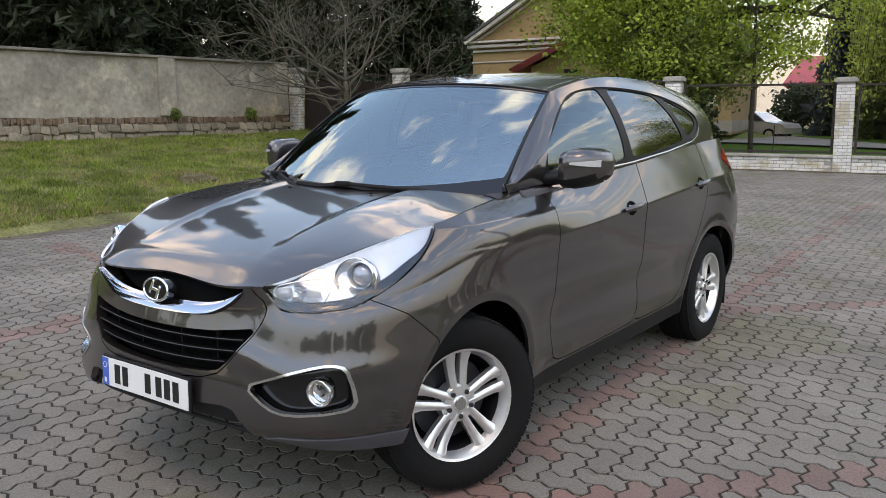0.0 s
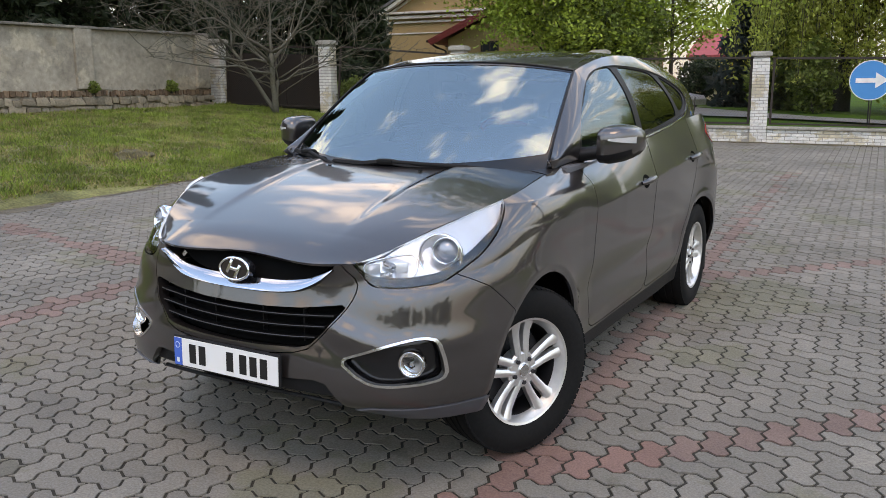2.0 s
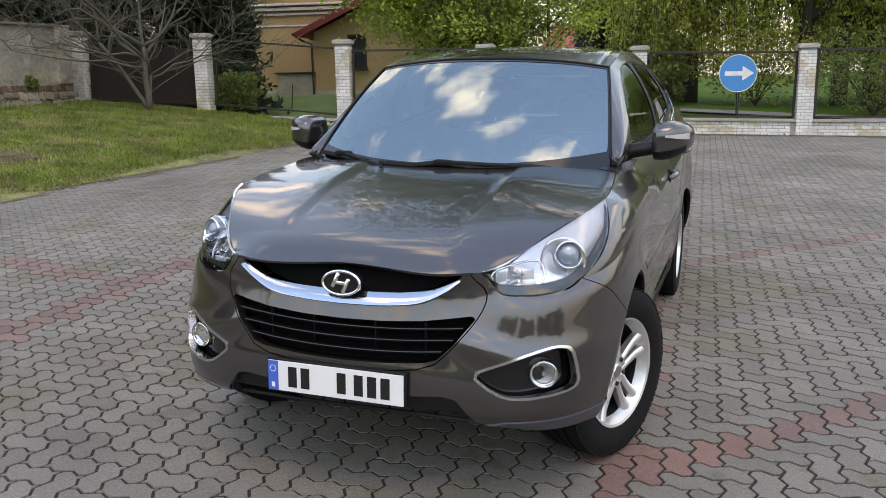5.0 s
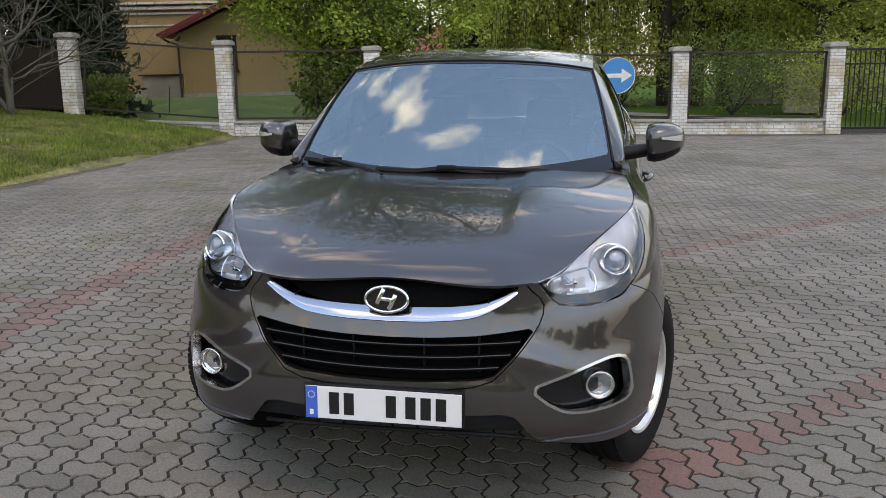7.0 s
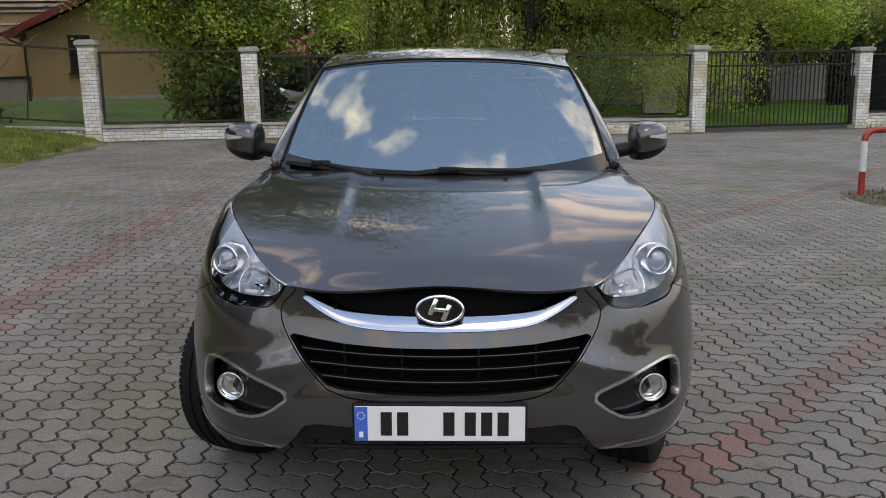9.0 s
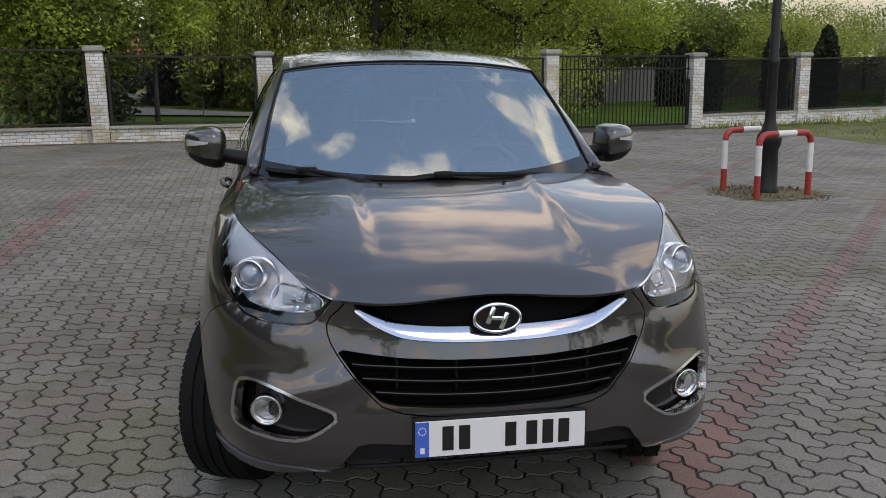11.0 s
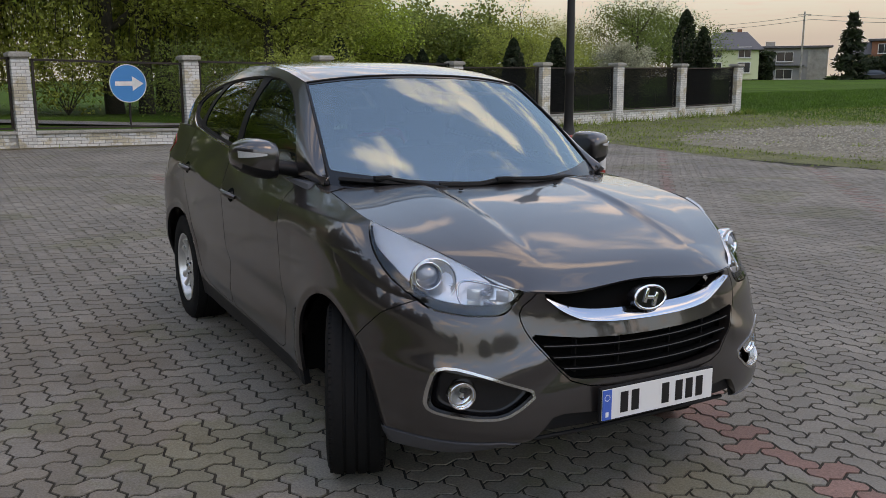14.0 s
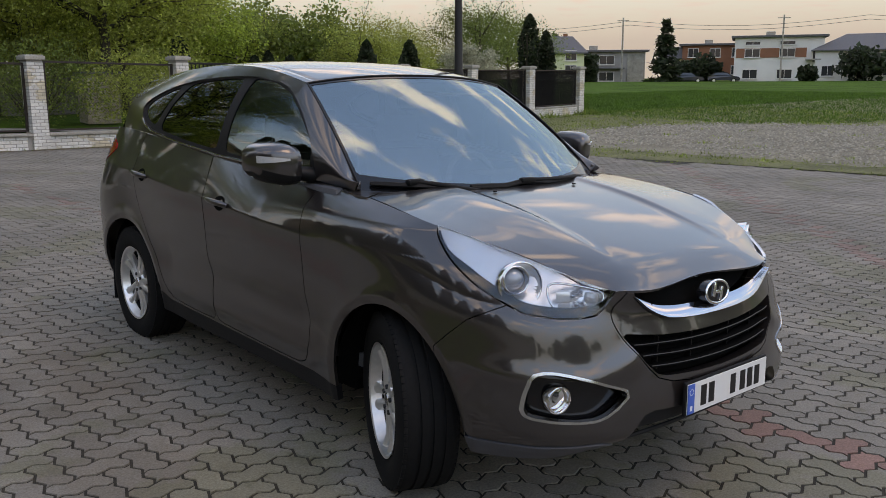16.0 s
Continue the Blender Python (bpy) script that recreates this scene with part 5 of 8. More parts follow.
shell("roof_lining", RVL, RFL[:, ::-1], M_LINING, cab, 0.0, label="pale roof lining")
part("rear_view_mirror", box((0, .97, 1.475), (.24, .03, .065), .015), M_BLACK, cab, "", True)
part("sun_visor", box((.33, 1.04, 1.515), (.40, .12, .014), .006), M_LINING, cab, "", True)
for sx in (1, -1):
    part("door_trim", box((sx * .775, 1.35, .98), (.06, 1.7, .30), .02), M_DASH, cab, "", True)
part("load_cover", box((0, 2.9, 1.05), (1.25, .5, .04), .01), M_DASH, cab)

# black seams round the windscreen
tube_part("windscreen_seal", [tuple(q) for q in (ws_top + np.array([0, .002, .001]))], .0045, M_BLACK, car, 6, label="black windscreen seal")
for sx in (1, -1):
    pts = [tuple(Vector(ws_point(sx * .998, t_, .001))) for t_ in np.linspace(.07, 1, 14)]
    tube_part("windscreen_seal", pts, .0045, M_BLACK, car, 6, label="black windscreen seal")
for sx in (1, -1):
    part("mud_flap", box((sx * .80, 3.035, .30), (.17, .012, .26), .004), M_BLACK, car, "black mud flap")

# ---- ground ----
def tilt(x, y):
    """The yard falls gently to one side of the car and rises towards the fence."""
    return -0.148 * np.tanh((x + 2.77) / 6.0) + 0.012 * (np.clip(y, -12, 24) - 3.88)


def lawn_edge(y):
    return -10.12 - 0.055 * (np.asarray(y, float) - 6.0)


def bank(x, y):
    """Height of the grass bank beside the yard."""
    k = np.clip((lawn_edge(y) - x) / 7.6, 0, 1)
    return 0.92 * k ** 0.85 * (1 - 0.15 * k) + 0.10 * np.clip((lawn_edge(y) - x) / 0.10, 0, 1)


def land(x, y):
    """Height of the ground anywhere."""
    z = tilt(x, y)
    far = np.clip((x - 9) / 14, 0, 1)
    z = z + 0.10 * far
    return z + 0.95 * np.clip((np.hypot(x, y) - 28) / 80, 0, 1) * np.clip((x - 15) / 20, 0, 1)


def sheet(name, fn, x0, x1, y0, y1, nx, ny, mat, label, category, kind="structure"):
    X, Y = np.meshgrid(np.linspace(x0, x1, nx), np.linspace(y0, y1, ny), indexing="ij")
    P = np.stack([X, Y, fn(X, Y)], -1).reshape(-1, 3)
    me = mesh_of(name, P, grid_tris(nx, ny), mat, smooth=True)
    return tagged(put(name, me), label, category, "", kind)


def region(name, poly, lift, mat, label, category, step=0.6, rag=0.0):
    """A patch of ground with the outline poly, lying lift above the land."""
    px, py = [p[0] for p in poly], [p[1] for p in poly]
    nx, ny = int((max(px) - min(px)) / step) + 2, int((max(py) - min(py)) / step) + 2
    X, Y = np.meshgrid(np.linspace(min(px), max(px), nx), np.linspace(min(py), max(py), ny), indexing="ij")
    V3 = np.stack([X, Y, land(X, Y) + lift], -1).reshape(-1, 3)
    d = poly_sdf(poly, V3[:, 0], V3[:, 1])
    if rag:
        d = d + rag * np.array([noise.noise(Vector((x * 1.1, y * 1.1, 0))) + .6 * noise.noise(Vector((x * 3.1, y * 3.1, 4))) for x, y in V3[:, :2]])
    A, inn, _ = cut(V3, grid_tris(nx, ny), d)
    return tagged(put(name, mesh_of(name, A, inn, mat, smooth=True)), label, category, "", "structure")


def warp(n, far):
    """Even steps near the middle, growing to far."""
    k = np.linspace(-1, 1, n)
    return np.sign(k) * (np.abs(k) * 30 + (far - 30) * np.abs(k) ** 5)


gx, gy = warp(161, 1500.0), warp(161, 1500.0) + 5
GX, GY = np.meshgrid(gx, gy, indexing="ij")
me = mesh_of("ground", np.stack([GX, GY, land(GX, GY) - 0.055], -1).reshape(-1, 3), grid_tris(161, 161), M_FIELD, smooth=True)
tagged(put("ground", me), "green field grass reaching far off", "ground", "", "structure")

FENCE_A, FENCE_S = 19.95, 0.185


def fence_y(x):
    return FENCE_A + FENCE_S * x


yard = sheet("yard_bed", lambda x, y: tilt(x, y) - 0.0045, -12.5, 11.5, -16, 22.3, 60, 90, M_JOINT, "dark soil bed under the paving stones", "paving bed")
lawn = sheet("lawn_bank", lambda x, y: tilt(x, y) + bank(x, y) - 0.015, -45, -9.9, -20, 17.2, 110, 120, M_GRASS_SOIL, "rough grass bank rising beside the paved yard", "lawn")
region("verge", [(8.6, 20.8), (8.35, 18.5), (8.3, 12.0), (9.2, 9.3), (9.8, 6.8), (11.5, 0), (14, -8), (60, -8), (60, 22), (24, 23.6), (20, 22.9)], 0.004, M_VERGE, "sparse grass verge beside the yard", "verge", 0.8)
GRAVEL = smooth_poly([(9.7, 13.6), (10.0, 15.6), (12.2, 17.2), (16.2, 17.7), (19.6, 16.6), (21.5, 13.5), (26, 10), (40, 2), (45, -5), (18, -7), (12.8, 0), (11.3, 6.6), (10.4, 9.6)], 2)
region("gravel_patch", GRAVEL, 0.007, M_GRAVEL, "patch of grey gravel beside the grass", "gravel", 0.25, 0.55)
sheet("yard_rear", lambda x, y: tilt(x, y) + 0.006, -12.5, 12.5, -16, -8.0, 20, 20, M_ASPHALT, "grey paved yard behind the visitor", "paving")

# ---- brick and iron fence ----
PILLAR_X = (-18.05, -14.73, -11.14, -7.75, -4.30, -0.78, 2.68, 6.91, 10.35, 13.75, 17.1, 20.5)
PILLAR_H = dict(zip(PILLAR_X, (1.0, 1.0, 1.04, .955, .92, .94, .98, .94, .93, .92, .90, .885)))
FENCE_TURN = math.degrees(math.atan(FENCE_S))


def bevel_box(name, s, mat, bev=0.006):
    bm = bmesh.new()
    bmesh.ops.create_cube(bm, size=1.0)
    bmesh.ops.scale(bm, vec=s, verts=bm.verts)
    bmesh.ops.bevel(bm, geom=bm.edges[:], offset=bev, segments=1, affect="EDGES")
    me = bpy.data.meshes.new(name)
    bm.to_mesh(me)
    bm.free()
    me.materials.append(mat)
    return me


BRICK = bevel_box("brick", (.236, .05, .064), M_BRICKW)
HALF = bevel_box("brick", (.112, .05, .064), M_BRICKW)


def pillar_at(px):
    py = fence_y(px)
    return px, py, float(land(np.array(px), np.array(py)) + bank(np.array(px), np.array(py)) * 0.55 * (px < -12))


bricks_todo = []
for px in PILLAR_X:
    x, y, z0 = pillar_at(px)
    p = thing("fence_pillar", "white brick fence pillar with a concrete cap", "pillar", pose(x, y, z0, 0, 0, FENCE_TURN) @ (Matrix.Diagonal((.70, .70, PILLAR_H[px], 1))), "fence pillars")
    part("core", box((0, 0, .95), (.468, .468, 2.1)), M_MORTAR, p, "grey mortar core")
    part("cap", box((0, 0, 2.045), (.62, .62, .09), .02), M_CONC, p, "weathered concrete cap")
    part("cap_top", box((0, 0, 2.10), (.52, .52, .03), .012), M_CONC, p)
    bricks_todo.append((p, "pillar"))

for i in range(len(PILLAR_X) - 1):
    a, b = PILLAR_X[i], PILLAR_X[i + 1]
    (xa, ya, za), (xb, yb, zb) = pillar_at(a), pillar_at(b)
    za += 0.0
    slim = a > 5
    L = math.hypot(xb - xa, yb - ya) - .35
    mid = ((xa + xb) / 2, (ya + yb) / 2, (za + zb) / 2)
    slope = math.degrees(math.atan2(zb - za, xb - xa))
    m = pose(*mid, 0, -slope, FENCE_TURN)
    if a == 2.68:
        g = thing("entrance_gate", "black iron sliding gate with upright bars", "gate", m)
        for zz, s in ((.12, .06), (1.58, .04), (1.90, .05)):
            part("rail", box((0, 0, zz), (L - .04, .05, s), .005), M_IRON, g)
        n = int(L / .115)
        for k in range(n + 1):
            xx = -L / 2 + .06 + k * (L - .12) / n
            part("bar", box((xx, 0, 1.01), (.022, .022, 1.80)), M_IRON, g)
        part("post", box((L / 2 - .06, -.02, .7), (.08, .08, 1.2), .006), M_IRON, g)
        continue
    if a < -12:
        m = m @ Matrix.Translation((0, 0, -.30 if a < -16 else -.12)) @ pose(0, 0, 0, 0, 0 if a < -16 else -2.6, 0)
    w = thing("fence_wall", "low white brick wall with a concrete coping", "wall", m, "fence walls", "structure")
    part("wall_core", box((0, 0, .12 if slim else .11), (L, .235, .34 if slim else .36)), M_MORTAR, w, "grey mortar core")
    part("coping", box((0, 0, .325 if slim else .315), (L, .36 if not slim else .30, .06), .012), M_CONC, w, "weathered concrete coping")
    bricks_todo.append((w, (L, slim)))
    pn = thing("fence_panel", "dark iron frame with wire mesh", "fence panel", pose(*mid, 0, -slope, FENCE_TURN), "fence panels")
    top, bot = (1.93 * (PILLAR_H[a] + PILLAR_H[b]) / 2, .40)
    part("top_rail", box((0, 0, top), (L - .02, .045, .045), .004), M_RUST, pn)
    part("bottom_rail", box((0, 0, bot), (L - .06, .04, .04), .004), M_RUST, pn)
    for xx in (-L / 2 + .05, L / 2 - .05):
        part("stile", box((xx, 0, (top + bot) / 2), (.05, .045, top - bot + .04), .004), M_RUST, pn)
        for zz in (.75, 1.65):
            part("hinge", box((xx + math.copysign(.04, xx), 0, zz), (.06, .03, .03), .004), M_RUST, pn)
    if i == 0:
        part("sheet", box((0, .03, (top + bot) / 2 - .12), (L - .08, .012, top - bot - .12)), M_RUST, pn, "dark sheet metal infill")
    part("mullion", box((.12 * L, .01, (top + bot) / 2 - .45), (.022, .022, .6)), M_RUST, pn)
    if i < 6:
        for k in range(int(L / .17)):
            part("spike", box((-L / 2 + .12 + k * .17, 0, top + .045), (.008, .008, .06)), M_RUST, pn)
    vv, ff = [], []
    h, t = top - bot, (.0016 if i < 7 else .0050)
    st = .062 if i < 7 else .026
    k = -h
    while k < L:
        for s in (1, -1):
            x0, x1, z0, z1 = k, k + h, bot, top
            if x0 < 0:
                z0 += -x0; x0 = 0
            if x1 > L:
                z1 -= x1 - L; x1 = L
            if x1 - x0 > .02:
                X0, X1 = x0 - L / 2, x1 - L / 2
                if s < 0:
                    X0, X1 = -X0, -X1
                n0 = len(vv)
                for X, Z in ((X0, z0), (X1, z1)):
                    vv += [(X, -t, Z), (X, t, Z + t), (X, t, Z - t)]
                ff += [(n0, n0 + 1, n0 + 4, n0 + 3), (n0 + 1, n0 + 2, n0 + 5, n0 + 4), (n0 + 2, n0, n0 + 3, n0 + 5)]
        k += st
    tagged(put("wire_mesh", mesh_of("wire_mesh", vv, ff, M_IRON), pn), "", "", "", "stuff")

# round blue sign with a white arrow in front of the fence
sx0, sy0 = -2.17, fence_y(-2.17) - .10
sg = thing("road_sign", "round blue road sign with a white arrow on the fence", "sign", pose(sx0, sy0, float(land(np.array(sx0), np.array(sy0))), 0, 0, 14))
bm = bmesh.new()
bm_cyl(bm, (0, .012, 1.34), (0, -.004, 1.34), .405, .405, 64)
part("disc", bm, M_SIGNBLUE, sg, "blue disc")
tube_part("rim", [(.402 * math.cos(w), 0, 1.34 + .402 * math.sin(w)) for w in np.linspace(0, 2 * math.pi, 65)[:-1]], .010, M_WHITEP, sg, 6, True, "white rim")
arrow = [(-.29, .048), (.09, .048), (.09, .16), (.34, 0), (.09, -.16), (.09, -.048), (-.29, -.048)]
bm = bmesh.new()
vs = [bm.verts.new((x, -.008, 1.34 + z)) for x, z in arrow]
fc = bm.faces.new(vs)
r = bmesh.ops.extrude_face_region(bm, geom=[fc])
bmesh.ops.translate(bm, vec=(0, -.004, 0), verts=[q for q in r["geom"] if isinstance(q, bmesh.types.BMVert)])
bmesh.ops.recalc_face_normals(bm, faces=bm.faces)
part("arrow", bm, M_WHITEP, sg, "white arrow")
tube_part("post", [(0, .03, .45), (0, .03, 1.76)], .014, M_IRON, sg, 8)

# lamp post with red and white guard hoops
lx, ly = 2.62, 9.72
lz = float(land(np.array(lx), np.array(ly)))
lp = thing("lamp_post", "black cast-iron lamp post with a thick ornate base", "lamp post", pose(lx, ly, lz))
v, f = lathe([(0, .155), (.05, .155), (.08, .135), (.56, .122), (.62, .150), (.70, .160), (.76, .145), (.80, .11), (.92, .075), (1.0, .068), (1.62, .062), (1.66, .075), (1.70, .075), (1.74, .06), (4.6, .045)], 20)
me = mesh_of("column", [(y, z, x) for x, y, z in v], [q[::-1] for q in f], M_IRON, smooth=True)
me.set_sharp_from_angle(angle=radians(35))
put("column", me, lp)
v, f = lathe([(4.55, .03), (4.6, .12), (4.9, .19), (4.95, .22), (5.1, .05), (5.2, .01)], 12)
put("lantern", mesh_of("lantern", [(y, z, x) for x, y, z in v], [q[::-1] for q in f], M_IRON), lp, "iron lantern head")
for hx0, hy0, hx1, hy1 in ((2.12, 9.93, 2.96, 10.18), (2.16, 9.13, 3.0, 9.38)):
    hz = float(land(np.array(hx0), np.array(hy0)))
    hoop = thing("guard_hoop", "red and white painted steel guard hoop", "guard hoop", pose(hx0, hy0, hz, 0, 0, math.degrees(math.atan2(hy1 - hy0, hx1 - hx0))), "hoops round the lamp post")
    W_, H_, R_ = math.hypot(hx1 - hx0, hy1 - hy0), .80, .13
    path = [(0, 0, z) for z in np.linspace(-.03, H_ - R_, 16)]
    path += [(R_ - R_ * math.cos(w), 0, H_ - R_ + R_ * math.sin(w)) for w in np.linspace(.2, math.pi / 2, 7)]
    path += [(x, 0, H_) for x in np.linspace(R_ + .03, W_ - R_ - .03, 10)]
    path += [(W_ - R_ + R_ * math.sin(w), 0, H_ - R_ + R_ * math.cos(w)) for w in np.linspace(0, math.pi / 2 - .2, 7)]
    path += [(W_, 0, z) for z in np.linspace(H_ - R_, -.03, 16)]
    v, f = tube(path, .040, 12)
    me = mesh_of("hoop", v, f, [M_REDP, M_WHITEP], smooth=True)
    mi = []
    for q in f:
        c = sum((Vector(v[i]) for i in q), Vector()) / len(q)
        leg = c.z < H_ - .15 and c.z > .30
        mi.append(1 if leg or (c.z > H_ - .06 and W_ * .30 < c.x < W_ * .70) else 0)
    me.polygons.foreach_set("material_index", np.array(mi, dtype=np.int32))
    put("hoop", me, hoop)
region("weed_patch", smooth_poly([(1.8, 9.45), (2.05, 8.95), (2.85, 8.95), (3.4, 9.4), (3.3, 10.1), (2.65, 10.4), (1.95, 10.15)], 2), 0.006, M_WEED, "patch of dry soil and weeds at the lamp post", "weeds", .08, .25)

# ---- old boundary wall on the bank ----
WALL_X = -17.75
wall = thing("boundary_wall", "old rendered wall with exposed stone and brick at its foot", "wall", Matrix(), "", "structure")
rnd = random.Random(4)
WY0, WY1 = -14.0, 15.95
step = .35
n = int((WY1 - WY0) / step)
vv, ff = [], []
zs_ = [1.55, 1.75, 2.1, 2.5, 2.92]
for i in range(n + 1):
    y = WY0 + i * step
    for j, z in enumerate(zs_):
        w = .018 * noise.noise(Vector((y * .8, z * 1.1, 3)))
        vv.append((WALL_X + w + (.02 * rnd.random() if j == 0 else 0), y, z + (.05 * noise.noise(Vector((y * 1.7, 0, 0))) if j == 0 else 0)))
for i in range(n):
    for j in range(len(zs_) - 1):
        a0 = i * len(zs_) + j
        ff.append((a0, a0 + len(zs_), a0 + len(zs_) + 1, a0 + 1))
put("render_face", mesh_of("render_face", vv, ff, M_RENDER, smooth=True), wall, "stained grey-brown render")
part("wall_body", box((WALL_X - .22, (WY0 + WY1) / 2, 1.75), (.40, WY1 - WY0, 2.4)), M_RENDER, wall)
k = WY0
while k < WY1 - .1:
    l = min(2.6, WY1 - k)
    part("coping", box((WALL_X - .18, k + l / 2, 2.965 + rnd.uniform(-.012, .012)), (.56, l - .02, .06), .015), M_COPING, wall, "concrete coping slab")
    k += l
for yp in (3.2, 12.15, 15.7):
    part("buttress", box((WALL_X + .04, yp, 2.27), (.10, .45, 1.38), .02), M_RENDER, wall)
# stones and bricks of the foot
def lumpy(bm, c, s, k):
    vs = bm_box(bm, (0, 0, 0), s, None, min(s) * .28)
    vs = [q for q in vs if q.is_valid]
    m = Matrix.Translation(c) @ Matrix.Rotation(rnd.uniform(-.14, .14), 4, "X") @ Matrix.Rotation(rnd.uniform(-.1, .1), 4, "Z")
    for q in vs:
        n_ = noise.noise(q.co * 7 + Vector((k, 0, 0)))
        q.co = m @ (q.co * (1 + .42 * n_))


bm = bmesh.new()
for row, (zc, hh) in enumerate(((1.12, .20), (1.31, .18))):
    y = WY0 - .1 * row
    while y < WY1:
        w_ = rnd.uniform(.14, .46)
        lumpy(bm, (WALL_X + .005 + rnd.uniform(-.02, .02), y + w_ / 2, zc + rnd.uniform(-.035, .025)), (.14, w_ * .95, hh * rnd.uniform(.65, 1.12)), y + 31 * row)
        y += w_
tagged(part("foot_stone", bm, M_STONE, wall, "field stones at the foot", True), "", "", "", "stuff")
y = WY0
bm = bmesh.new()
while y < WY1:
    w_ = .068 * rnd.uniform(.8, 1.15)
    if rnd.random() > .06:
        bm_box(bm, (WALL_X - .018 + rnd.uniform(-.016, .016), y, 1.475 + rnd.uniform(-.016, .02)), (.12, w_ * .9, .135 * rnd.uniform(.75, 1.12)), None, .010)
    y += w_
tagged(part("foot_brick", bm, M_OLDBRICK, wall, "worn upright bricks"), "", "", "", "stuff")


# ---- plants ----
def leaf_mesh(name, centres, size, mat, rng, flat=0.0, droop=0.0, aspect=1.7):
    """Many small four-cornered leaves, each bent along its middle, as one mesh."""
    c = np.asarray(centres, float)
    k = len(c)
    d = rng.normal(size=(k, 3))
    d[:, 2] = d[:, 2] * (1 - flat) - droop
    d /= np.linalg.norm(d, axis=1, keepdims=True) + 1e-9
    o = np.cross(d, rng.normal(size=(k, 3)))
    o /= np.linalg.norm(o, axis=1, keepdims=True) + 1e-9
    s = size * rng.uniform(.6, 1.35, size=(k, 1))
    up = np.cross(d, o)
    v = np.stack([c - d * s * aspect * .5, c + o * s * .5 + up * s * .12, c + d * s * aspect * .5, c - o * s * .5 + up * s * .12], 1).reshape(-1, 3)
    f = np.arange(k * 4).reshape(k, 4)
    return mesh_of(name, v, f, mat)


def limb(rng, p, d, length, r0, n=6, wander=.25, rise=.0):
    """Points and radii of a crooked limb."""
    pts, rad = [Vector(p)], [r0]
    d = Vector(d).normalized()
    for i in range(n):
        d = (d + Vector(rng.normal(size=3)) * wander * .5 + Vector((0, 0, rise))).normalized()
        pts.append(pts[-1] + d * (length / n))
        rad.append(r0 * (1 - .82 * (i + 1) / n))
    return pts, rad


def joined_tubes(items, seg=6):
    vv, ff = [], []
    for pts, rad in items:
        v, f = tube(pts, rad, seg)
        o = len(vv)
        vv += v
        ff += [tuple(i + o for i in q) for q in f]
    return vv, ff


def broad_tree(x, y, h, crown_r, leaves, mat, seed, trunk_r=.25, crown_z=.55, label="", size=.16, name="tree", droop=.2, trunk_h=.45, branches=9, gap=.35, z=None, squash=.75, low=.12):
    rng = np.random.default_rng(seed)
    z0 = (float(land(np.array(x), np.array(y))) if z is None else z) - .05
    t = thing(name, label, "tree", pose(x, y, z0))
    trunk_pts, trunk_rad = limb(rng, (0, 0, 0), (0, 0, 1), h * .8, trunk_r, 7, .10, .3)
    v, f = tube(trunk_pts, [max(r, .03) for r in trunk_rad], 12)
    put("trunk", mesh_of("trunk", v, f, M_BARK, smooth=True), t)
    items, tips = [], []
    for k in range(branches):
        i = 2 + k % 4
        p = trunk_pts[i].lerp(trunk_pts[i + 1], rng.random())
        w = 2 * math.pi * (k / branches + rng.uniform(-.05, .05))
        pts, rad = limb(rng, p, (math.cos(w), math.sin(w), rng.uniform(.25, .9)), crown_r * rng.uniform(.75, 1.1), trunk_r * .38, 6, .3)
        items.append((pts, rad))
        tips += pts[2:]
        for _ in range(3):
            q = pts[int(rng.integers(2, 6))]
            w2 = w + rng.uniform(-1.1, 1.1)
            p2, r2 = limb(rng, q, (math.cos(w2), math.sin(w2), rng.uniform(-.2, .8)), crown_r * .5, trunk_r * .13, 4, .4)
            items.append((p2, r2))
            tips += p2[1:]
    v, f = joined_tubes(items)
    tagged(put("limb", mesh_of("limb", v, f, M_BARK, smooth=True), t), "", "", "", "stuff")
    tips = np.array([tuple(q) for q in tips])
    cen = np.array((0, 0, h * crown_z + h * .12))
    blobs = rng.normal(size=(int(len(tips) * .8), 3))
    blobs /= np.linalg.norm(blobs, axis=1, keepdims=True)
    blobs = cen + blobs * rng.uniform(.35, 1.0, size=(len(blobs), 1)) * np.array((crown_r, crown_r, h * .5 * squash))
    cl = np.concatenate([tips, blobs])
    cl = cl[cl[:, 2] > h * low]
    cl = cl[rng.random(len(cl)) > gap * .4]
    idx = rng.integers(0, len(cl), leaves)
    spread = crown_r * .13
    c = cl[idx] + rng.normal(size=(leaves, 3)) * spread * np.array((1, 1, .7))
    c = c[c[:, 2] > .15]
    put("crown", leaf_mesh("crown", c, size, mat, rng, .3, droop), t)
    return t


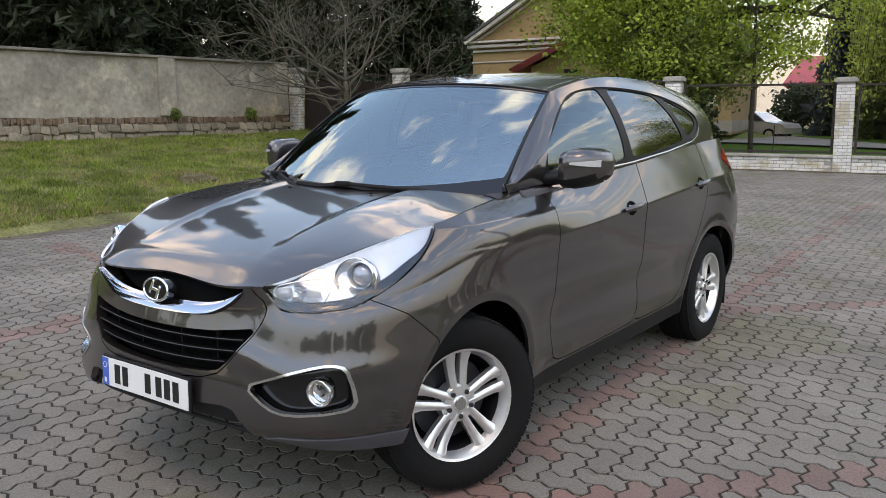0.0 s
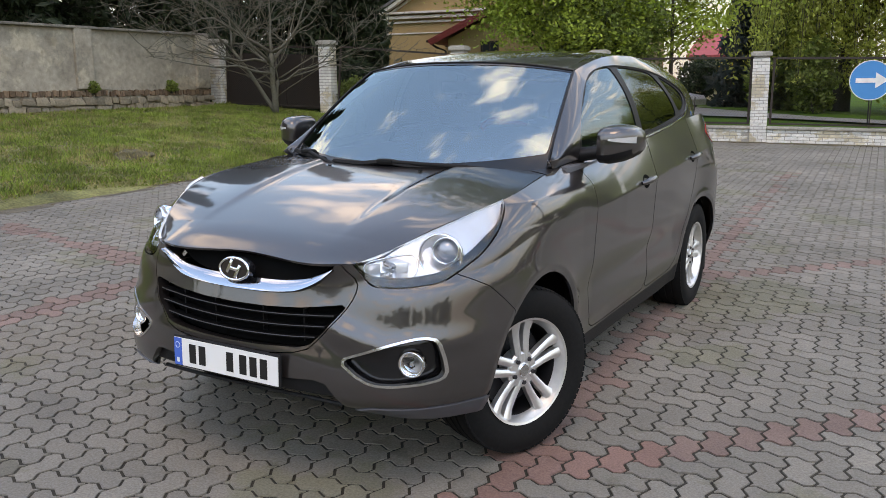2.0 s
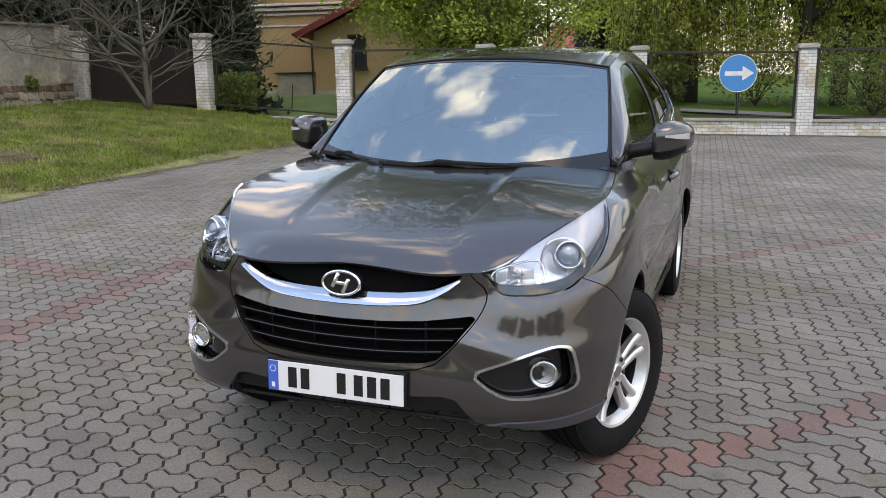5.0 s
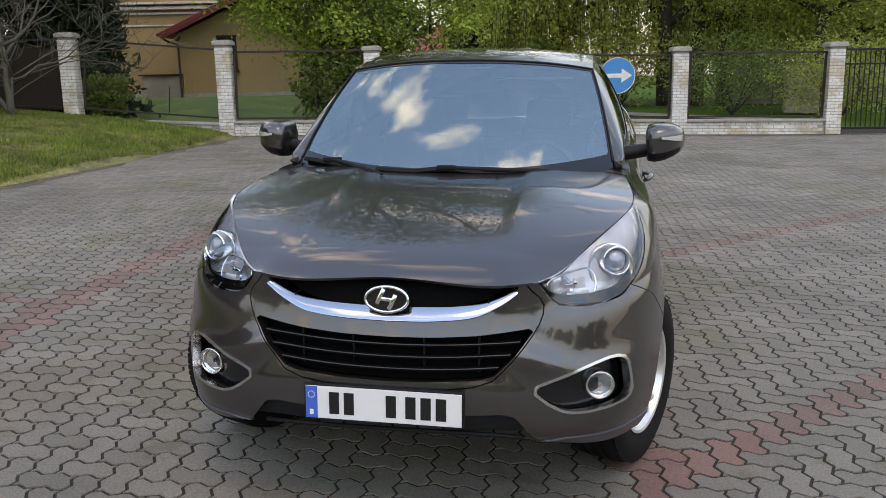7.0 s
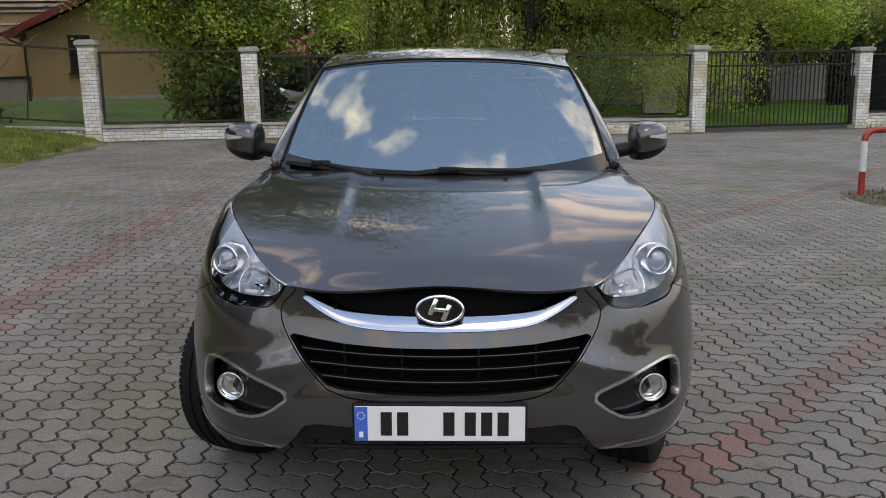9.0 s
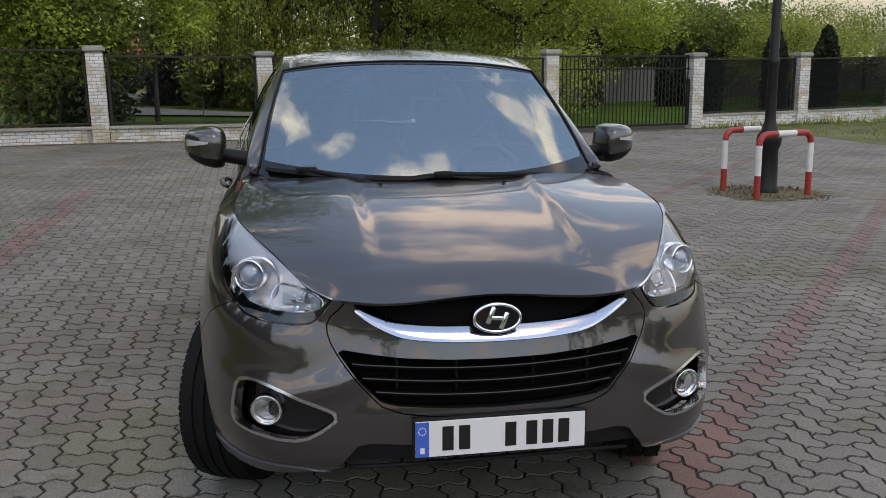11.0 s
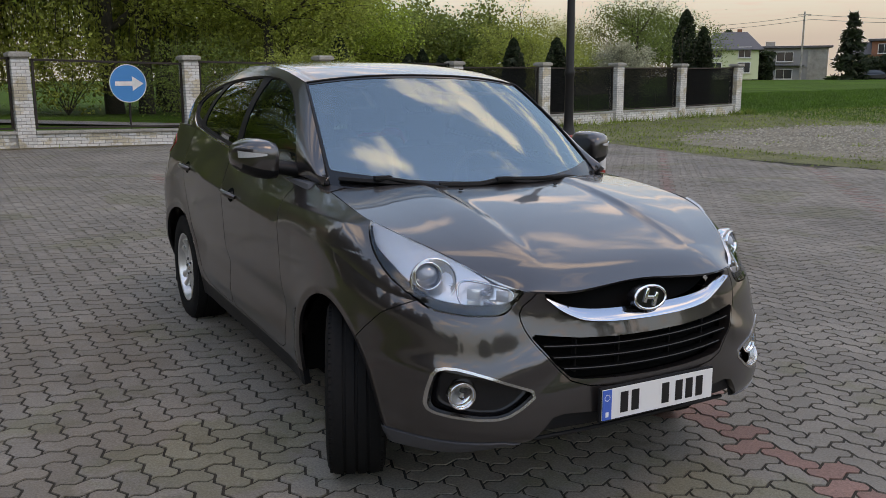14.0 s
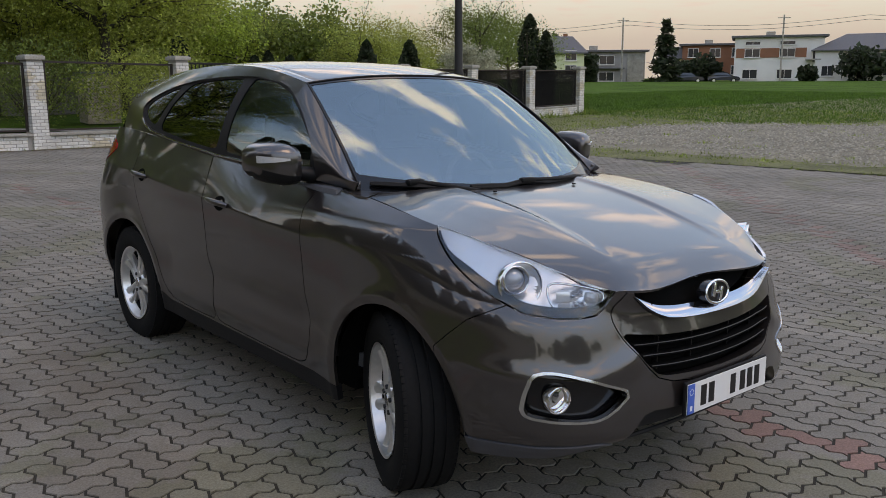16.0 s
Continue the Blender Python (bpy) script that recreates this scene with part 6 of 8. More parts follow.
def conifer(x, y, h, r, leaves, mat, seed, label, name="conifer", z=None, low=.02, tiers=26, size=.22):
    rng = np.random.default_rng(seed)
    z0 = (float(land(np.array(x), np.array(y))) if z is None else z) - .05
    t = thing(name, label, "conifer", pose(x, y, z0))
    v, f = tube([(0, 0, 0), (.03, .02, h * .5), (0, 0, h * .98)], [h * .018 + .04, h * .011 + .02, .01], 8)
    put("trunk", mesh_of("trunk", v, f, M_BARK, smooth=True), t)
    items, cs = [], []
    for k in range(tiers):
        q = (k + rng.uniform(0, .6)) / tiers
        zz = h * (low + (1 - low) * q)
        rr = r * (1 - q) ** .85 + .08
        for b in range(7):
            w = 2 * math.pi * (b / 7 + rng.random() * .12) + k
            l = rr * rng.uniform(.65, 1.15)
            e = Vector((math.cos(w) * l, math.sin(w) * l, zz - l * .28))
            items.append(([Vector((0, 0, zz)), Vector((math.cos(w) * l * .5, math.sin(w) * l * .5, zz - l * .06)), e], [.02, .014, .006]))
            m = max(3, int(leaves / (tiers * 7)))
            s = rng.random(m) ** .6
            base = np.array((0, 0, zz)) * (1 - s[:, None]) + np.array(tuple(e)) * s[:, None]
            cs.append(base + rng.normal(size=(m, 3)) * np.array((.11, .11, .10)) * (1 + rr * .35))
    v, f = joined_tubes(items, 4)
    tagged(put("limb", mesh_of("limb", v, f, M_BARK), t), "", "", "", "stuff")
    put("crown", leaf_mesh("crown", np.concatenate(cs), size, mat, rng, .2, .35, 3.4), t)
    return t


def willow(x, y, h, r, leaves, mat, seed, label, z=None, size=.15):
    rng = np.random.default_rng(seed)
    z0 = (float(land(np.array(x), np.array(y))) if z is None else z) - .05
    t = thing("weeping_tree", label, "tree", pose(x, y, z0))
    trunk = limb(rng, (0, 0, 0), (.05, 0, 1), h * .55, .42, 6, .12, .2)
    v, f = tube(trunk[0], [max(q, .16) for q in trunk[1]], 12)
    put("trunk", mesh_of("trunk", v, f, M_BARK, smooth=True), t)
    items, cs = [], []
    for k in range(16):
        w = 2 * math.pi * k / 16 + rng.uniform(-.15, .15)
        p = trunk[0][3 + k % 3]
        pts, rad = limb(rng, p, (math.cos(w), math.sin(w), 1.1), h * .55 * rng.uniform(.7, 1.0), .14, 6, .25)
        items.append((pts, rad))
        for s in range(12):
            q = pts[int(rng.integers(2, 7))] + Vector(rng.normal(size=3)) * r * .16
            l = rng.uniform(.35, .95) * (q.z - .5)
            out_ = Vector((q.x, q.y, 0)).normalized() if (q.x or q.y) else Vector((1, 0, 0))
            path = [q + out_ * (.12 * l * j / 5) + Vector((0, 0, -l * (j / 5) ** 1.15)) for j in range(6)]
            items.append((path, [.012] * 6))
            m = int(leaves / (16 * 12))
            u = rng.random(m) * 5
            i = np.minimum(u.astype(int), 4)
            P = np.array([tuple(g) for g in path])
            cs.append(P[i] * (1 - (u - i))[:, None] + P[i + 1] * (u - i)[:, None] + rng.normal(size=(m, 3)) * .16)
    v, f = joined_tubes(items, 4)
    tagged(put("limb", mesh_of("limb", v, f, M_BARK), t), "", "", "", "stuff")
    put("crown", leaf_mesh("crown", np.concatenate(cs), size, mat, rng, 0, 1.2, 2.2), t)
    return t


def shrub(x, y, h, r, leaves, mat, seed, label, name="shrub", z=None, size=.10, column=False):
    rng = np.random.default_rng(seed)
    z0 = (float(land(np.array(x), np.array(y))) if z is None else z) - .04
    t = thing(name, label, "shrub", pose(x, y, z0))
    items = []
    for k in range(9):
        w = 2 * math.pi * k / 9
        items.append(limb(rng, (0, 0, 0), (math.cos(w) * r / h, math.sin(w) * r / h, 1), h * .85, .03, 5, .15))
    v, f = joined_tubes(items, 5)
    tagged(put("stem", mesh_of("stem", v, f, M_BARK), t), "", "", "", "stuff")
    d = rng.normal(size=(leaves, 3))
    d /= np.linalg.norm(d, axis=1, keepdims=True)
    q = rng.random((leaves, 1)) ** .35
    lump = 1 + .22 * np.sin(d[:, :1] * 7 + seed) * np.cos(d[:, 1:2] * 6) + .12 * np.sin(d[:, 2:] * 9 + seed)
    if column:
        zz = rng.random(leaves)
        w = rng.random(leaves) * 2 * math.pi
        rr = r * np.minimum(1, 3.2 * (1 - zz)) ** .6 * np.minimum(1, .75 + zz * 2) * (q[:, 0]) * (1 + .1 * np.sin(w * 5 + zz * 20))
        c = np.stack([rr * np.cos(w), rr * np.sin(w), zz * h], 1)
    else:
        c = d * q * lump * np.array((r, r, h * .5)) + np.array((0, 0, h * .52))
        c[:, 2] = np.maximum(c[:, 2], .05)
    put("crown", leaf_mesh("crown", c, size, mat, rng, .2, -.2), t)
    return t


def bare_tree(x, y, seed, label, z):
    """A leaning pair of stems from one foot with wide, crooked, leafless boughs."""
    rng = np.random.default_rng(seed)
    t = thing("bare_tree", label, "tree", pose(x, y, z - .05))
    items = []

    def grow(p, d, l, r, depth):
        pts, rad = limb(rng, p, d, l, r, 6, .42, .035)
        items.append((pts, [max(q, .0052) for q in rad]))
        if depth == 0:
            return
        for k in range(3 if depth > 1 else 5):
            i = int(rng.integers(1, 7))
            w = Vector(rng.normal(size=3))
            w.z = w.z * .45 + .12
            nd = ((pts[i] - pts[i - 1]).normalized() + w.normalized() * .95).normalized()
            grow(pts[i], nd, l * rng.uniform(.42, .72), max(r * .45, .006), depth - 1)

    side = Vector((-.75, -.66, 0))
    for name_, d, l, r in (("trunk", Vector((.02, .02, 1)), 1.55, .085), ("stem", side * .55 + Vector((0, 0, 1)), 1.9, .055), ("stem", side * -.12 + Vector((.1, -.1, 1)), .9, .04)):
        pts, rad = limb(rng, (0, 0, 0), d, l, r, 6, .12, 0)
        rad = [r * (1 - .35 * k / 6) for k in range(7)]
        v, f = tube(pts, rad, 10)
        put(name_, mesh_of(name_, v, f, M_TWIG, smooth=True), t)
        n = 6 if name_ == "trunk" else 5
        for k in range(n):
            w = 2 * math.pi * k / n + rng.uniform(-.4, .4)
            dd = Vector((math.cos(w), math.sin(w), rng.uniform(.35, 1.5)))
            grow(pts[-1 - k % 2], dd, rng.uniform(2.0, 2.9), r * .52, 3)
        for k in range(3):
            dd = side * rng.uniform(.4, 1.0) * (1 if k else -1) + Vector((rng.normal() * .3, rng.normal() * .3, rng.uniform(.05, .4)))
            grow(pts[3 + k], dd, rng.uniform(2.2, 3.1), r * .40, 2)
    v, f = joined_tubes(items, 4)
    tagged(put("bough", mesh_of("bough", v, f, M_TWIG, smooth=True), t), "", "", "", "stuff")
    return t


def bank_z(x, y):
    return float(tilt(np.array(x), np.array(y)) + bank(np.array(x), np.array(y)))


bare_tree(-15.35, 15.85, 3, "bare tree with pale stems and wide crooked twigs", bank_z(-15.35, 15.85))

for k, (y, z) in enumerate(((12.3, 1.50), (14.6, 1.50))):
    shrub(WALL_X + .06, y, .30, .16, 420, M_LEAF_PARK, 180 + k, "small weedy bush rooted in the old wall", "wall_weed", z=z, size=.05)

# dark conifers behind the wall
for k, (x, y, h, r) in enumerate(((-21.5, 4.0, 11, 3.0), (-22.5, 8.0, 13, 3.2), (-21.0, 11.8, 10.5, 2.8), (-23.5, 15.0, 14, 3.3), (-21.5, 18.0, 12, 3.0), (-19.4, 21.5, 11.5, 2.8), (-22.0, 0.0, 12, 3.0), (-21.5, -4.5, 12, 3.2), (-24, 22.5, 13, 3.0), (-18.4, 22.6, 8.0, 2.1), (-21.7, 27.0, 12.0, 1.5), (-26.4, 35.6, 12.5, 1.8))):
    conifer(x, y, h, r, 17000, M_LEAF_DARK, 20 + k, "tall dark spruce behind the old wall", z=.6, size=.105)

for k in range(8):
    conifer(-27.5 + .8 * math.sin(k * 2.1), -8 + 4.6 * k, 12.5, 3.6, 3500, M_LEAF_DARK, 220 + k, "tall dark spruce deeper in the wood", z=.6, size=.24)

# trees of the garden behind the fence
broad_tree(-9.95, 22.7, 11.0, 4.6, 30000, M_LEAF_FRESH, 41, .58, .42, "broad tree with fresh bright green leaves", .068, branches=12, gap=.8)
broad_tree(-10.0, 21.6, 6.2, 2.6, 16000, M_LEAF_FRESH, 141, .10, .40, "many-stemmed bush tree with dense fresh leaves", .070, branches=14, gap=.5, low=.05)
broad_tree(-8.7, 21.4, 4.6, 1.7, 9000, M_LEAF_HEDGE, 142, .08, .40, "dense green bush under the big tree", .065, branches=12, gap=.4, low=.03)
broad_tree(-7.2, 22.2, 6.6, 1.5, 6500, M_LEAF_FRESH, 42, .075, .55, "young tree with fresh green leaves at the fence", .065, low=.30)
# tall crowns that stand over the garden
broad_tree(-9.2, 23.0, 20.0, 7.5, 42000, M_LEAF_PARK, 46, .52, .50, "tall dark-stemmed park tree with spring leaves", .11, gap=1.4, branches=20, low=.34)
shrub(-9.3, 20.9, 1.9, 1.3, 2600, M_LEAF_HEDGE, 51, "leafy green shrub behind the fence")
shrub(-8.3, 20.3, 1.4, .9, 1600, M_LEAF_DARK, 52, "low dark shrub behind the fence")
shrub(-15.4, 19.4, 1.1, .8, 4200, M_LEAF_HEDGE, 53, "low green shrub by the fence", z=.8, size=.05)
shrub(-16.5, 20.7, 1.9, .8, 6500, M_LEAF_DARK, 54, "tall dark evergreen shrub by the fence", z=.6, size=.055)
conifer(-10.2, 47.0, 13, 2.1, 9000, M_LEAF_BLUE, 61, "blue spruce in the garden")
conifer(-7.4, 42.0, 10.5, 1.9, 9000, M_LEAF_HEDGE, 62, "narrow green conifer in the garden")
willow(-5.2, 41.0, 12.0, 5.0, 28000, M_LEAF_WILLOW, 71, "tall weeping tree with yellow-green shoots", size=.09)
willow(2.6, 42.0, 13.0, 5.0, 28000, M_LEAF_WILLOW, 72, "tall weeping tree with yellow-green shoots", size=.09)
broad_tree(-0.2, 39.5, 14.0, 5.0, 17000, M_LEAF_WILLOW, 73, .42, .62, "tall tree with dark stems and thin new leaves", .085, gap=1.2, low=.30)
broad_tree(1.1, 39.3, 14.0, 5.0, 17000, M_LEAF_WILLOW, 74, .36, .62, "tall tree with dark stems and thin new leaves", .085, gap=1.2, low=.30)
broad_tree(5.0, 33.0, 10.0, 4.2, 34000, M_LEAF_WILLOW, 75, .26, .45, "wide tree with hanging branches and young leaves", .075, gap=.9)
broad_tree(-17.5, 44.0, 9.0, 3.6, 6000, M_LEAF_FRESH, 76, .22, .5, "garden tree with fresh leaves near the house", .18)
shrub(-2.2, 38.0, 4.0, 2.6, 3400, M_LEAF_WILLOW, 81, "big loose green shrub in the garden", size=.10)
shrub(1.6, 30.0, 2.8, 2.4, 8000, M_LEAF_HEDGE, 82, "big loose green shrub in the garden", size=.05)
shrub(4.6, 28.0, 2.6, 2.2, 8000, M_LEAF_WILLOW, 83, "leafy shrub behind the fence", size=.05)
shrub(-5.8, 37.5, 3.0, .9, 3000, M_LEAF_HEDGE, 84, "dark clipped yew in the garden", size=.13)
shrub(-14.2, 52.0, 2.9, 1.5, 2400, M_LEAF_DARK, 85, "round dark bush by the yellow house", size=.15)
shrub(-12.2, 53.0, 3.0, 1.1, 2000, M_LEAF_YELLOW, 86, "yellow flowering bush in the garden", size=.15)
for k, (x, y, h, r) in enumerate(((12.3, 26.7, 2.9, .40), (13.8, 26.1, 2.9, .40), (20.7, 26.8, 4.1, .50), (21.4, 26.5, 3.4, .40), (12.6, 36.4, 2.6, .5), (13.2, 36.2, 2.8, .4), (14.1, 35.8, 2.6, .5), (9.5, 37.5, 3.6, .5), (10.4, 27.5, 2.2, .4))):
    shrub(x, y, h, r, 3200, M_LEAF_DARK, 90 + k, "dark columnar thuja behind the fence", "thuja", size=.10, column=True)
for k, (x, y, h, r, m) in enumerate(((9, 47, 6.0, 3.8, M_LEAF_WILLOW), (14, 50, 6.5, 4.0, M_LEAF_FRESH), (19, 47, 6.2, 4.0, M_LEAF_WILLOW), (24, 45, 6.5, 4.0, M_LEAF_WILLOW), (29, 46, 6.0, 3.6, M_LEAF_WILLOW), (22.5, 33, 4.2, 1.6, M_BLOSSOM), (26, 36, 7.6, 3.4, M_LEAF_HEDGE), (17, 33.5, 5.0, 2.6, M_LEAF_WILLOW), (31, 39, 7.4, 3.2, M_LEAF_HEDGE))):
    broad_tree(x, y, h * .80, r * .92, 16000, m, 110 + k, .14, .42, "spring tree with thin young foliage" if m != M_BLOSSOM else "spring tree in pale blossom", .062, gap=.95, branches=10)

broad_tree(8.2, 41.0, 9.5, 4.0, 24000, M_LEAF_WILLOW, 121, .22, .45, "wide tree with thin yellow-green leaves behind the gate", .09, gap=.7)
broad_tree(11.8, 43.0, 8.5, 3.8, 22000, M_LEAF_FRESH, 122, .20, .45, "wide tree with thin yellow-green leaves behind the gate", .09, gap=.7)
for k, (x, y, h) in enumerate(((3.5, 51.0, 7.0), (9.5, 51.5, 6.6), (15.0, 49.0, 6.2), (20.0, 46.0, 5.6))):
    broad_tree(x, y, h, 3.9, 15000, M_LEAF_PARK, 171 + k, .2, .40, "dense dark-green tree at the back of the park", .14, gap=.5, low=.04)
broad_tree(4.6, 44.5, 11.0, 4.4, 24000, M_LEAF_WILLOW, 123, .24, .45, "wide tree with thin yellow-green leaves behind the gate", .09, gap=.7)
# back fence of the neighbouring garden
bf = thing("back_fence", "grey concrete panel fence far behind the garden", "fence", Matrix(), "", "structure")
for k in range(16):
    x = 4.0 + k * 2.05
    part("panel", box((x, 44.0 + .185 * (x - 4) - 2, .95), (2.0, .06, 1.9), .01, None), M_ASPHALT, bf)


# ---- houses ----
def window_at(h, x, z, w, hh, y, mat_frame=M_TRIMW):
    wn = put("window", None, h)
    part("pane", box((x, y - .01, z), (w, .04, hh)), M_WIN, wn, "dark pane")
    for dx, dz, sw, sh in ((0, hh / 2, w + .12, .08), (0, -hh / 2, w + .12, .08), (-w / 2, 0, .08, hh + .08), (w / 2, 0, .08, hh + .08), (0, 0, .05, hh)):
        part("frame_bar", box((x + dx, y - .04, z + dz), (sw, .06, sh)), mat_frame, wn)
    part("sill", box((x, y - .09, z - hh / 2 - .08), (w + .25, .18, .06)), mat_frame, wn)


def prism_roof(name, x0, x1, y0, y1, z0, z1, mat, parent, along="x", over=.4, hip=0.0):
    bm = bmesh.new()
    x0, x1, y0, y1 = x0 - over, x1 + over, y0 - over, y1 + over
    if along == "x":
        ym = (y0 + y1) / 2
        lo = [(x0, y0, z0), (x1, y0, z0), (x1, y1, z0), (x0, y1, z0)]
        hi = [(x0 + hip, ym, z1), (x1 - hip, ym, z1)]
        fs = [(0, 1, 5, 4), (1, 2, 5), (2, 3, 4, 5), (3, 0, 4)]
    else:
        xm = (x0 + x1) / 2
        lo = [(x0, y0, z0), (x1, y0, z0), (x1, y1, z0), (x0, y1, z0)]
        hi = [(xm, y0 + hip, z1), (xm, y1 - hip, z1)]
        fs = [(0, 1, 4), (1, 2, 5, 4), (2, 3, 5), (3, 0, 4, 5)]
    vs = [bm.verts.new(p) for p in lo + hi]
    for q in fs:
        bm.faces.new([vs[i] for i in q])
    bm.faces.new([vs[i] for i in (3, 2, 1, 0)])
    low = [bm.verts.new((p[0], p[1], p[2] - .16)) for p in lo]
    for i in range(4):
        bm.faces.new((vs[(i + 1) % 4], vs[i], low[i], low[(i + 1) % 4]))
    bmesh.ops.recalc_face_normals(bm, faces=bm.faces)
    return part(name, bm, mat, parent)


# lawn of the villa, rising from the fence
def villa_lawn(x, y):
    q = np.clip((y - 19.6) / 11.0, 0, 1)
    w = np.clip((-12.2 - x) / 3.5, 0, 1)
    return land(x, y) - .02 + .62 * q * q * (3 - 2 * q) * w * w * (3 - 2 * w)


sheet("villa_lawn", villa_lawn, -40, -12.0, 19.0, 46.0, 60, 60, M_LAWN, "mown green lawn in front of the yellow villa", "lawn")

# yellow villa: gabled front along local x, with a lower gabled porch before it
vl = thing("villa", "yellow stucco villa with white cornices and a red-roofed porch", "house", pose(-24.4, 33.9, .80, 0, 0, 12))
part("wall", box((6.0, 5, 2.05), (12.0, 10, 4.5)), M_STUCCO, vl, "yellow stucco wall")
part("plinth", box((6.0, 4.98, .15), (12.1, 10.1, .50)), M_CONC, vl, "grey plinth")
for zz, d, h in ((3.28, .05, .07), (3.80, .10, .10), (4.02, .22, .14), (4.22, .32, .10)):
    part("cornice", box((6.0, 5, zz), (12.0 + 2 * d, 10 + 2 * d, h), .02), M_TRIMW, vl, "white cornice")
bm = bmesh.new()
vs = [bm.verts.new(p) for p in ((0, 0, 4.27), (12, 0, 4.27), (6, 0, 7.87), (0, 10, 4.27), (12, 10, 4.27), (6, 10, 7.87))]
for q in ((0, 1, 2), (5, 4, 3), (0, 3, 4, 1), (0, 2, 5, 3), (1, 4, 5, 2)):
    bm.faces.new([vs[i] for i in q])
part("gable", bm, M_STUCCO, vl, "yellow gable wall")
for sx in (-1, 1):
    m_ = Matrix.Translation((6 + sx * 3.15, 5, 6.13)) @ Matrix.Rotation(radians(31) * sx, 4, "Y")
    part("roof_slope", box((0, 0, .10), (7.5, 10.9, .14), .02, m_), M_ROOFGREY, vl, "grey roof slope")
    part("raking_cornice", box((0, -5.25, -.06), (7.4, .30, .16), .02, m_), M_TRIMW, vl, "white raking cornice")
    part("raking_moulding", box((0, -5.06, -.24), (7.2, .12, .10), .02, m_), M_TRIMW, vl)
pw = put("porch", None, vl, "porch wing with a dark red roof")
part("porch_wall", box((6.55, -1.36, 1.40), (5.2, 2.72, 2.85)), M_STUCCO, pw)
part("porch_plinth", box((6.55, -1.37, .17), (5.26, 2.76, .36)), M_CONC, pw, "grey plinth")
bm = bmesh.new()
vs = [bm.verts.new(p) for p in ((3.95, -2.72, 2.80), (9.15, -2.72, 2.80), (6.55, -2.72, 3.98), (3.95, 0, 2.80), (9.15, 0, 2.80), (6.55, 0, 3.98))]
for q in ((0, 1, 2), (5, 4, 3), (0, 3, 4, 1), (0, 2, 5, 3), (1, 4, 5, 2)):
    bm.faces.new([vs[i] for i in q])
part("porch_gable", bm, M_STUCCO, pw)
for sx in (-1, 1):
    m_ = Matrix.Translation((6.55 + sx * 1.62, -1.62, 3.42)) @ Matrix.Rotation(radians(24.5) * sx, 4, "Y")
    part("porch_roof", box((0, 0, .02), (3.66, 3.5, .17), .02, m_), M_ROOFRED, pw, "dark red porch roof")
    part("verge_board", box((0, -1.72, -.10), (3.6, .05, .14), .01, m_), M_ROOFRED, pw)
tube_part("gutter", [(3.22, -3.35, 2.70), (3.22, .1, 2.70)], .06, M_RUST, pw, 8)
tube_part("drain_pipe", [(3.24, -3.2, 2.68), (3.5, -2.98, 2.45), (3.86, -2.80, 2.30), (3.86, -2.80, -.05)], .05, M_RUST, pw, 8)
window_at(pw, 5.85, 1.95, .72, 1.35, -2.72, M_RUST)
part("cellar_head", box((2.95, -1.6, .48), (1.75, 1.6, 1.20), .03), M_CONC, vl, "grey concrete cellar head")
part("cellar_cover", box((2.95, -1.6, 1.12), (1.95, 1.8, .06), .01), M_RUST, vl, "rusty cover")
part("wall_lamp", box((3.0, -.12, 2.75), (.14, .2, .28), .03), M_RUST, vl)
window_at(vl, 10.8, 2.0, 1.0, 1.7, 0)
# pale hut between the trees
hut = thing("garden_hut", "pale rendered hut behind the garden shrubs", "hut", pose(3.95, 30.6, float(land(np.array(3.9), np.array(30.5))), 0, 0, -8))
part("wall", box((0, 1.0, .85), (1.1, 2.0, 1.7)), M_RENDER, hut)
part("roof", box((0, 1.0, 1.73), (1.3, 2.2, .08), .01), M_ROOFGREY, hut)

def simple_house(x, y, w, d, h, turn, wall_mat, roof_mat, label, roof_h=2.0, rows=2, cols=4, flat=False, along="x", hip=0.0, base=.9):
    t = thing("house", label, "house", pose(x, y, base, 0, 0, turn), "far houses")
    part("wall", box((0, 0, h / 2), (w, d, h)), wall_mat, t)
    if flat:
        part("roof", box((0, 0, h + .12), (w + 1.0, d + 1.0, .28), .03), roof_mat, t)
        part("chimney", box((-1.0, .5, h + .6), (1.2, .6, .8)), M_CONC, t)
    else:
        prism_roof("roof", -w / 2, w / 2, -d / 2, d / 2, h, h + roof_h, roof_mat, t, along, .5, hip)
        part("chimney", box((w * .15, .4, h + roof_h * .9), (.6, .6, 1.2)), M_HBROWN, t)
    for r in range(rows):
        for c in range(cols):
            window_at(t, -w / 2 + (c + .5) * w / cols, 1.5 + r * (h / rows), min(1.5, w / cols * .5), 1.3, -d / 2, M_WHITEP)
    return t


def facing(x, y):
    return math.degrees(math.atan2(-(x + 5), y))


simple_house(82.0, 84.1, 7.0, 8, 3.8, facing(80.5, 84.5), M_HGREEN, M_ROOFGREY, "lime house with a dark hipped roof", 2.3, 2, 2, hip=2.0, base=1.2)
grey_house = simple_house(92.6, 85.6, 12.0, 8, 4.9, facing(91.4, 86.7) + 4, M_HGREY, M_ROOFGREY, "grey flat-roofed house with white windows", 0, 0, 2, True, base=.4)
for x in (-3.3, .6):
    for z in (1.45, 3.75):
        window_at(grey_house, x, z, 2.1, 1.25, -4, M_WHITEP)
part("canopy", box((-1.4, -4.30, 2.60), (9.0, .6, .16), .01), M_ROOFGREY, grey_house, "dark canopy between the storeys")
part("side_wing", box((4.75, -4.04, 2.45), (2.5, .08, 4.9)), M_CONC, grey_house, "pale grey side wing")
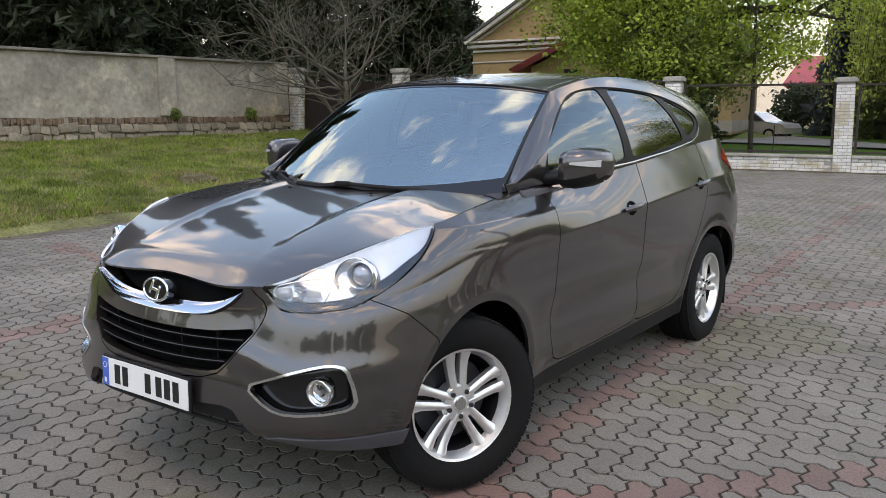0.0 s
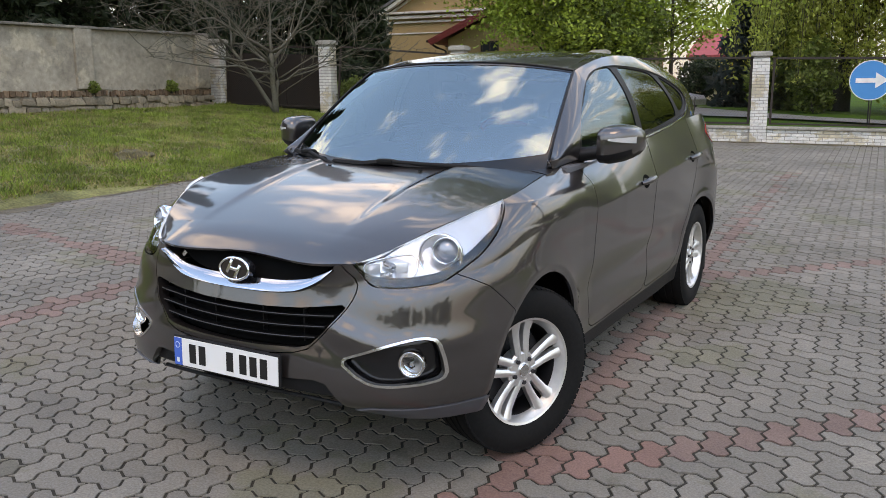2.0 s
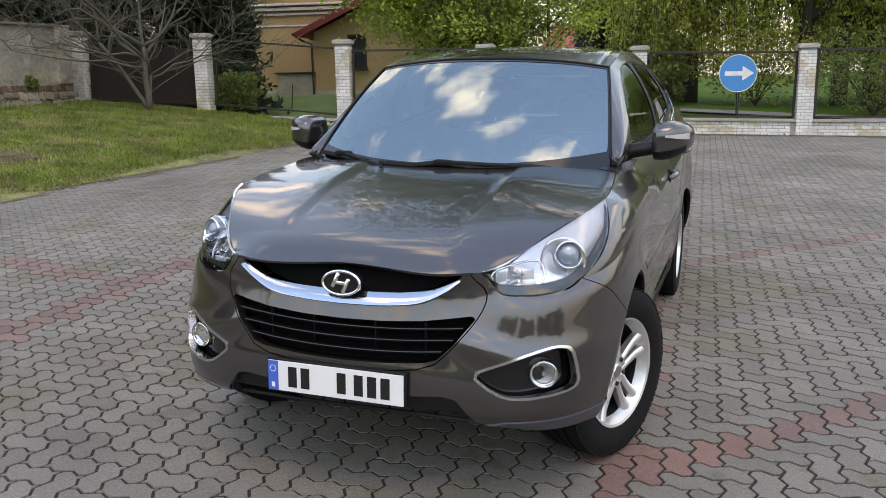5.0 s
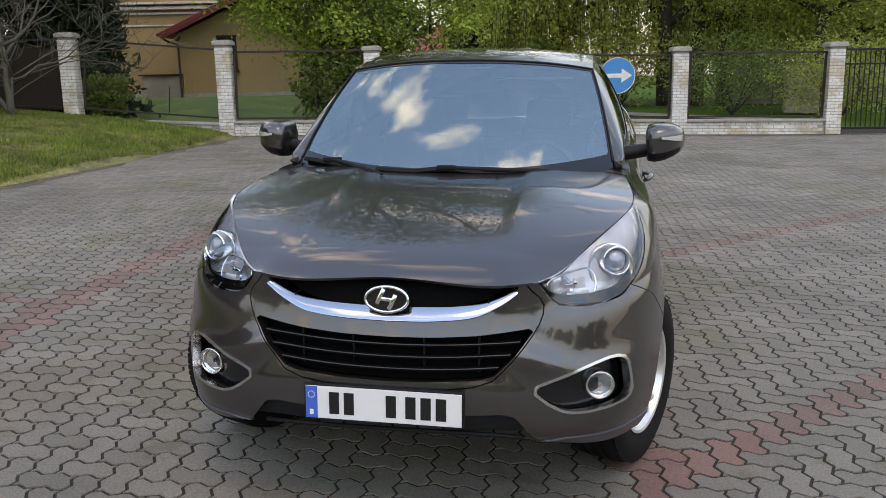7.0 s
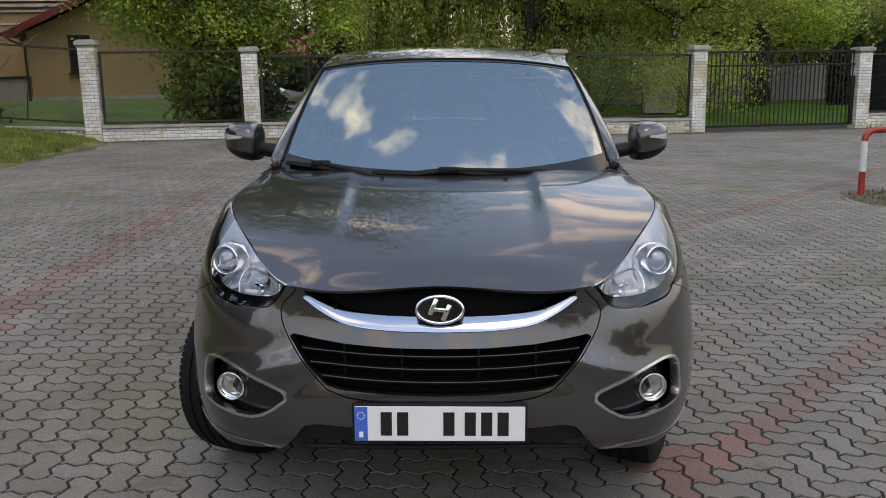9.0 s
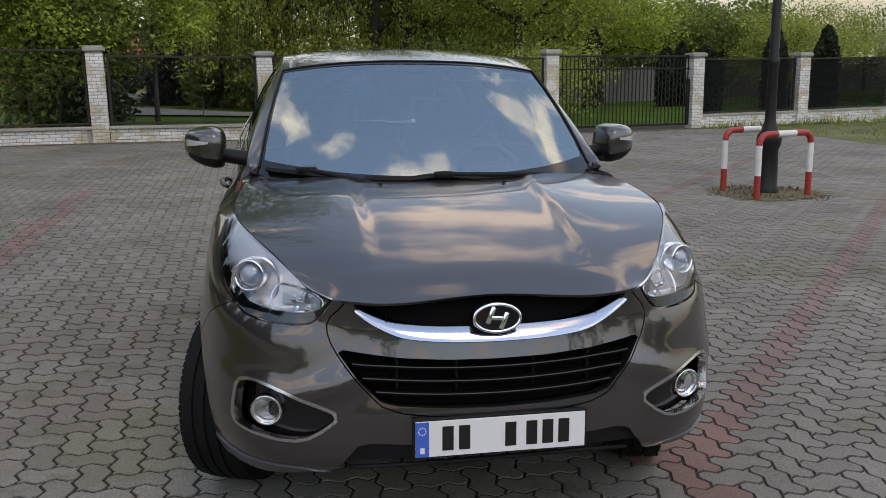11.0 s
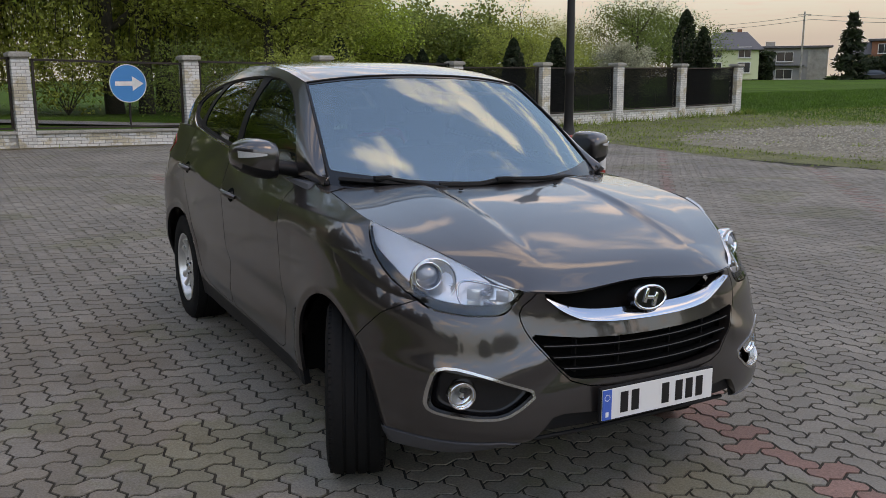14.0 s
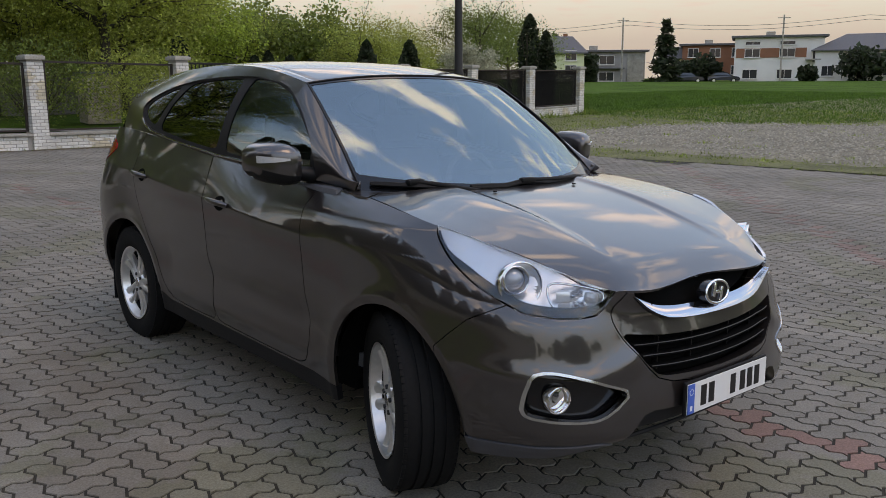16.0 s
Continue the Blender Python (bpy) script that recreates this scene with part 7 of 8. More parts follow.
simple_house(112.0, 79.2, 9.5, 9, 5.2, facing(112, 79), M_HBROWN, M_ROOFGREY, "brown brick house with a flat roof", 0, 2, 3, True, base=1.2)
simple_house(109.5, 84.0, 5.5, 8, 3.4, facing(107, 85), M_STUCCO2, M_ROOFGREY, "pale yellow house with a low roof", 1.8, 1, 3, base=1.2)
big = simple_house(107.0, 65.8, 11.2, 10, 6.6, facing(107.3, 64.8) + 2, M_HWHITE, M_ROOFGREY, "white three-storey house with a brown band", 0, 0, 3, True, base=.3)
part("band", box((-.95, -5.03, 4.55), (8.9, .06, 1.25)), M_HBROWN, big, "brown cladding band")
part("balcony", box((4.7, -5.6, 3.6), (2.6, 1.2, .2)), M_CONC, big)
part("door", box((4.9, -5.02, 1.1), (1.1, .06, 2.2)), M_WIN, big)
for x, z, w, hh, y in ((-3.3, 5.85, 1.9, .45, -5.0), (1.1, 5.85, 1.9, .45, -5.0), (-3.3, 4.55, 1.9, 1.1, -5.06), (1.1, 4.55, 1.9, 1.1, -5.06), (-3.5, 1.75, 1.9, 1.2, -5.0), (.9, 1.75, 1.9, 1.2, -5.0), (3.4, 1.7, .5, 1.2, -5.0), (4.6, 4.1, .7, 1.6, -5.0)):
    window_at(big, x, z, w, hh, y, M_WHITEP)
simple_house(111.5, 55.0, 13.0, 10, 4.2, facing(111.5, 55), M_HWHITE, M_ROOFGREY, "white house with a grey hipped roof", 2.2, 1, 4, hip=4)
simple_house(101, 30.0, 13.0, 10, 4.5, facing(101, 30), M_STUCCO2, M_ROOFGREY, "pale house with a grey roof", 2.6, 1, 4, hip=3)
conifer(90.5, 72.3, 8.6, 2.5, 1500, M_LEAF_DARK, 131, "dark spruce beside the far houses", z=.8, size=.34, tiers=11)
conifer(85.5, 88, 7.0, 1.4, 1200, M_LEAF_DARK, 132, "slim spruce beside the far houses", z=.6, size=.4)
for k, (x, y, h, r) in enumerate(((84.5, 80.6, 4.0, 1.3), (99.5, 57.0, 2.2, 1.1), (103.5, 52.0, 4.6, 3.0), (101.5, 74.0, 4.0, 2.6), (97.5, 74.5, 3.0, 2.0), (110, 46, 5, 3), (104, 40, 5, 3))):
    shrub(x, y, h, r, 1100, M_LEAF_DARK if k < 5 else M_LEAF_HEDGE, 140 + k, "dark bush beside the far houses", z=.8, size=.45)
for k, (x, y) in enumerate(((88.4, 78.0), (101.6, 62.0))):
    tp = thing("utility_pole", "thin grey utility pole by the far houses", "pole", pose(x, y, .5), "poles")
    tube_part("pole", [(0, 0, 0), (0, 0, 9.2)], [.14, .10], M_CONC, tp, 8)
    part("cross_arm", box((0, 0, 8.8), (1.6, .1, .1), 0, Matrix.Rotation(radians(-50), 4, "Z")), M_CONC, tp)
for dz in (0, -.5):
    pts = []
    for i in range(25):
        s = i / 24
        x, y = 70 + s * 45, 98 - s * 72
        pts.append((x, y, 8.9 + dz - .9 * math.sin(math.pi * ((s * 3) % 1.0))))
    w = thing("overhead_wire", "thin dark overhead wire", "wire", Matrix(), "wires")
    tube_part("wire", pts, .022, M_IRON, w, 4)


def small_car(x, y, turn, mat, label, z=.0):
    t = thing("parked_car", label, "car", pose(x, y, z, 0, 0, turn), "parked cars")
    prof = [(-2.1, .35), (-2.12, .62), (-1.95, .82), (-1.1, .95), (-.45, 1.38), (.2, 1.47), (1.1, 1.44), (1.75, 1.05), (2.05, .98), (2.12, .6), (2.08, .35)]
    vv, ff = [], []
    for x_, wd in ((-.80, .93), (-.84, 1.0), (.84, 1.0), (.80, .93)):
        for (a_, z_) in prof:
            k_ = 1 - .28 * max(0, z_ - .95) / .5
            vv.append((x_ * k_, a_ * wd, z_ * (wd if z_ > .9 else 1)))
    n_ = len(prof)
    for i in range(3):
        for j in range(n_ - 1):
            p_ = i * n_ + j
            ff.append((p_, p_ + 1, p_ + n_ + 1, p_ + n_))
    ff += [tuple(range(n_))[::-1], tuple(3 * n_ + i for i in range(n_))]
    put("body", mesh_of("body", vv, ff, mat, smooth=False), t)
    for sx in (1, -1):
        bm = bmesh.new()
        q = [(sx * .792, -.95, .98), (sx * .70, -.40, 1.32), (sx * .68, 1.0, 1.34), (sx * .79, 1.55, 1.05)]
        vs_ = [bm.verts.new(p_) for p_ in q]
        f_ = bm.faces.new(vs_)
        r_ = bmesh.ops.extrude_face_region(bm, geom=[f_])
        bmesh.ops.translate(bm, vec=(sx * .02, 0, 0), verts=[e_ for e_ in r_["geom"] if isinstance(e_, bmesh.types.BMVert)])
        bmesh.ops.recalc_face_normals(bm, faces=bm.faces)
        part("window", bm, M_WIN, t)
        for yy_ in (-1.3, 1.3):
            wh = put("wheel", None, t)
            v_, f_ = lathe([(-.1, .2), (-.1, .31), (.1, .31), (.1, .2)], 20)
            put("tyre", mesh_of("tyre", [(px_ + sx * .74, py_ + yy_, pz_ + .31) for px_, py_, pz_ in v_], f_, M_TYRE), wh)
            v_, f_ = lathe([(.09, .0), (.09, .2)], 16)
            put("rim", mesh_of("rim", [(sx * px_ + sx * .74, py_ + yy_, pz_ + .31) for px_, py_, pz_ in v_], f_ if sx > 0 else [q_[::-1] for q_ in f_], M_ALLOY), wh)
    return t


small_car(-14.0, 43.5, 78, M_SILVER, "silver hatchback parked in the garden drive", .15)
small_car(94.5, 71.5, 40, M_BLUECAR, "dark car parked by the far houses", .9)
small_car(98.8, 68.8, 40, M_BLUECAR, "dark car parked by the far houses", .9)

# red-roofed cottage and a drive beyond the garden
ct = thing("cottage", "small yellow cottage with a bright red roof", "house", pose(-13.0, 60.6, .2, 0, 0, 14))
part("wall", box((0, 0, 1.6), (7.6, 6, 3.2)), M_STUCCO2, ct)
prism_roof("roof", -3.8, 3.8, -3, 3, 3.2, 5.0, M_ROOFBRIGHT, ct, "x", .5, 1.0)
for x in (-2.5, 1.0):
    window_at(ct, x, 1.7, 1.0, 1.2, -3.0)
region("garden_drive", smooth_poly([(-25, 33), (-16, 35), (-6, 30.5), (-1, 27.5), (3, 25), (3.5, 26), (-1, 30), (-6, 33.2), (-14, 46), (-17, 46), (-16, 38), (-25, 36)], 1), .012, M_ASPHALT, "pale curved garden drive", "drive", .8)

# ---- closing row of trees out of view, added for the reflections ----
for k in range(12):
    w = radians(200 + 12.5 * k)
    d = 34 + 5 * math.sin(k * 2.3)
    broad_tree(d * math.cos(w) - 3, d * math.sin(w) + 4, 6.5 + 1.8 * math.sin(k * 1.7), 3.6, 2600, M_LEAF_HEDGE, 160 + k, .2, .42, "unseen leafy tree added for the reflections", .34, z=-.1)

# ---- grass of the bank ----
rng = np.random.default_rng(5)


def blades(name, n, fx, fy, fz, h, mat, parent, wid=.011):
    x, y = fx(n), fy(n)
    z = fz(x, y)
    a = rng.uniform(0, 2 * math.pi, n)
    lean = rng.normal(size=(n, 2)) * .45
    tuft = .5 + .5 * np.sin(x * 5.1 + 1.7 * np.sin(y * 3.3)) * np.sin(y * 4.3 + 1.9 * np.sin(x * 2.7 + 1.0))
    hh = h * rng.uniform(.40, 1.2, n) * (.55 + .95 * tuft)
    b = np.stack([x, y, z], 1)
    o = np.stack([np.cos(a), np.sin(a), 0 * a], 1) * (wid * rng.uniform(.7, 1.6, n))[:, None]
    tip = b + np.stack([lean[:, 0] * hh, lean[:, 1] * hh, hh], 1)
    v = np.stack([b - o, b + o, tip], 1).reshape(-1, 3)
    return tagged(put(name, mesh_of(name, v, np.arange(3 * n).reshape(n, 3), mat), parent), "", "", "", "stuff")




state = {}


def lawn_x(n):
    state["y"] = rng.uniform(-2.0, 17.2, n)
    return lawn_edge(state["y"]) - 7.6 * rng.random(n) ** 1.2 + rng.normal(size=n) * .05


def lawn_y(n):
    return state["y"]


def clumped(x, y):
    return tilt(x, y) + bank(x, y) - .02


g = thing("bank_grass", "rough spring grass with dry tufts on the bank", "grass", Matrix(), "", "stuff")
def patchy(x, y):
    """Where the sward is dry: 0 green to 1 straw-coloured."""
    p = np.sin(x * 1.3 + 1.9 * np.sin(y * .7)) * np.sin(y * 1.1 + 1.5 * np.sin(x * .9 + 2)) + .6 * np.sin(x * 3.7 + y * 2.1) * np.sin(y * 3.3 - x)
    return np.clip(.5 + .55 * p, 0, 1)


def sward(n, dry):
    x, y = lawn_x(n), lawn_y(n)
    p = patchy(x, y)
    ok = rng.random(n) < (.12 + .88 * p if dry else 1 - .72 * p)
    return x[ok], y[ok]


gx_, gy_ = sward(190000, False)
blades("green_blades", len(gx_), lambda k: gx_, lambda k: gy_, clumped, .050, M_BLADE, g, .010)
bx_, by_ = rng.normal(size=500) * .26 - 11.55, rng.normal(size=500) * .34 + 8.35
blades("mound_blades", 500, lambda k: bx_, lambda k: by_, lambda x, y: clumped(x, y) + .02 + .10 * np.sqrt(np.clip(1 - ((x + 11.55) / .27) ** 2 - ((y - 8.35) / .40) ** 2, 0, 1)), .07, M_BLADE_DRY, g, .012)
# larger tussocks
cx_, cy_ = lawn_x(420), lawn_y(420)
pick = rng.integers(0, 420, 26000)
tx_, ty_ = cx_[pick] + rng.normal(size=26000) * .10, cy_[pick] + rng.normal(size=26000) * .10
keep = tx_ < lawn_edge(ty_) + .02
tx_, ty_ = tx_[keep], ty_[keep]
blades("tussock_blades", len(tx_), lambda k: tx_, lambda k: ty_, clumped, .085, M_BLADE, g, .011)
dx_, dy_ = sward(150000, True)
blades("dry_blades", len(dx_), lambda k: dx_, lambda k: dy_, clumped, .040, M_BLADE_DRY, g, .010)
rock = thing("earth_mound", "low earthy mound in the bank grass", "mound", pose(-11.55, 8.35, bank_z(-11.55, 8.35) - .03))
bm = bmesh.new()
bmesh.ops.create_icosphere(bm, subdivisions=3, radius=1)
for q in bm.verts:
    q.co = Vector((q.co.x * .27, q.co.y * .40, q.co.z * .15)) * (1 + .30 * noise.noise(q.co * 1.7) + .16 * noise.noise(q.co * 5.1))
part("soil", bm, M_WEED, rock, "", True)


def strip_blades(name, label, n, x0, x1, y0, y1, h, mat, test):
    t = thing(name, label, "grass", Matrix(), "", "stuff")
    xs, ys = rng.uniform(x0, x1, n), rng.uniform(y0, y1, n)
    ok = test(xs, ys)
    xs, ys = xs[ok], ys[ok]
    blades("blades", len(xs), lambda k: xs, lambda k: ys, lambda x, y: land(x, y) - .02, h, mat, t, .014)


strip_blades("fence_weeds", "weeds along the foot of the fence", 5000, -11, 21, 17, 24, .09, M_BLADE, lambda x, y: np.abs(y - fence_y(x) + .26 + .06 * rng.normal(size=len(x))) < .07)
strip_blades("verge_grass", "short grass on the verge", 60000, 8.3, 30, 3, 24, .07, M_BLADE, lambda x, y: ((poly_sdf(GRAVEL, x, y) > -1.0 * rng.random(len(x)) ** 2) | (np.sin(x * 1.7 + 2 * np.sin(y * 1.1)) * np.sin(y * 2.3 + x * .6) > .72)) & (x > 8.6 + .35 * np.abs(y - 13) * (y < 13)) & (y < fence_y(x) - .2))
strip_blades("wall_grass", "tall rough grass at the foot of the brick wall", 9000, 7, 21.5, 20, 24.2, .20, M_BLADE, lambda x, y: (y < fence_y(x) - .13) & (y > fence_y(x) - .5 - .25 * np.sin(x * 1.9)))
strip_blades("edge_grass", "ragged grass growing over the paving edge", 30000, 8.0, 13.5, -2, 20, .05, M_BLADE, lambda x, y: np.abs(x - np.where(y > 10, 8.42, 9.0 + .22 * (10 - y)) - .10 - .22 * np.abs(rng.normal(size=len(x))) * np.sin(y * 2.3) ** 2) < .16)
strip_blades("field_grass", "young green field grass", 150000, 18, 52, 2, 40, .11, M_BLADE_FIELD, lambda x, y: (y > 15.4 - .42 * (x - 20) + .5 * np.sin(x * 1.3)) & (x > 20) | (y > fence_y(x) + .3) & (x > 22))
strip_blades("post_weeds", "dry weeds round the lamp post", 2000, 1.6, 3.6, 8.7, 10.6, .05, M_LITTER, lambda x, y: np.hypot(x - 2.6, (y - 9.65)) < .45 + .45 * rng.random(len(x)))

# soil washed over the paving beside the bank and along the foot of the fence
ye = np.linspace(-3.2, 17.2, 40)
region("bank_soil", [(float(lawn_edge(q)) - .25, float(q)) for q in ye] + [(float(lawn_edge(q)) + .24 + .16 * math.sin(q * 2.1) * math.sin(q * .8 + 1), float(q)) for q in ye[::-1]], .004, M_WASH, "thin soil and moss washed over the paving edge", "soil", .10, .22)
xe = np.linspace(-10.6, 8.4, 40)
region("fence_soil", [(float(q), float(fence_y(q)) - .10) for q in xe] + [(float(q), float(fence_y(q)) - .42 - .10 * math.sin(q * 1.7)) for q in xe[::-1]], .005, M_WEED, "dark soil along the foot of the fence", "soil", .10, .18)

# dead leaves and crumbs blown against the lawn edge and the fence foot
lt = thing("leaf_litter", "dry brown leaf litter along the edges of the yard", "litter", Matrix(), "", "stuff")
n = 3800
ya = rng.uniform(-2, 17, n)
xa = lawn_edge(ya) + .05 + .16 * np.abs(rng.normal(size=n)) * (.5 + .5 * np.sin(ya * 3.1) ** 2) - .06
xb = rng.uniform(-10.5, 9, 2600)
yb = fence_y(xb) - .33 - .14 * np.abs(rng.normal(size=2600))
xc = rng.uniform(-9, 8, 900)
yc_ = rng.uniform(4.5, 16, 900)
xs, ys = np.concatenate([xa, xb, xc]), np.concatenate([ya, yb, yc_])
n = len(xs)
sz = np.concatenate([rng.uniform(.008, .028, 6400), rng.uniform(.005, .013, 900)])
an = rng.uniform(0, 6.28, n)
base_ = np.stack([xs, ys, tilt(xs, ys) + .004], 1)
v = []
for a_, r_, up in ((0, 1, .1), (1.7, .5, .35), (3.14, .9, .05), (4.6, .55, .3)):
    v.append(base_ + np.stack([np.cos(an + a_) * r_ * sz, np.sin(an + a_) * r_ * sz, sz * up * rng.uniform(.2, 1.2, n)], 1))
v = np.stack(v, 1).reshape(-1, 3)
put("leaves", mesh_of("leaves", v, np.arange(4 * n).reshape(n, 4), M_LITTER), lt)

# gravel stones
st = thing("gravel_stones", "loose grey gravel stones", "gravel", Matrix(), "", "stuff")
n = 22000
xs, ys = rng.uniform(10.8, 30, n), rng.uniform(3.0, 18, n)
ok = poly_sdf(GRAVEL, xs, ys) < .5 * rng.normal(size=n)
xs, ys = xs[ok], ys[ok]
n = len(xs)
c = np.stack([xs, ys, land(xs, ys) + .02], 1)
tet = np.array([(1, 0, 0), (-.4, .9, 0), (-.5, -.8, .1), (.1, 0, .7)])
sz = rng.uniform(.018, .055, (n, 1, 1))
ang = rng.uniform(0, 6.28, n)
rot = np.stack([np.stack([np.cos(ang), -np.sin(ang), 0 * ang], 1), np.stack([np.sin(ang), np.cos(ang), 0 * ang], 1), np.stack([0 * ang, 0 * ang, 1 + 0 * ang], 1)], 1)
v = c[:, None, :] + np.einsum("nij,kj->nki", rot, tet) * sz
f = (np.arange(n)[:, None, None] * 4 + np.array([(0, 1, 3), (1, 2, 3), (2, 0, 3)])[None]).reshape(-1, 3)
put("stones", mesh_of("stones", v.reshape(-1, 3), f, M_PEBBLE), st)

# ---- paving stones: wavy two-by-one stones in herringbone ----
PW, PAVE_TURN, PAVE_O = .1135, radians(4.2), (-1.335, 2.92)
AMP, JOINT = .0134, .0052


def wave_edge(p, q, k):
    """Points from p to q, one unit apart, along the wavy joint; the wave depends on the place only."""
    out_ = []
    (ax, ay), (bx, by) = p, q
    for t in ((0.0, .30, .70) if k else (0.0,)):
        x, y = ax + (bx - ax) * t, ay + (by - ay) * t
        s = 0 if t == 0 else (1 if t < .5 else -1)
        if ay == by:
            s = s if bx > ax else -s
            y += s * AMP / PW
        else:
            s = s if by > ay else -s
            x += s * AMP / PW
        out_.append((x, y))
    return out_


def stone_outline(vertical, k=True):
    w, h = (1, 2) if vertical else (2, 1)
    ring = [(i, 0) for i in range(w)] + [(w, j) for j in range(h)] + [(i, h) for i in range(w, 0, -1)] + [(0, j) for j in range(h, 0, -1)]
    pts = []
    for i in range(len(ring)):
        pts += wave_edge(ring[i], ring[(i + 1) % len(ring)], k)
    return [((x - w / 2) * PW, (y - h / 2) * PW) for x, y in pts]


def inset(pts, d):
    n = len(pts)
    out_ = []
    for i in range(n):
        (ax, ay), (bx, by), (cx, cy) = pts[i - 1], pts[i], pts[(i + 1) % n]
        n1, n2 = Vector((-(by - ay), bx - ax)).normalized(), Vector((-(cy - by), cx - bx)).normalized()
        m = n1 + n2
        m = m / max(.4, m.dot(n1))
        out_.append((bx + m.x * d, by + m.y * d))
    return out_


def stone_arrays(vertical, k=True):
    o = stone_outline(vertical, k)
    a, b = inset(o, JOINT), inset(o, JOINT + .0016)
    n = len(o)
    v = [(x, y, -.014) for x, y in a] + [(x, y, 0) for x, y in b]
    f = [tuple(range(n, 2 * n))]
    quads = [(i, (i + 1) % n, n + (i + 1) % n, n + i) for i in range(n)]
    return np.array(v), f + quads


def is_red(x, y, vert, i, j):
    """The red lines laid into the grey field, thinned far off to imitate their fading."""
    lx, ly = x - PAVE_O[0], y - PAVE_O[1]
    c, s = math.cos(PAVE_TURN), math.sin(PAVE_TURN)
    u, v = (lx * c + ly * s) / PW, (-lx * s + ly * c) / PW
    d = u - v
    if vert and u > -5.2 and (abs(d) < .8 or abs(d + 32) < .8):
        return u < 60 or (i * 5 + j * 11) % 7 < 4
    if vert and abs(d - 32) < .8 and -5.2 < u < 40:
        return True
    # scattered reds imitate the faint band that glancing light leaves of this line
    if u >= 40 and abs(d - 32.5) < 2.4 and (i * 7 + j * 13) % 5 < 2:
        return True
    for col in (-5.0, -5.0 - 32.5):
        if abs(u - col) < (.6 if vert else 1.05) and v < (95 if col > -10 else 75):
            return v < 55 or (i * 5 + j * 11) % 7 < 4
    if abs(v - 12.5 + (u + 37.5) * .26) < 1.0 and -66 < u < -37:
        return True
    return False


arr = {(a_, b_): stone_arrays(a_, b_) for a_ in (True, False) for b_ in (True, False)}
single = []
field = {True: ([], []), False: ([], [])}
cs_, sn_ = math.cos(PAVE_TURN), math.sin(PAVE_TURN)
for i in range(-230, 260):
    for j in range(-70, 70):
        for vert in (False, True):
            # cell coordinates of the stone's middle
            if vert:
                u, v = i + 4 * j + 3.5, i + 1.0
            else:
                u, v = i + 4 * j + 1.0, i + .5
            u, v = u - 3.5, v - 1.0
            x = PAVE_O[0] + PW * (u * cs_ - v * sn_)
            y = PAVE_O[1] + PW * (u * sn_ + v * cs_)
            if x < float(-10.12 - 0.055 * (y - 6.0)) or x > 11.2 - .1 * (y - 8) * (y > 8) or y < -8.0 or y > fence_y(x) - .30:
                continue
            if x > 8.4 and y > 10 or x > 9.0 + max(0, (10 - y)) * .22:
                continue
            if math.hypot(x - 2.62, y - 9.65) < .62:
                continue
            z = -0.148 * math.tanh((x + 2.77) / 6.0) + 0.012 * (y - 3.88)
            sx_ = -0.0247 / math.cosh((x + 2.77) / 6.0) ** 2
            red = is_red(x, y, vert, i, j)
            single.append((x, y, z, sx_, vert, red))

# those in front of the car, nearest the path, are laid as single stones
near = sorted(range(len(single)), key=lambda k: (single[k][0] + 2.4) ** 2 * .35 + (single[k][1] - 1.75) ** 2)[:300]
near = set(near)
mesh_k = {}
for vert in (True, False):
    for red in (True, False):
        v, f = arr[(vert, True)]
        mesh_k[(vert, red)] = mesh_of("paving_stone", v, f, M_PAVER_RED if red else M_PAVER)
rng2 = np.random.default_rng(9)
groups = {}
for k, (x, y, z, sx_, vert, red) in enumerate(single):
    if k in near:
        ob = new("paving_stone", mesh_k[(vert, red)])
        ob.parent = yard
        ob.matrix_local = Matrix.Translation((x, y, z + rng2.uniform(-.0015, .0015))) @ Matrix.Rotation(PAVE_TURN, 4, "Z") @ Matrix.Rotation(-sx_ + rng2.normal() * .004, 4, "Y") @ Matrix.Rotation(.012 + rng2.normal() * .004, 4, "X")
    else:
        wavy = y < 15.5
        groups.setdefault((vert, red, wavy), []).append((x, y, z + rng2.uniform(-.0015, .0015), sx_))
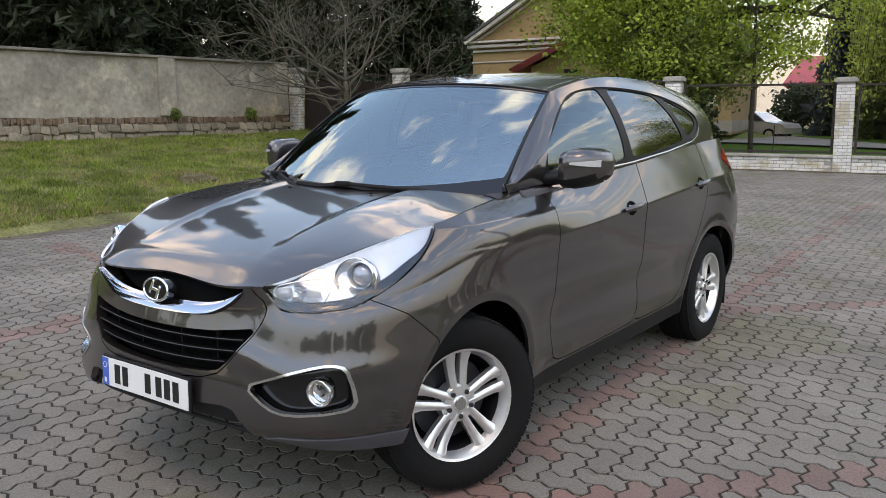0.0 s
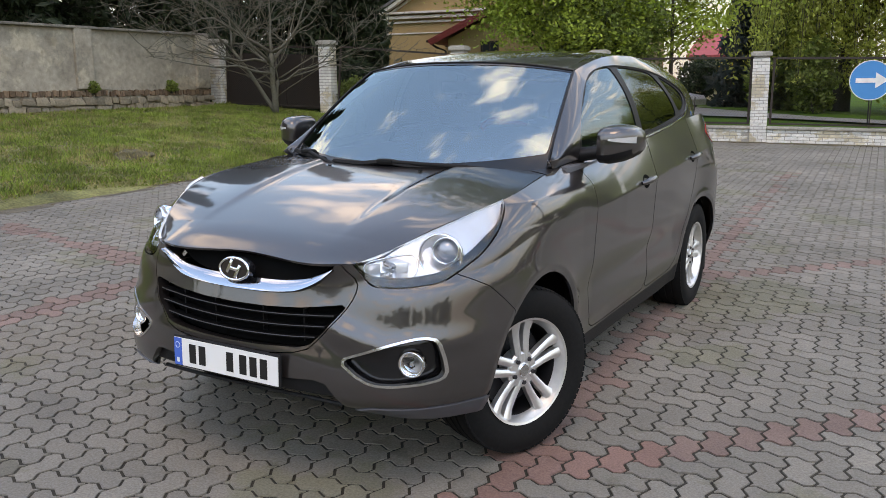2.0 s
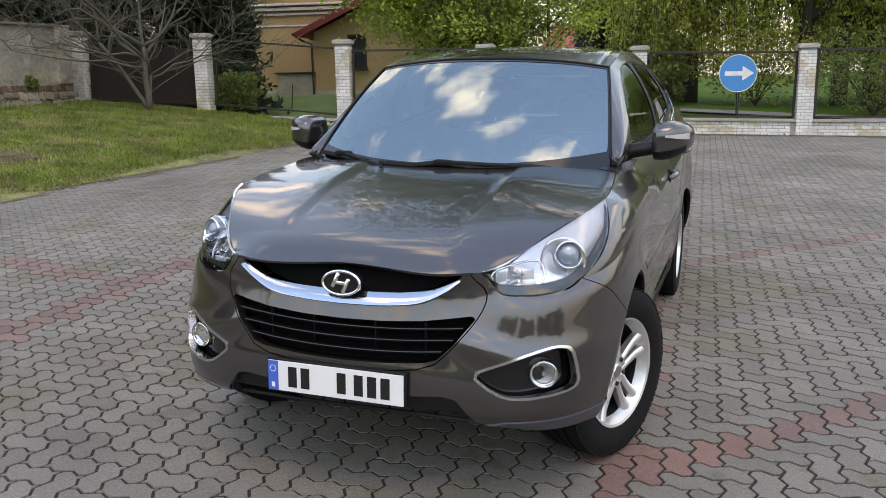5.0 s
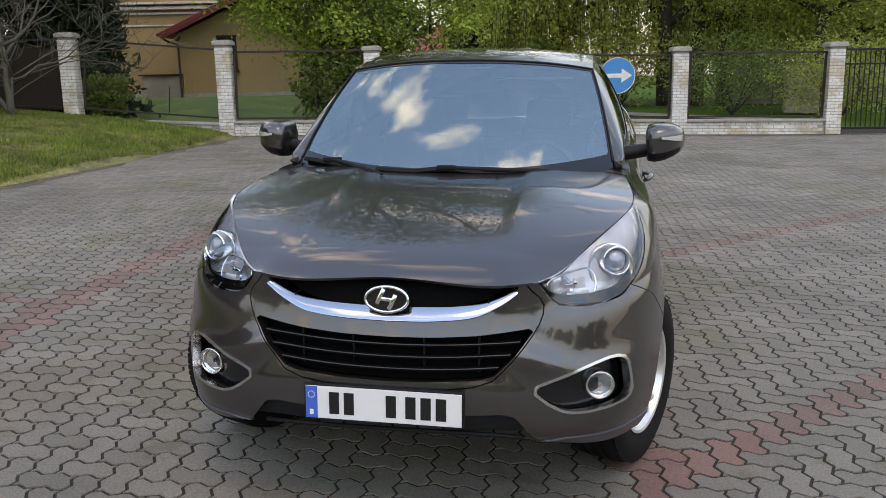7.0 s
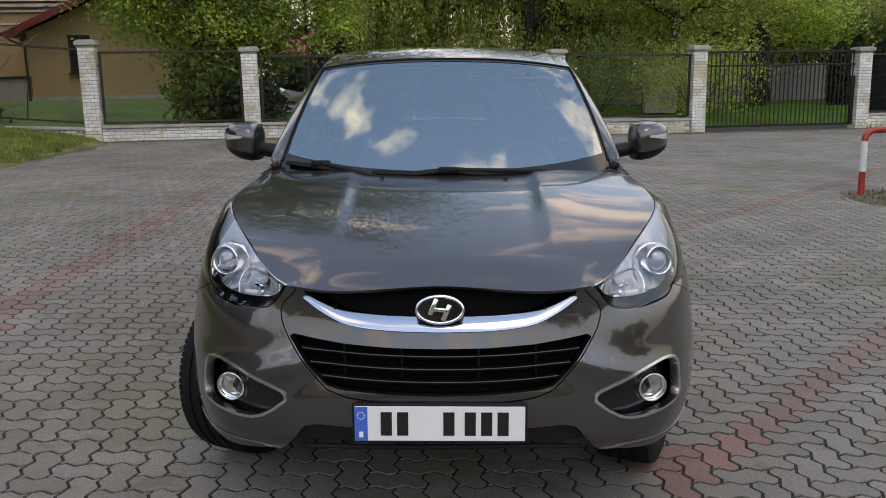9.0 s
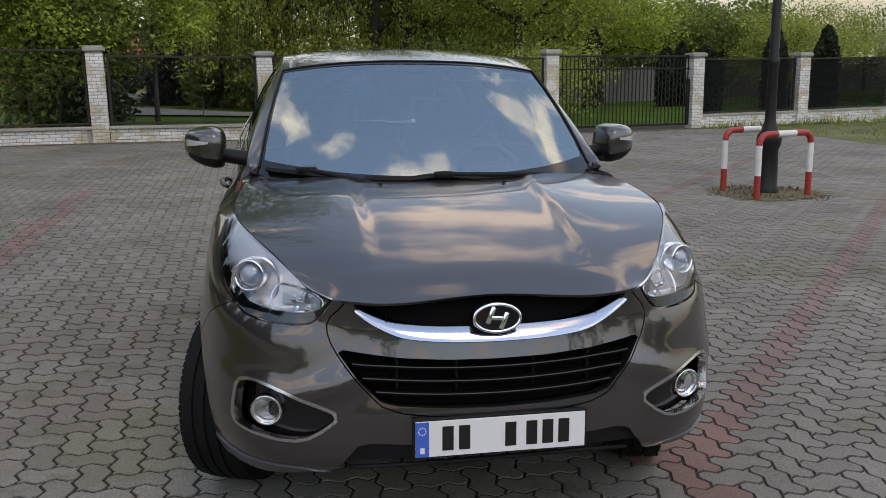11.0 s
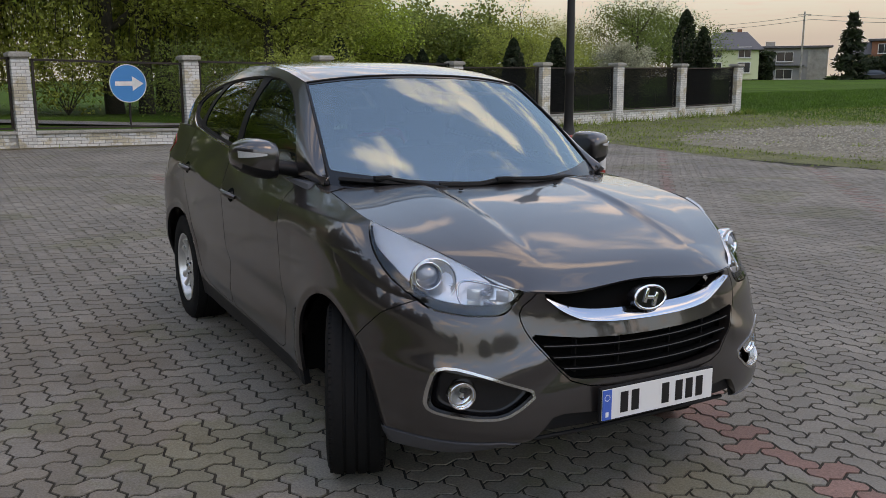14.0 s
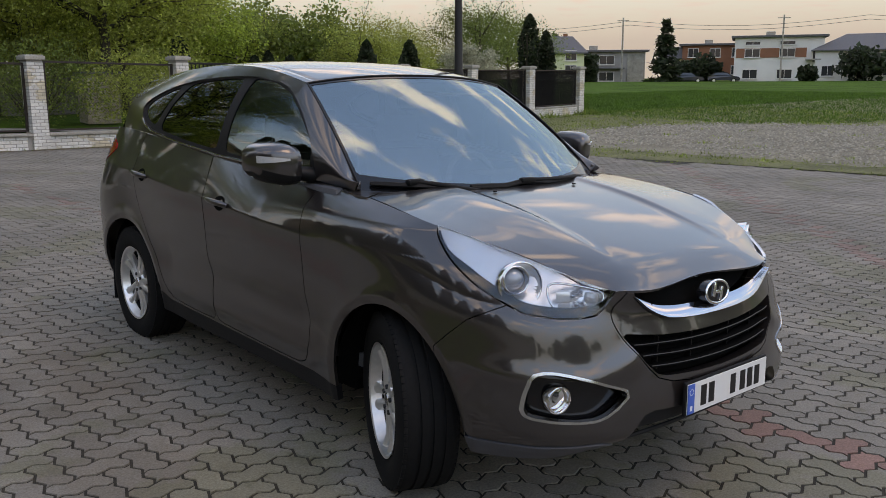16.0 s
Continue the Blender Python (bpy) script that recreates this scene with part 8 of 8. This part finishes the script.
for (vert, red, wavy), rows_ in groups.items():
    v, f = arr[(vert, wavy)]
    R = np.array(rows_)
    n, m = len(R), len(v)
    c = v[:, 0] * cs_ - v[:, 1] * sn_
    d = v[:, 0] * sn_ + v[:, 1] * cs_
    tx, ty = rng2.normal(size=n) * .004, rng2.normal(size=n) * .004
    X = R[:, 0:1] + c[None]
    Y = R[:, 1:2] + d[None]
    Z = R[:, 2:3] + v[None, :, 2] + (R[:, 3:4] + tx[:, None]) * c[None] + (.012 + ty[:, None]) * d[None]
    P = np.stack([X, Y, Z], -1).reshape(-1, 3)
    top = m // 2
    me = bpy.data.meshes.new("paving_field")
    sizes = [len(q) for q in f]
    flat = np.concatenate([np.array(q) for q in f])
    li = (np.arange(n)[:, None] * m + flat[None]).ravel()
    st_ = np.cumsum([0] + sizes[:-1])
    starts = (np.arange(n)[:, None] * len(flat) + st_[None]).ravel()
    me.vertices.add(len(P)); me.vertices.foreach_set("co", P.astype(np.float32).ravel())
    me.loops.add(len(li)); me.loops.foreach_set("vertex_index", li.astype(np.int32))
    me.polygons.add(len(starts)); me.polygons.foreach_set("loop_start", starts.astype(np.int32))
    me.polygons.foreach_set("use_smooth", np.full(len(starts), False))
    me.update(calc_edges=True)
    me.materials.append(M_PAVER_RED_ST if red else M_PAVER_ST)
    tagged(put("paving_field", me, yard), "", "", "", "stuff")

# ---- bricks of the fence ----
rb = random.Random(12)
for holder, what in bricks_todo:
    if what == "pillar":
        for c in range(27):
            z = -.04 + .075 * c
            for side in range(4):
                rot = Matrix.Rotation(math.pi / 2 * side, 4, "Z")
                seq = ((-.125, BRICK), (.125, BRICK)) if (c + side) % 2 == 0 else ((-.19, HALF), (0, BRICK), (.19, HALF))
                if side == 2:
                    continue
                for xx, me in seq:
                    ob = new("brick", me)
                    ob.parent = holder
                    ob.matrix_local = rot @ Matrix.Translation((xx, -.222 + rb.uniform(-.002, .002), z))
    else:
        L, slim = what
        for c in range(6 if slim else 4):
            z = .075 * c + (-.115 if slim else .018)
            x = -L / 2 + (.125 if c % 2 == 0 else .0)
            while x < L / 2 - .05:
                half_ = x - .12 < -L / 2 or x + .12 > L / 2
                ob = new("brick", HALF if half_ else BRICK)
                ob.parent = holder
                ob.matrix_local = Matrix.Translation((x + (.06 if half_ and x < 0 else (-.06 if half_ else 0)), -.105 + rb.uniform(-.002, .002), z))
                x += .25
